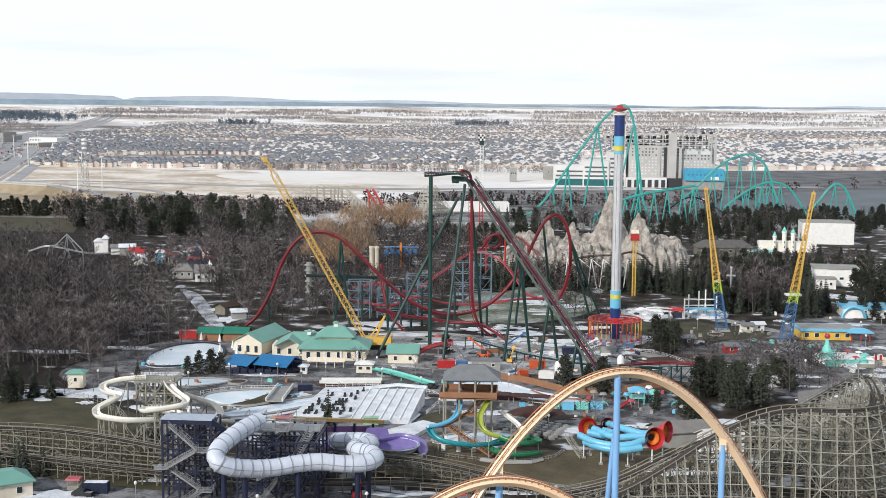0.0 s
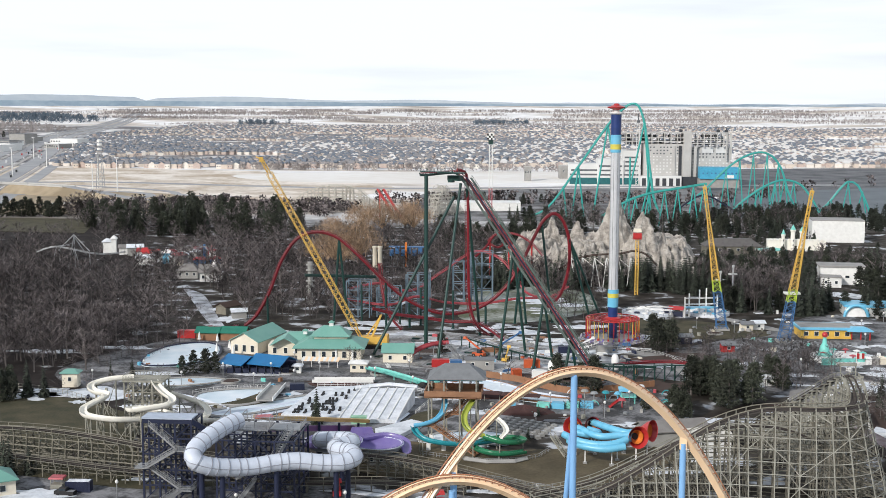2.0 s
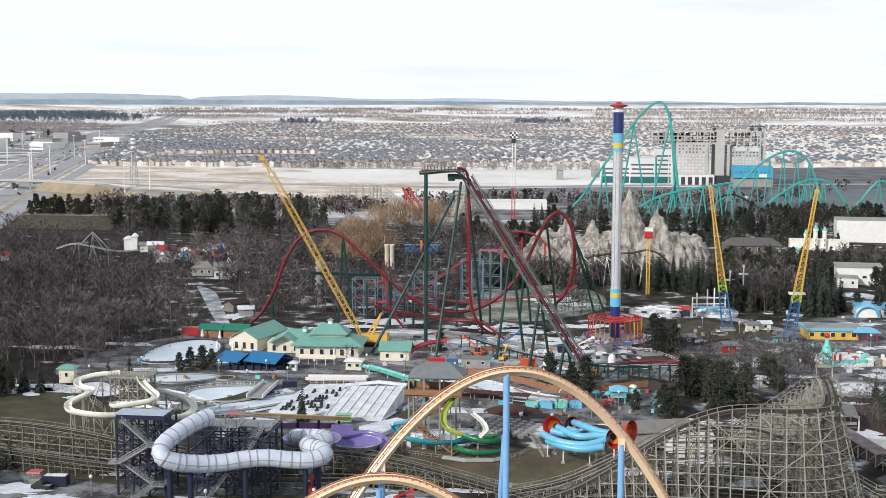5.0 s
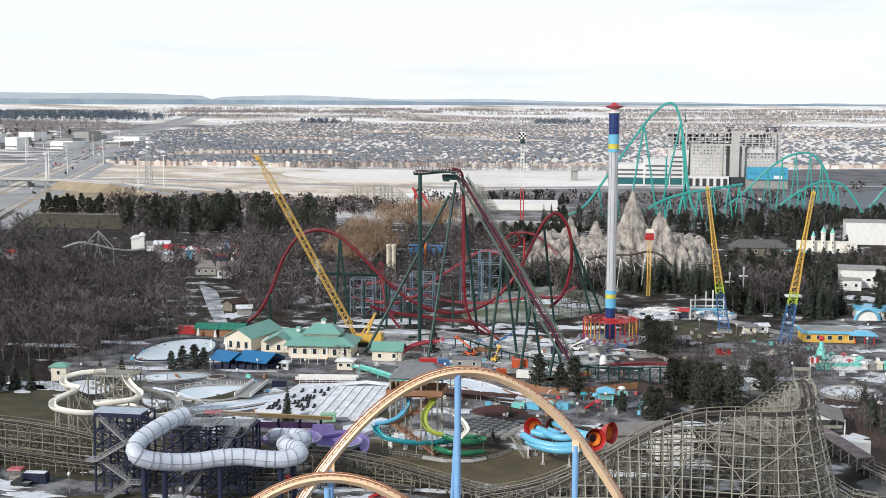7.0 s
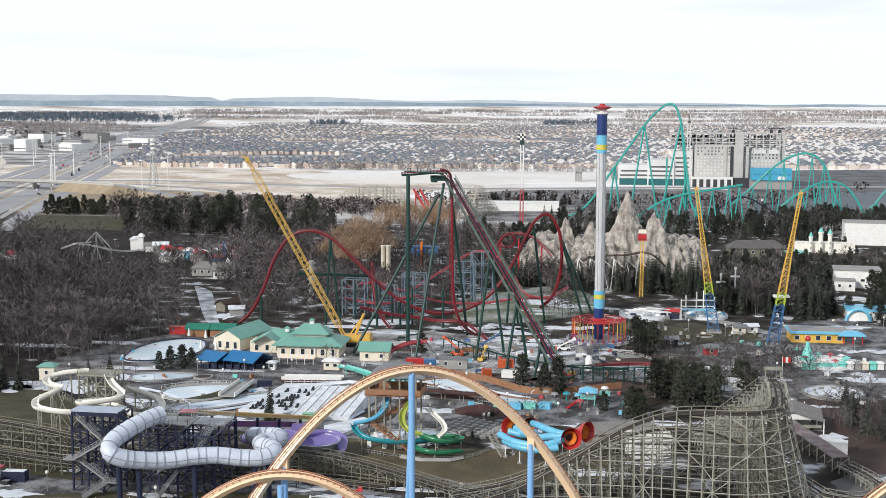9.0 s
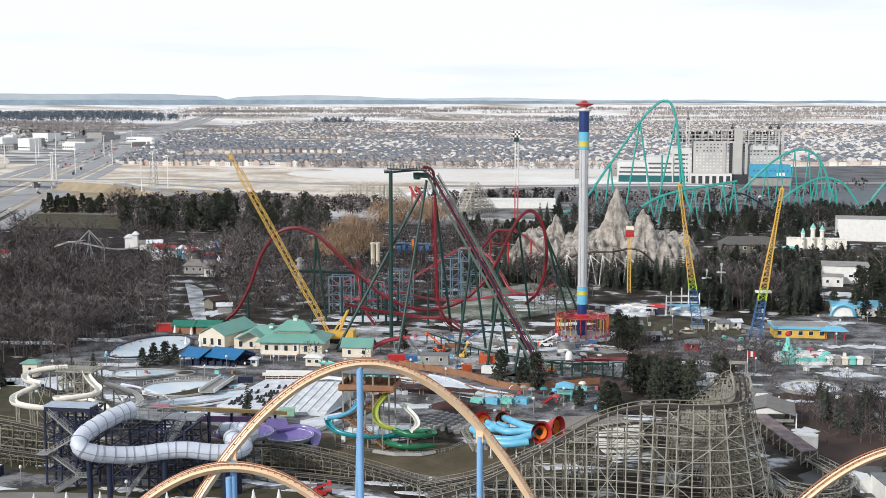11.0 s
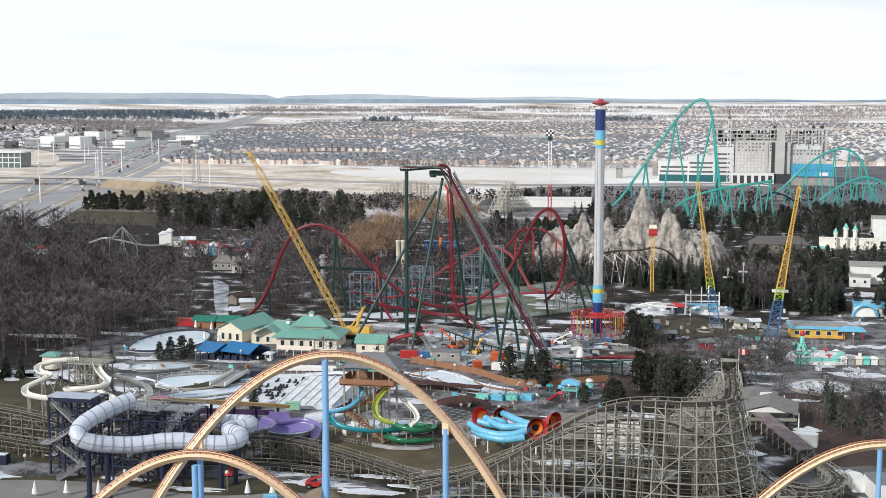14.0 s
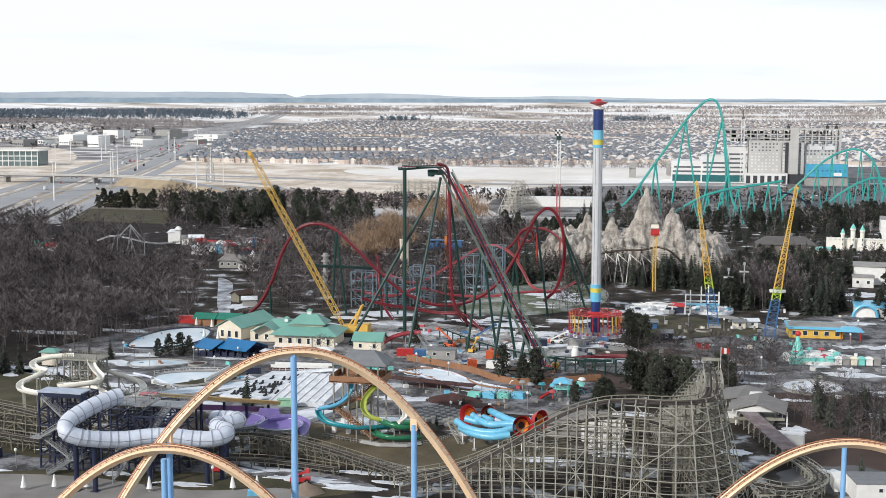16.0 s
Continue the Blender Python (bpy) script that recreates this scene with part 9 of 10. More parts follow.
rl1 = thing("pool_railing", (-130, 378, 0), "white metal railing round the frozen pool", "railing")
pr_ = ring_of([(-143, 369), (-133, 377.5), (-119, 378.5)])[:11]
for p, q in zip(pr_, pr_[1:]):
    railing(rl1, [(*p, 0), (*q, 0)], WHITE, 1.3, 1.0, "rail_panel")
rl2 = thing("pool_railing", (-70, 360, 0), "white metal railing along the racing slide", "railing")
for p, q in zip(((-92, 384), (-86, 385), (-78, 383), (-70, 378), (-66, 370), (-68, 362)), ((-86, 385), (-78, 383), (-70, 378), (-66, 370), (-68, 362), (-70, 352))):
    railing(rl2, [(*p, 0), (*q, 0)], WHITE, 1.2, 1.2, "rail_panel")
rl3 = thing("pool_railing", (-40, 330, 0), "grey metal railing below the slide tower", "railing")
for p, q in zip(((-64, 309), (-56, 306), (-46, 303.5), (-38, 305), (-33, 309)), ((-56, 306), (-46, 303.5), (-38, 305), (-33, 309), (-30, 316))):
    railing(rl3, [(*p, 0), (*q, 0)], GREY, 1.2, .9, "rail_panel")
part("retaining_wall", Shape().tube([(-52, 305, .4), (-46, 303, .4), (-39, 304, .4), (-36, 307, .4)], .7, 4), CONC, rl3)
# white kerbs and channels that weave between the pools
for k, pts in enumerate((((-132, 343), (-120, 350), (-108, 361), (-98, 370)), ((-126, 339), (-114, 345), (-104, 356), (-94, 366)), ((-58, 399), (-46, 392), (-36, 381), (-24, 374)), ((-64, 392), (-54, 385), (-42, 373), (-26, 366)), ((-150, 368), (-142, 364), (-132, 356), (-126, 350)), ((-70, 330), (-74, 338), (-72, 350)))):
    sp_ = spline([(x, y, .5) for x, y in pts], 1.5)
    solo("kerb", Shape().tube(sp_, .55, 4, flat=.8), TUBEW, "pale curved channel kerb", kind="structure")
sheet("lawn", ring_of([(-128, 352), (-118, 358), (-116, 368), (-121, 372), (-126, 362), (-132, 354)]), 0.6, GRASS, "grass verge beside the channel")
sheet("lawn", ring_of([(-70, 350), (-64, 356), (-62, 346), (-66, 338), (-71, 340)]), 0.4, GRASS, "grass verge beside the racing slide")
box_container(-111.5, 379, 12, NAVY, "dark blue skip beside the bridge", (4.6, 2.4, 2.0))
# water toys and the children's play area
toy = thing("play_structure", (-8, 372, 0), "turquoise water play structure with pale roofs", "play structure")
for dx, dy, h in ((-2, -2, 4), (2, -2, 4), (2, 2, 4), (-2, 2, 4), (5, 0, 3), (5, 3, 3)):
    part("post", Shape().beam((-6 + dx, 372 + dy, 0), (-6 + dx, 372 + dy, h), .3), TURQ, toy)
part("platform", Shape().box((-6, 372, 2.0), (5, 5, .3)), TURQ, toy)
part("roof", Shape().hip((-6, 372, 4), (5, 5, 0), 1.4, 0, .4, top=.2), LTBLUE, toy)
part("roof", Shape().hip((-1, 373.5, 3), (2.6, 4, 0), 1.0, 0, .4, top=.2), TURQ, toy)
part("slide_trough", Shape().chute(spline([(-8, 369, 2.4), (-10, 366, 1.6), (-12, 364, .6)], .6), .6, .1), BRIGHTRED, toy, smooth=True)
tr_ = random.Random(3)
for k in range(24):
    x, y = tr_.uniform(-24, 8), tr_.uniform(358, 386)
    mt = tr_.choice((TURQ, LTBLUE, GREY, WHITE, AQUA, PINK, CONC))
    sh = Shape()
    if k % 3 == 0:
        sh.lathe((x, y, 0), [(.2, 0), (.2, 2.2), (1.3, 2.3), (.9, 2.9), (.1, 3.1)], 10)
    elif k % 3 == 1:
        sh.tube([(x + 1.4 * math.cos(a), y, 1.4 * math.sin(a)) for a in np.linspace(0, math.pi, 9)], .18, 5)
    else:
        sh.box((x, y, 0), (1.4, 1.0, 1.1), k * 31, .85)
    solo("water_toy", sh, mt, "small coloured water play toy", "water toy", "water toys")
for k in range(5):
    t = thing("shade_shelter", (-60 + 6 * k, 372 - k * 1.2, 0), "dark brown flat shade shelter on posts", "shelter", "shade shelters")
    x, y = t.location.x, t.location.y
    part("roof", Shape().hip((x, y, 2.5), (5.4, 3.2, 0), .7, -8, .3, top=.3), MULCH, t)
    for dx in (-2.3, 2.3):
        part("post", Shape().box((x + dx, y, 0), (.2, .2, 2.6)), GREYWOOD, t)
for k in range(4):
    solo("storage_tank", Shape().box((-32 + 4.4 * k, 362 + .8 * k, 0), (4.0, 3.0, 1.8), -8, .95), TURQ if k % 2 == 0 else LTBLUE, "turquoise covered water tank", "tank", "water tanks")
# loose loungers, bins and boxes on the paving
lr = random.Random(21)
for k in range(120):
    x, y = lr.uniform(-178, -4), lr.uniform(346, 446)
    if -108 < x < -68 and y < 386 or -150 < x < -84 and y > 398:
        continue
    mt = lr.choice((WHITE, CONC, GREY, TURQ, BROWNWOOD, NAVY, GREYWOOD, LTBLUE))
    solo("deck_box", Shape().box((x, y, .06), (lr.uniform(.6, 1.8), lr.uniform(.5, 1.2), lr.uniform(.4, 1.2)), lr.uniform(0, 180), .92), mt, "small box or bin on the park paving", "box", "boxes on the paving")
for k in range(70):
    x, y = lr.uniform(-4, 122), lr.uniform(385, 560)
    mt = lr.choice((WHITE, CONC, GREY, TURQ, CONC, NAVY, GREYWOOD, CREAM))
    solo("deck_box", Shape().box((x, y, .05), (lr.uniform(.7, 2.4), lr.uniform(.6, 1.6), lr.uniform(.5, 1.6)), lr.uniform(0, 180), .92), mt, "small box or bin on the park paving", "box", "boxes on the paving")
for i in range(46):
    x, y = lr.uniform(-185, 110), lr.uniform(340, 560)
    if -150 < x < -84 and 398 < y < 462 or -108 < x < -68 and y < 386:
        continue
    sheet("snow_patch", blob(x, y, lr.uniform(1.5, 5), lr.uniform(1, 3.2), 300 + i, 1.1), 0.19 + .002 * i, SNOW, "thin ragged patch of old snow")
for i in range(26):
    x, y = lr.uniform(-175, -10), lr.uniform(352, 470)
    sheet("wet_patch", blob(x, y, lr.uniform(2, 7), lr.uniform(1.2, 3.5), 400 + i, 1.0), 0.08 + .002 * i, ASPH, "dark wet patch on the paving")
# low red coaster return beside the service road
rt = thing("roller_coaster", (16, 410, 0), "low red coaster curve beside the service road", "roller coaster")
rp = spline([(-8, 416, 2.6), (2, 420, 3.0), (12, 419, 3.6), (20, 413, 3.8), (24, 405, 3.2), (22, 398, 2.6)], 1.0)
track(rt, rp, RED, RED, gauge=1.7, spine=.45, tie_step=1)
for i in range(2, len(rp), 6):
    column(rt, (rp[i].x, rp[i].y, 0), (rp[i].x, rp[i].y, rp[i].z - .9), .3, DKGREEN)
for i in range(9):
    p = (-14 + 3.4 * i, 403 + 1.1 * math.sin(i), 0)
    t = thing("steel_bent", p, "dark green steel bent of the station track", "steel bent", "steel bents")
    part("frame", Shape().beam((p[0] - 1.6, p[1], 0), (p[0] - 1.6, p[1], 5.2), .35).beam((p[0] + 1.6, p[1], 0), (p[0] + 1.6, p[1], 5.2), .35).beam((p[0] - 2.2, p[1], 5.2), (p[0] + 2.2, p[1], 5.2), .35).beam((p[0] - 1.6, p[1], .5), (p[0] + 1.6, p[1], 4.8), .2), DKGREEN, t)

# ---------------------------------------------------------------- the edge of the park and the hospital
house_like("warehouse", (-92, 1064, 0), (70, 24, 7), 5, WHITE, WHITE, .5, "long low warehouse with a snow-white roof", "warehouse", "flat", wins=None, over=.4)
hosp = thing("hospital", (115, 1420, 0), "unfinished concrete hospital block with open top storeys", "building")
HW = mat("pale_cladding", (0.50, 0.49, 0.47), .8, col2=(.36, .35, .34), scale=.05)
HC = mat("raw_concrete_frame", (0.48, 0.47, 0.45), .9, col2=(.34, .33, .32), scale=.08)
HG = mat("grey_hospital_glass", (0.13, 0.14, 0.15), .2)
DK = mat("dark_openings", (0.035, 0.038, 0.045), .6)
part("wall", Shape().box((98, 1425, 0), (46, 40, 48)), HW, hosp)
part("wall", Shape().box((150, 1428, 0), (46, 40, 44)), HW, hosp)
part("core", Shape().box((124, 1418, 0), (9, 30, 62)), HC, hosp)
CLAD = mat("white_cladding", (0.66, 0.66, 0.65), .7, col2=(.50, .50, .49), scale=.05)
TEALGL = mat("teal_base_glass", (0.03, 0.13, 0.14), .2)
for x, w, d0, h in ((8, 36, 1414, 24), (38, 30, 1410, 30), (62, 20, 1412, 40)):
    part("wall", Shape().box((x, d0 + 20, 0), (w, 40, h)), CLAD, hosp, "white clad wing")
    part("base_glazing", Shape().box((x, d0 - .2, 1.0), (w - 3, .5, 7.5)), TEALGL, hosp)
    for k in range(int((h - 11) / 5)):
        part("window_band", Shape().box((x, d0 - .1, 11.2 + 5 * k), (w - 4 - 2 * (k % 2), .4, 1.9)), HG, hosp)
# dark panels added deep in the open storeys in place of their shaded interior
pw = random.Random(12)
for z in (46.4, 51.0, 55.2):
    x = 50.0
    while x < 168:
        w = pw.uniform(2.5, 7.5)
        if pw.random() < .62 and not 117 < x + w / 2 < 131:
            part("partition", Shape().box((x + w / 2, pw.uniform(1424, 1433), z), (w, .5, pw.uniform(2.4, 3.7))), DK if pw.random() < .7 else HG, hosp)
        x += w + pw.uniform(.3, 1.8)
# open frame storeys on top
for x0, x1, z0 in ((48, 120, 46), (128, 172, 44)):
    n_col = 11 if x0 < 100 else 7
    for k in range(n_col):
        x = x0 + (x1 - x0) * k / (n_col - 1)
        part("frame_column", Shape().box((x, 1405, z0), (1.3, 1.3, 60.5 - z0)), HC, hosp)
        part("frame_column", Shape().box((x, 1424, z0), (.9, .9, 60.5 - z0)), HC, hosp)
    for z in (z0 + 4.2, z0 + 8.4, 60):
        part("slab", Shape().box(((x0 + x1) / 2, 1420, z), (x1 - x0 + 1, 32, 1.0)), HC, hosp)
for x0, x1, rows, cols, z0, z1 in ((77, 119, 9, 11, 14, 46), (129, 171, 8, 11, 14, 42)):
    for r in range(rows):
        for c in range(cols):
            x, z = x0 + (x1 - x0) * (c + .5) / cols, z0 + (z1 - z0) * (r + .5) / rows
            if (r * 7 + c * 3) % 5:
                part("window", Shape().box((x, 1404.9 if x < 121 else 1407.9, z - .8), (1.7, .25, 1.5)), HG if r > rows - 4 else CLAD, hosp)
part("podium", Shape().box((94, 1398, 0), (46, 12, 12)), CLAD, hosp)
part("entrance", Shape().box((127, 1400, 0), (20, 9, 11)), DK, hosp, "dark glazed entrance")
for x in (109, 116, 133):
    part("stair_shaft", Shape().box((x, 1404.4, 0), (3.2, 1.2, 46)), DK if x == 116 else HC, hosp)
for k in range(6):
    part("podium_opening", Shape().box((75 + 7.6 * k, 1391.9, 1), (4.4, .4, 8.5)), DK, hosp)
for x in (147, 163):
    part("parapet", Shape().box((x, 1407.4, 38), (13, .6, 6.5)), CLAD, hosp, "white upper panel")
for x in (168, 173):
    part("frame_column", Shape().box((x, 1405, 30), (1.4, 1.4, 30)), HC, hosp)
for x in (118, 160, 169):
    part("roof_hoist", Shape().box((x, 1420, 60.9), (3.5, 3, 3.2)).beam((x - 4, 1420, 66), (x + 5, 1420, 66), .8).beam((x, 1420, 64), (x, 1420, 66.2), .8), DK, hosp)
crane_t = thing("tower_crane", (68, 1398, 0), "pale lattice tower crane beside the unfinished hospital", "crane")
for dx in (-1.6, 1.6):
    part("mast_chord", Shape().beam((68 + dx, 1398, 0), (68 + dx, 1398, 72), .7), CLAD, crane_t)
for k in range(17):
    part("mast_brace", Shape().beam((66.4 if k % 2 else 69.6, 1398, 4.2 * k), (69.6 if k % 2 else 66.4, 1398, 4.2 * k + 4.2), .4), CLAD, crane_t)
part("slewing_head", Shape().box((68, 1398, 72), (3.4, 3.4, 2.5)).beam((68, 1398, 74), (67.5, 1397, 82), 1.0), HG, crane_t)
bb = thing("site_building", (157, 1380, 0), "bright blue clad building with a row of windows", "building")
part("wall", Shape().box((157, 1386, 10), (43, 22, 13)), mat("sky_blue_cladding", (0.06, 0.36, 0.55), .6), bb)
part("base", Shape().box((157, 1388, 0), (44, 22, 10.5)), CONC, bb)
for k in range(9):
    part("window", Shape().box((139 + 4.5 * k, 1374.9, 16), (1.8, .25, 1.3)), BLUE, bb)
part("panel", Shape().box((168, 1374.9, 11), (9, .25, 3.5)), WHITE, bb)
for x, y, s, h in ((-5, 1540, (60, 26), 20), (-58, 1480, (16, 12), 22)):
    house_like("tower_block", (x, y, 0), (s[0] * .5, s[1], h * .8), 4, CONC, HC, .6, "pale concrete tower block under construction", "building", "flat", wins=(3, 1.6, 1.8, h * .5), over=.3)
sheet("water", ring_of([(128, 1000), (140, 1240), (260, 1350), (460, 1420), (520, 1100), (300, 1000)]), 0.4, WATER, "grey frozen pond")
sheet("car_park", ring_of([(-150, 1180), (-130, 1300), (60, 1360), (130, 1330), (118, 1180), (20, 1140)]), 0.3, mat("pale_asphalt", (0.09, 0.09, 0.095), .9, col2=(.27, .27, .27), scale=.03, fine=.3, amount=1.0), "large snowy car park")
sheet("car_park", ring_of([(138, 1240), (260, 1352), (460, 1424), (560, 1440), (560, 1600), (200, 1560), (60, 1440), (110, 1380)]), 0.28, mat("wet_asphalt", (0.045, 0.047, 0.052), .8, col2=(.17, .172, .18), scale=.03, fine=.3, amount=1.0), "grey snowy car park beyond the pond")
sheet("car_park", ring_of([(190, 1565), (600, 1610), (950, 1760), (760, 1850), (260, 1800), (150, 1640)]), 0.26, bpy.data.materials["wet_asphalt"], "grey car park beyond the hospital")
sheet("ground_cover", ring_of([(-135, 980), (-20, 965), (110, 975), (150, 1010), (136, 1190), (20, 1145), (-150, 1185)]), 0.2, mat("grey_scrub", (0.055, 0.05, 0.047), .95, col2=(.30, .30, .31), scale=.05, fine=.4, amount=1.0, band=(.6, .95)), "grey winter scrub with patches of snow below the coaster")
sheet("field", ring_of([(-440, 1560), (-300, 1640), (-60, 1690), (80, 1680), (60, 1480), (-200, 1420), (-360, 1440)]), 0.3, mat("snowy_field", (0.80, 0.78, 0.75), .9, col2=(.60, .54, .46), scale=.008, fine=.06), "bright snowy field before the houses")
sheet("field", ring_of([(-1000, 1150), (-1020, 1600), (-800, 1760), (-560, 1680), (-420, 1640), (-330, 1480), (-200, 1330), (-320, 1060), (-620, 990)]), 0.25, mat("tan_field", (0.42, 0.335, 0.245), .95, col2=(.78, .72, .65), scale=.016, fine=.12, amount=1.0, band=(.58, .88)), "tan stubble field beside the highway")
sheet("field", ring_of([(-1900, 1700), (-1750, 2250), (-1300, 2230), (-1000, 1850), (-850, 1500), (-760, 1270), (-900, 1120), (-1300, 1200)]), 0.22, bpy.data.materials["tan_field"], "tan field with thin snow west of the highway")
sheet("field", ring_of([(-640, 1120), (-560, 1230), (-440, 1230), (-330, 1130), (-330, 1030), (-420, 985), (-520, 990)]), 0.42, mat("dry_grass", (0.24, 0.19, 0.125), .95, col2=(.44, .36, .25), scale=.015, fine=.1, amount=.9), "dry grass between the ramps")

# ---------------------------------------------------------------- the highway
LANE = mat("worn_highway", (0.27, 0.275, 0.285), .85, col2=(.42, .42, .425), scale=.02)
def ease(pts, step=60):
    return [(p.x, p.y) for p in spline([(x, y, 0) for x, y in pts], step)]


AXIS = [(-500, 800), (-611, 1112), (-740, 1498), (-876, 1891), (-1020, 2290), (-1175, 2697), (-1492, 3582), (-1963, 5173), (-2950, 8200), (-4866, 13882)]
for off, hw in ((-21, 13), (21, 13), (-54, 8), (54, 8)):
    solo("road", strip(ease([(x + off, y + off * .35) for x, y in AXIS]), hw, 0.5), LANE, "grey highway carriageway", kind="structure")
solo("road", strip(ease([(-900, 1210), (-780, 1330), (-683, 1345), (-591, 1400), (-450, 1370), (-300, 1330), (-150, 1330), (60, 1390), (300, 1440)]), 9, 0.6), LANE, "grey road along the fields", kind="structure")
solo("road", strip(ease([(-620, 1100), (-560, 1200), (-480, 1240), (-430, 1190), (-450, 1120), (-520, 1060), (-640, 1010)], 20), 5, 0.7), LANE, "looping highway ramp", kind="structure")
solo("road", strip(ease([(-330, 1180), (-400, 1200), (-440, 1260), (-560, 1330)], 20), 5, 0.75), LANE, "highway ramp", kind="structure")
br = thing("overpass", (-690, 1240, 0), "concrete highway overpass on piers", "bridge")
DECK = [(-900, 1215), (-760, 1239), (-640, 1241), (-580, 1225), (-515, 1190)]
part("deck", strip(DECK, 8.5, 9.0).box((-900, 1215, 7.4), (17, 17, 1.2)), mat("pale_bridge_concrete", (0.46, 0.45, 0.43), .85, col2=(.34, .33, .31), scale=.1), br)
for (x0, y0), (x1, y1) in zip(DECK, DECK[1:]):
    d_ = Vector((x1 - x0, y1 - y0, 0)).normalized()
    for sg in (-1, 1):
        o_ = Vector((-d_.y, d_.x, 0)) * 8.3 * sg
        part("parapet", Shape().beam(Vector((x0, y0, 9.3)) + o_, Vector((x1, y1, 9.3)) + o_, .5, 1.5), bpy.data.materials["pale_bridge_concrete"], br)
        part("girder", Shape().beam(Vector((x0, y0, 7.9)) + o_ * .8, Vector((x1, y1, 7.9)) + o_ * .8, .8, 1.6), CONC, br)
for x, y in ((-800, 1232), (-745, 1240), (-690, 1240), (-636, 1240), (-585, 1226)):
    part("pier", Shape().box((x, y, 0), (2, 12, 7.4), 8), CONC, br)
bank = Shape()
bank.add([(-600, 1238, 8.6), (-520, 1198, 8.6), (-420, 1135, 0), (-560, 1240, 8.6), (-520, 1260, 0), (-600, 1262, 0), (-600, 1210, 0), (-520, 1168, 0), (-590, 1216, 8.6), (-515, 1180, 8.6)], [(8, 9, 1, 0), (6, 7, 9, 8), (7, 2, 9), (9, 2, 1), (1, 2, 4), (0, 1, 4, 5), (0, 5, 6, 8)])
solo("embankment", bank, bpy.data.materials["dry_grass"], "dry grass embankment of the overpass", kind="structure")
solo("road", strip([(-515, 1190, 9.0), (-470, 1165, 5.0), (-430, 1142, 0.8), (-360, 1120, 0.8), (-250, 1110, .8)], 6, 0.0), LANE, "road ramp down from the overpass", kind="structure")
glassb = thing("office_building", (-930, 1560, 0), "low office building with a green glass front and white roof", "building", "industrial buildings")
part("wall", Shape().box((-945, 1575, 0), (85, 40, 21), 10), mat("green_office_glass", (0.10, 0.15, 0.155), .15, col2=(.16, .21, .21), scale=.1), glassb)
part("roof", Shape().box((-945, 1575, 21), (92, 46, 2.0), 10), WHITE, glassb)
for k in range(11):
    q = Vector((-945, 1575, 0)) + Matrix.Rotation(radians(10), 3, "Z") @ Vector((-42 + 8.4 * k, -20.3, 0))
    part("mullion", Shape().box((q.x, q.y, 0), (.9, .6, 21), 10), WHITE, glassb)
for z in (6.6, 13.6):
    q = Vector((-945, 1575, z)) + Matrix.Rotation(radians(10), 3, "Z") @ Vector((0, -20.3, 0))
    part("floor_band", Shape().box(tuple(q), (85, .7, 1.2), 10), WHITE, glassb)

lm = thing("light_mast", (-478.8, 1159.6, 0), "tall pale highway light mast", "light mast", "highway light masts")
part("pole", Shape().tube([(-478.8, 1159.6, 0), (-478.8, 1159.6, 36)], [.75, .4], 6), WHITE, lm)
part("lamp_ring", Shape().lathe((-478.8, 1159.6, 35.5), [(.4, 0), (2.6, .3), (2.6, 1.0), (.4, 1.3)], 10), WHITE, lm)
for x, y in ((-793, 1427), (-881, 1621), (-876, 1703), (-684, 1385), (-716, 1502), (-763, 1720), (-482, 1237), (-546, 1351), (-554, 1012), (-614, 1235), (-1000, 1950), (-900, 1990), (-1120, 2250), (-1010, 2360), (-1300, 2700), (-640, 1290)):
    copy_thing(lm, pose(x, y, 0))
cm = thing("radio_mast", (-520, 1290, 0), "grey lattice radio mast with antennas", "radio mast")
lace = Shape()
for a, b in ((-1, -1), (1, -1), (1, 1), (-1, 1)):
    part("mast_leg", Shape().tube([(-520 + a * 3.6, 1290 + b * 3.6, 0), (-520 + a * 1.4, 1290 + b * 1.4, 50)], [.3, .22], 6), GREY, cm)
    for z in range(0, 50, 5):
        w, v = 3.6 - 2.2 * z / 50, 3.38 - 2.2 * z / 50
        lace.beam((-520 + a * w, 1290 + b * w, z), (-520 - b * v, 1290 + a * v, z + 5), .3)
part("mast_lacing", lace, GREY, cm, kind="stuff")
for z in (42, 47, 51):
    part("antenna_ring", Shape().lathe((-520, 1290, z), [(2.6, 0), (2.8, .3), (2.8, 2.2), (2.6, 2.4)], 10), WHITE, cm)
CARS = [mat("car_" + n, c, .3) for n, c in (("white", (.75, .75, .75)), ("black", (.02, .02, .022)), ("red", (.4, .03, .03)), ("grey", (.25, .26, .27)))]
cr2 = random.Random(31)
for k in range(46):
    t_ = cr2.uniform(0.12, .75)
    line = ease(AXIS)
    x, y = line[int(t_ * 40)]
    off = cr2.choice((-28, -20, -13, 13, 20, 28))
    v = thing("car", (x + off, y + off * .35 + cr2.uniform(0, 50), .5), "car on the highway", "car", "cars on the highway")
    truck = cr2.random() < .25
    a = 21
    L_ = 12 if truck else 4.6
    q = v.location
    part("body", Shape().box((q.x, q.y, q.z + .3), (2.2 if truck else 1.9, L_, 3.2 if truck else 1.0), a, .95).box((q.x, q.y, q.z + (1.2 if not truck else 2)), (1.7, L_ * .5, .7), a, .85), cr2.choice(CARS), v)

for off, hw in ((0, 3.0), (-38.5, 3.0), (38.5, 3.0)):
    solo("road_verge", strip(ease([(x + off, y + off * .35) for x, y in AXIS]), hw, 0.62), mat("verge_gravel", (0.30, 0.28, 0.26), .95, col2=(.52, .51, .50), scale=.02), "pale snowy verge between carriageways", kind="structure")

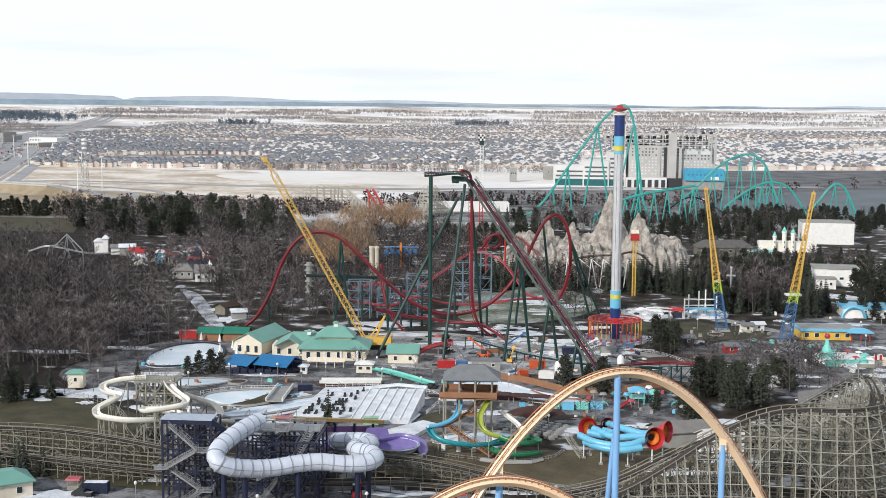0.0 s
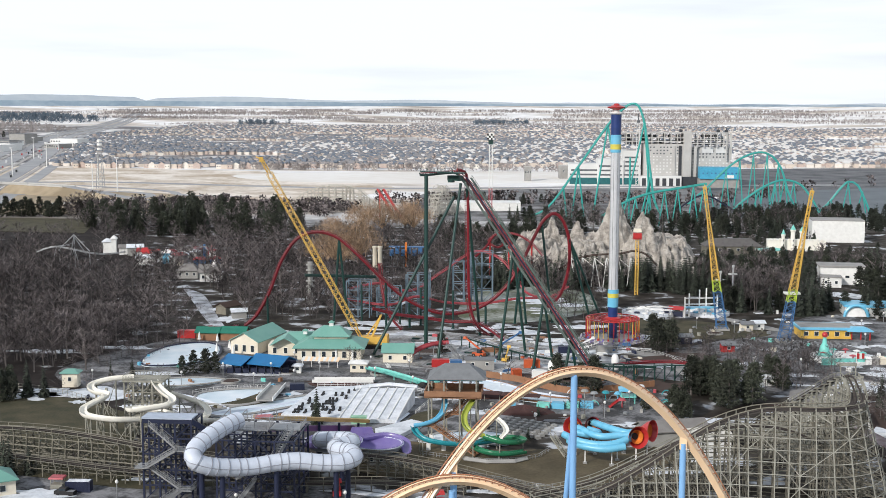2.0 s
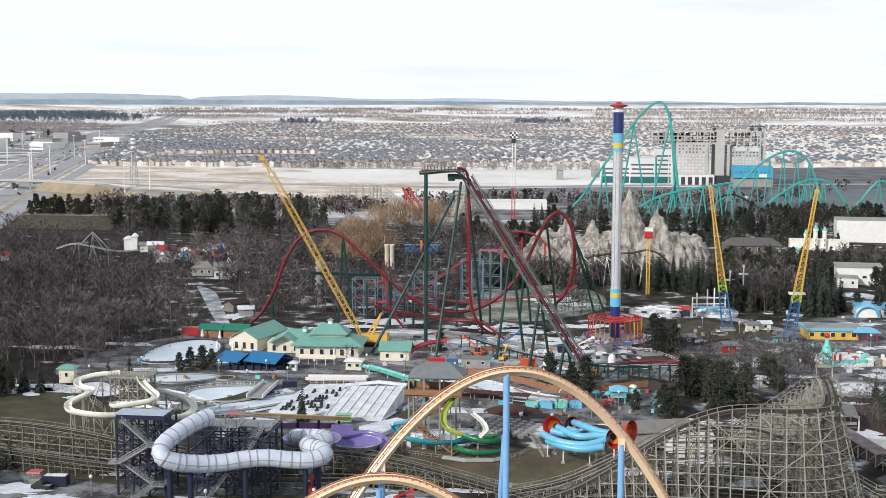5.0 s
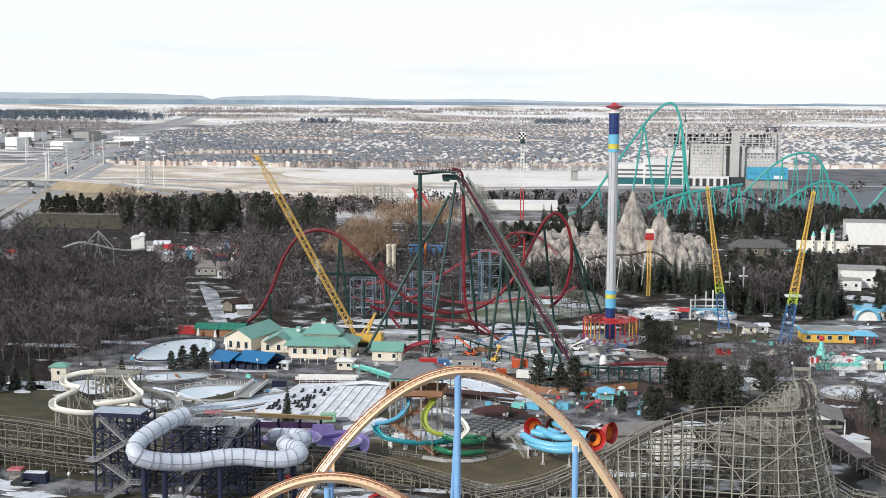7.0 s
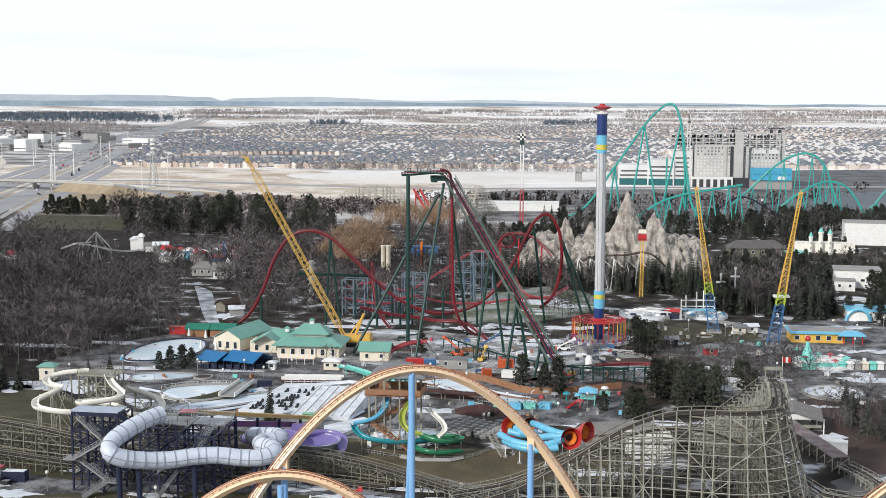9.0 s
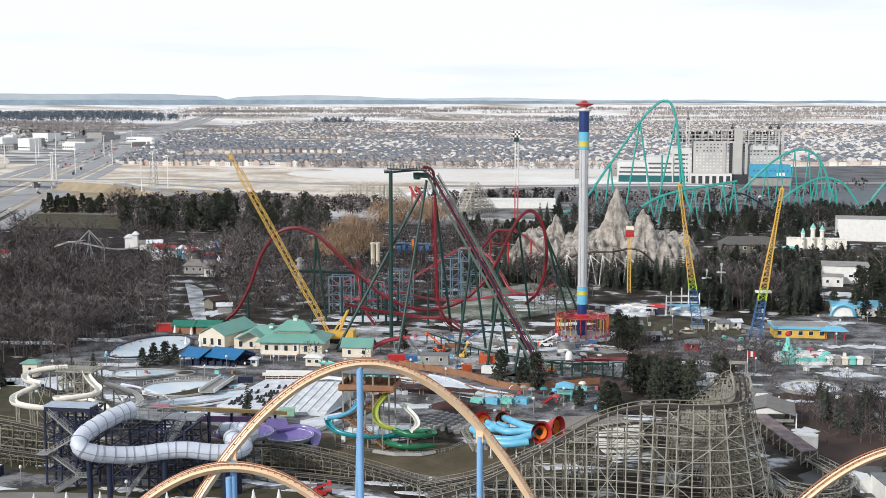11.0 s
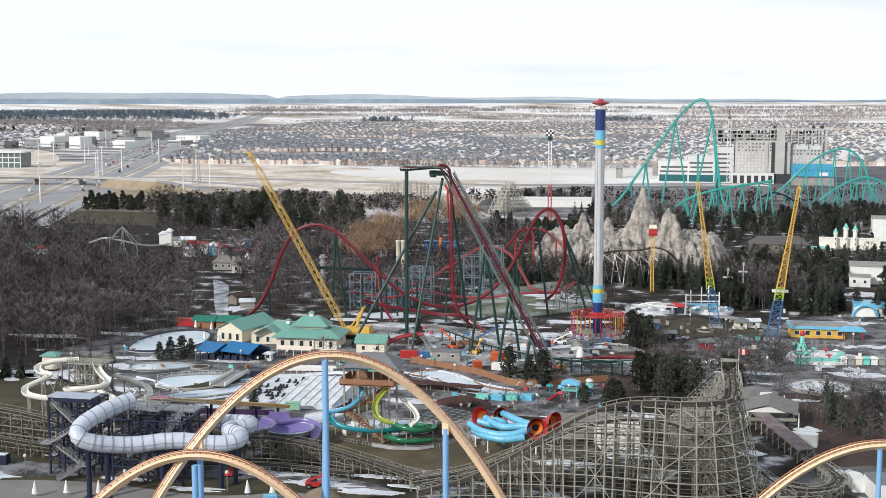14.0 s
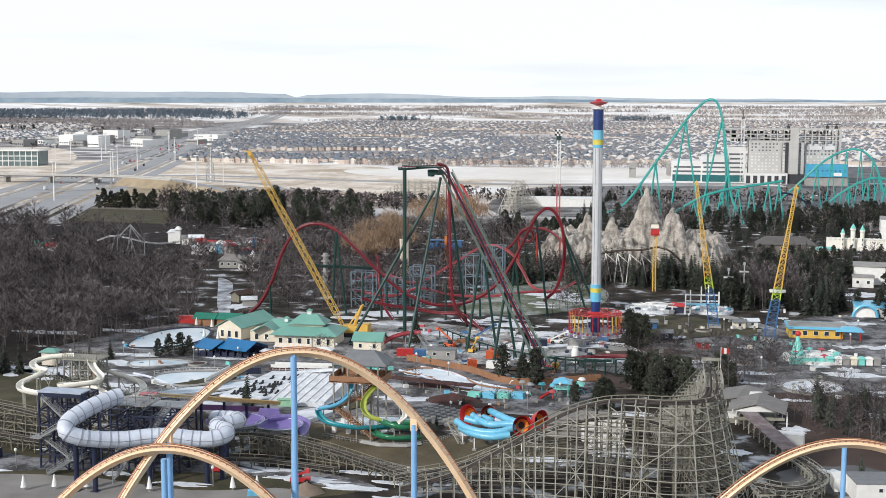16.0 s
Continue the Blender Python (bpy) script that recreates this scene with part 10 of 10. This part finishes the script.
# ---------------------------------------------------------------- industrial sheds beside the highway
ir = random.Random(8)
for k, (x, y) in enumerate(((-1235, 2300), (-1180, 2260), (-1120, 2360), (-1060, 2480), (-1290, 2420), (-1180, 2480), (-1340, 2250), (-1080, 2620), (-1250, 2650), (-1400, 2500), (-1420, 2800), (-1180, 2800), (-1010, 1560), (-1060, 1660), (-1500, 3000), (-1330, 2950), (-1600, 3300), (-1280, 2340), (-1150, 2420), (-1100, 2300), (-1210, 2560), (-1330, 2560), (-1380, 2380), (-1450, 2650), (-1270, 2780), (-1520, 2820))):
    q, sc = land(x, y)
    house_like("warehouse", tuple(q), (ir.uniform(30, 70) * sc, ir.uniform(25, 45) * sc, ir.uniform(8, 22) * sc), ir.uniform(-24, -12), WHITE if k % 3 else CONC, WHITE if k % 2 else GREYROOF, .8, "pale industrial building with flat roof", "warehouse", "flat", wins=(6, 4, 2.5, 5), over=.3, group="industrial buildings")

# ---------------------------------------------------------------- suburban houses
HOUSE_WALL = [mat("brick_" + n, c, .85) for n, c in (("buff", (.62, .54, .47)), ("rose", (.52, .42, .37)), ("cream", (.74, .69, .63)))]
HOUSE_ROOF = [mat("roof_" + n, c, .9) for n, c in (("slate", (.155, .182, .22)), ("brown", (.25, .243, .248)))]
hk = random.Random(77)
for k in range(44):
    if k < 30:
        x = -716 + 8.2 * k + (22 if k > 9 else 0) + (26 if k > 19 else 0)
        y = 1716 + 4 * math.sin(k * .8)
    else:
        x, y = -330 + 24 * (k - 30), 1722 + 6 * (k - 30)
    house_like("house", (x, y, 0), (7.4, 10, 6.4), hk.uniform(-4, 4) + 90 * (k % 2), HOUSE_WALL[k % 3], HOUSE_ROOF[hk.randrange(2)], 3.2, "brick suburban house with dark gable roof", "house", "gable" if k % 3 else "hip", wins=(2, 1.2, 1.4, 3.2) if k % 2 == 0 else None, over=.5, group="suburban houses")

SUB = [(-770, 1745), (-480, 1730), (-300, 1760), (-60, 1800), (350, 1830), (800, 1900), (1500, 2600), (2200, 4300), (300, 5200), (-1600, 5200), (-1380, 3500)]
SUB_WEST = [(-1700, 2440), (-1360, 2600), (-1800, 3400), (-2380, 4450), (-3000, 4250)]
V, Fc, Mi = [], [], []
hr = random.Random(5)
y = 1750.0
while y < 5200:
    lanes = 12.5 if y < 3200 else 22.0
    x = -3000.0
    while x < 2300:
        x += lanes * hr.uniform(.9, 1.25)
        wob = 40 * noise.noise((x * .003, y * .003, 0))
        yy = y + wob
        west = inside(x, yy, SUB_WEST)
        if not (west or inside(x, yy, SUB)) or noise.noise((x * .0035, yy * .0022, 4.0)) > .30 or hr.random() < .08:
            continue
        q, sc = land(x, yy)
        w, d, h, r = hr.uniform(7, 10) * sc, hr.uniform(8, 11) * sc, hr.uniform(4.6, 6.4) * sc, hr.uniform(2.4, 3.6) * sc
        a = hr.choice((0, 90)) + 14 * noise.noise((x * .004, yy * .004, 2)) * 3
        ca, sa = math.cos(radians(a)), math.sin(radians(a))
        o = len(V)
        for zz in (0, h):
            for ux, uy in ((-w / 2, -d / 2), (w / 2, -d / 2), (w / 2, d / 2), (-w / 2, d / 2)):
                V.append((q.x + ux * ca - uy * sa, q.y + ux * sa + uy * ca, q.z + zz))
        Fc += [(o, o + 1, o + 5, o + 4), (o + 1, o + 2, o + 6, o + 5), (o + 2, o + 3, o + 7, o + 6), (o + 3, o, o + 4, o + 7)]
        m_ = hr.randrange(3)
        Mi += [m_] * 4
        o = len(V)
        for ux, uy, uz in ((-w * .55, -d * .55, h), (w * .55, -d * .55, h), (w * .55, d * .55, h), (-w * .55, d * .55, h), (-w * .3, 0, h + r), (w * .3, 0, h + r)):
            V.append((q.x + ux * ca - uy * sa, q.y + ux * sa + uy * ca, q.z + uz))
        Fc += [(o, o + 1, o + 5, o + 4), (o + 1, o + 2, o + 5), (o + 2, o + 3, o + 4, o + 5), (o + 3, o, o + 4)]
        pale = .10 + .30 * max(0.0, min(1.0, (x + 330) / 300)) * max(.25, min(1.0, (3600 - yy) / 900)) + .35 * noise.noise((x * .003, yy * .002, 7))
        pale += .35 if west else 0
        k_ = 5 if hr.random() < pale else 3 + (hr.random() < .4)
        Mi += [k_] * 4
    y += (25.0 if y < 2400 else 30.0 if y < 3200 else 54.0) * (1 + .2 * math.sin(y))
me = bpy.data.meshes.new("suburb_houses")
me.from_pydata(V, [], Fc)
for m_ in HOUSE_WALL + HOUSE_ROOF + [mat("snowy_roof", (.66, .65, .64), .8, col2=(.42, .40, .39), scale=.02)]:
    me.materials.append(m_)
me.polygons.foreach_set("material_index", Mi)
tagged(new("suburb_houses", me), "rows of suburban houses with dark roofs", "houses", kind="stuff")

# bare street trees, hedgerows and far woods
def tuft(seed, n=26):
    rnd = random.Random(seed)
    s = Shape()
    for _ in range(n):
        a, k = rnd.uniform(0, 6.28), rnd.uniform(.15, 1)
        r = .42 * math.sqrt(rnd.random()) * (1.2 - k * .6)
        p = Vector((math.cos(a) * r, math.sin(a) * r, k))
        d = Vector((rnd.gauss(0, 1), rnd.gauss(0, 1), rnd.gauss(0, .8))).normalized()
        e = d.cross(Vector((rnd.random(), rnd.random(), .4))).normalized()
        s.add([p - e * .10, p + e * .10, p + d * .26], [(0, 1, 2)])
    s.beam((0, 0, 0), (0, 0, .6), .05)
    return s, Shape()


TUFTS = [tuft(i) for i in range(4)]
fr = random.Random(15)
sp1 = [(x, y, fr.uniform(6, 10), fr.uniform(0, 6), fr.randrange(9)) for x, y, *_ in fill(SUB, 3000, 44, 10)]
sp1 += [(fr.uniform(-480, 120), 1690 + fr.uniform(-8, 14), fr.uniform(7, 12), fr.uniform(0, 6), fr.randrange(9)) for _ in range(170)]
for bx0, bx1, by, n, h in ((-1800, 900, 5600, 600, 13), (-2600, 3000, 7600, 800, 17), (-900, 3600, 6400, 600, 14), (-4200, 2500, 10500, 420, 30), (-500, 4200, 9000, 380, 26), (-300, 800, 5400, 120, 16), (-5200, 4000, 14000, 420, 38), (-5600, -1400, 8200, 900, 22), (-7000, -1800, 12000, 900, 34), (-6500, 3500, 17000, 700, 46), (-1400, 1800, 7000, 500, 18), (300, 5200, 11500, 500, 30)):
    for _ in range(int(n * 2.4)):
        x = fr.uniform(bx0, bx1)
        if noise.noise((x * .0016, by * .01, 1.0)) > -.12:
            sp1.append((x, by + fr.gauss(0, by * .028), h * .62 * fr.uniform(.6, 1.2), fr.uniform(0, 6), fr.randrange(9)))
# distance haze is put into these trees' lightened base colour
scatter("far_woods", TUFTS, sp1, mat("haze_paled_trees", (0.36, 0.325, 0.31), .95, col2=(.24, .22, .22), scale=.02), "bare trees and hedgerows across the far country")
sp2 = [(x, y, fr.uniform(6, 11), fr.uniform(0, 6), fr.randrange(9)) for x, y, *_ in fill([(-430, 985), (-330, 1000), (-210, 980), (-190, 1040), (-330, 1090), (-430, 1060)], 330, 45, 4)]
sp2 += [(x, y, fr.uniform(6, 11), fr.uniform(0, 6), fr.randrange(9)) for x, y, *_ in fill([(-1250, 2050), (-1100, 2250), (-1300, 2900), (-2400, 4800), (-3600, 6500), (-4200, 6000), (-2600, 3600), (-1500, 2200)], 900, 57, 16) if not inside(x, y, SUB_WEST) or fr.random() < .2]
sp2 += [(x, y, fr.uniform(6, 12), fr.uniform(0, 6), fr.randrange(9)) for x, y, *_ in fill([(-1500, 2900), (-1450, 3100), (-2600, 4600), (-3200, 4300), (-2000, 2700)], 500, 46, 18) if not inside(x, y, SUB_WEST) or fr.random() < .2]
sp2 += [(x, y, fr.uniform(7, 13), fr.uniform(0, 6), fr.randrange(9)) for x, y, *_ in fill([(-190, 1090), (-60, 1085), (120, 1120), (330, 1450), (500, 1500), (460, 1560), (100, 1170), (-200, 1130)], 160, 48, 6)]
scatter("bare_thicket", TUFTS, sp2, TWIG, "leafless thicket beyond the park")
dark_firs = [(x, y, fr.uniform(.55, .95), fr.uniform(0, 6), 0) for x, y, *_ in fill([(-150, 1105), (-60, 1110), (-20, 1150), (-110, 1150)], 30, 49, 6)]
dark_firs += [(x, y, fr.uniform(.5, .9), fr.uniform(0, 6), 0) for x, y, *_ in fill([(-420, 965), (-400, 985), (-430, 990), (-450, 975)], 10, 50, 6)]
dark_firs += [(x, y, fr.uniform(.6, 1.1), fr.uniform(0, 6), 0) for x, y, *_ in fill([(150, 1000), (240, 960), (260, 1040), (160, 1060)], 40, 51, 6)]
dark_firs += [(x, y, fr.uniform(1.1, 1.8), fr.uniform(0, 6), 0) for x, y, *_ in fill([(-1750, 3300), (-1500, 3250), (-2900, 3600), (-3000, 3750)], 160, 52, 14)]
dark_firs += [(x, y, fr.uniform(.6, 1.15), fr.uniform(0, 6), 0) for x, y, *_ in fill([(52, 880), (110, 850), (190, 880), (245, 950), (240, 1010), (130, 1045), (70, 1000)], 110, 53, 6)]
scatter("dark_conifers", [pine_shapes(95, 12), pine_shapes(96, 11), fir_shapes(97, 13, .22, 11)], [(x, y, z_, r_, i_) for i_, (x, y, z_, r_, w_) in enumerate(dark_firs)], FIR, "dark conifers beyond the park")

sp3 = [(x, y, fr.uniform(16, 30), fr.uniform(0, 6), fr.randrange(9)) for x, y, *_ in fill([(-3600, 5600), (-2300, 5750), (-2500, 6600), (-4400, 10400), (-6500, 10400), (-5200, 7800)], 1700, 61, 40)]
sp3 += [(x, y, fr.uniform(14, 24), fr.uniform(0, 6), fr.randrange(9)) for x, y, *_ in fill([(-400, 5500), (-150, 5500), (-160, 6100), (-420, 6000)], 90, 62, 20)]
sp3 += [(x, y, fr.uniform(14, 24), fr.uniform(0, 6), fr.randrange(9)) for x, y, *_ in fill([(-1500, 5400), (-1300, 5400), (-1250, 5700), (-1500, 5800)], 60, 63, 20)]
# the blue of the haze is mixed into this wood's colour
scatter("far_conifer_wood", TUFTS, sp3, mat("haze_blued_wood", (0.11, 0.145, 0.18), .95, col2=(.075, .10, .13), scale=.01), "woods on the plain, tinted blue-grey with haze")
sp4 = [(x, y, fr.uniform(8, 14), fr.uniform(0, 6), fr.randrange(9)) for x, y, *_ in fill([(-1560, 3000), (-1700, 4200), (-2500, 5600), (-3500, 5500), (-2600, 3900), (-1900, 3100)], 1700, 64, 16) if not inside(x, y, SUB_WEST) or fr.random() < .2]
scatter("far_bare_wood", TUFTS, sp4, bpy.data.materials["haze_paled_trees"], "brown-grey bare woods beside the highway")
bk = [p for p in fill([(-262, 735), (-232, 640), (-205, 560), (-170, 515), (-118, 512), (-100, 560), (-66, 620), (-62, 760), (-110, 850), (-215, 800)], 330, 71, 5.5)
      if not (abs(p[0] + 154 + (p[1] - 481) * .5) < 9 and p[1] < 620) and not (-165 < p[0] < -115 and 615 < p[1] < 665) and not (-115 < p[0] < -75 and 600 < p[1] < 700)]
scatter("bare_back_trees", [bare_tree_shapes(170 + i, 13 + i, 14, 8, 0.37, 2.1) for i in range(4)], bk, TWIG, "leafless trees among the rides behind the dive coaster", bark=BARK)
if len(REST) > 290:
    scatter("bare_park_trees", [bare_tree_shapes(150 + i, 14, 14, 8, 0.38, 1.9) for i in range(4)], REST[290:], TWIG, "leafless trees standing through the park's back country", bark=BARK)
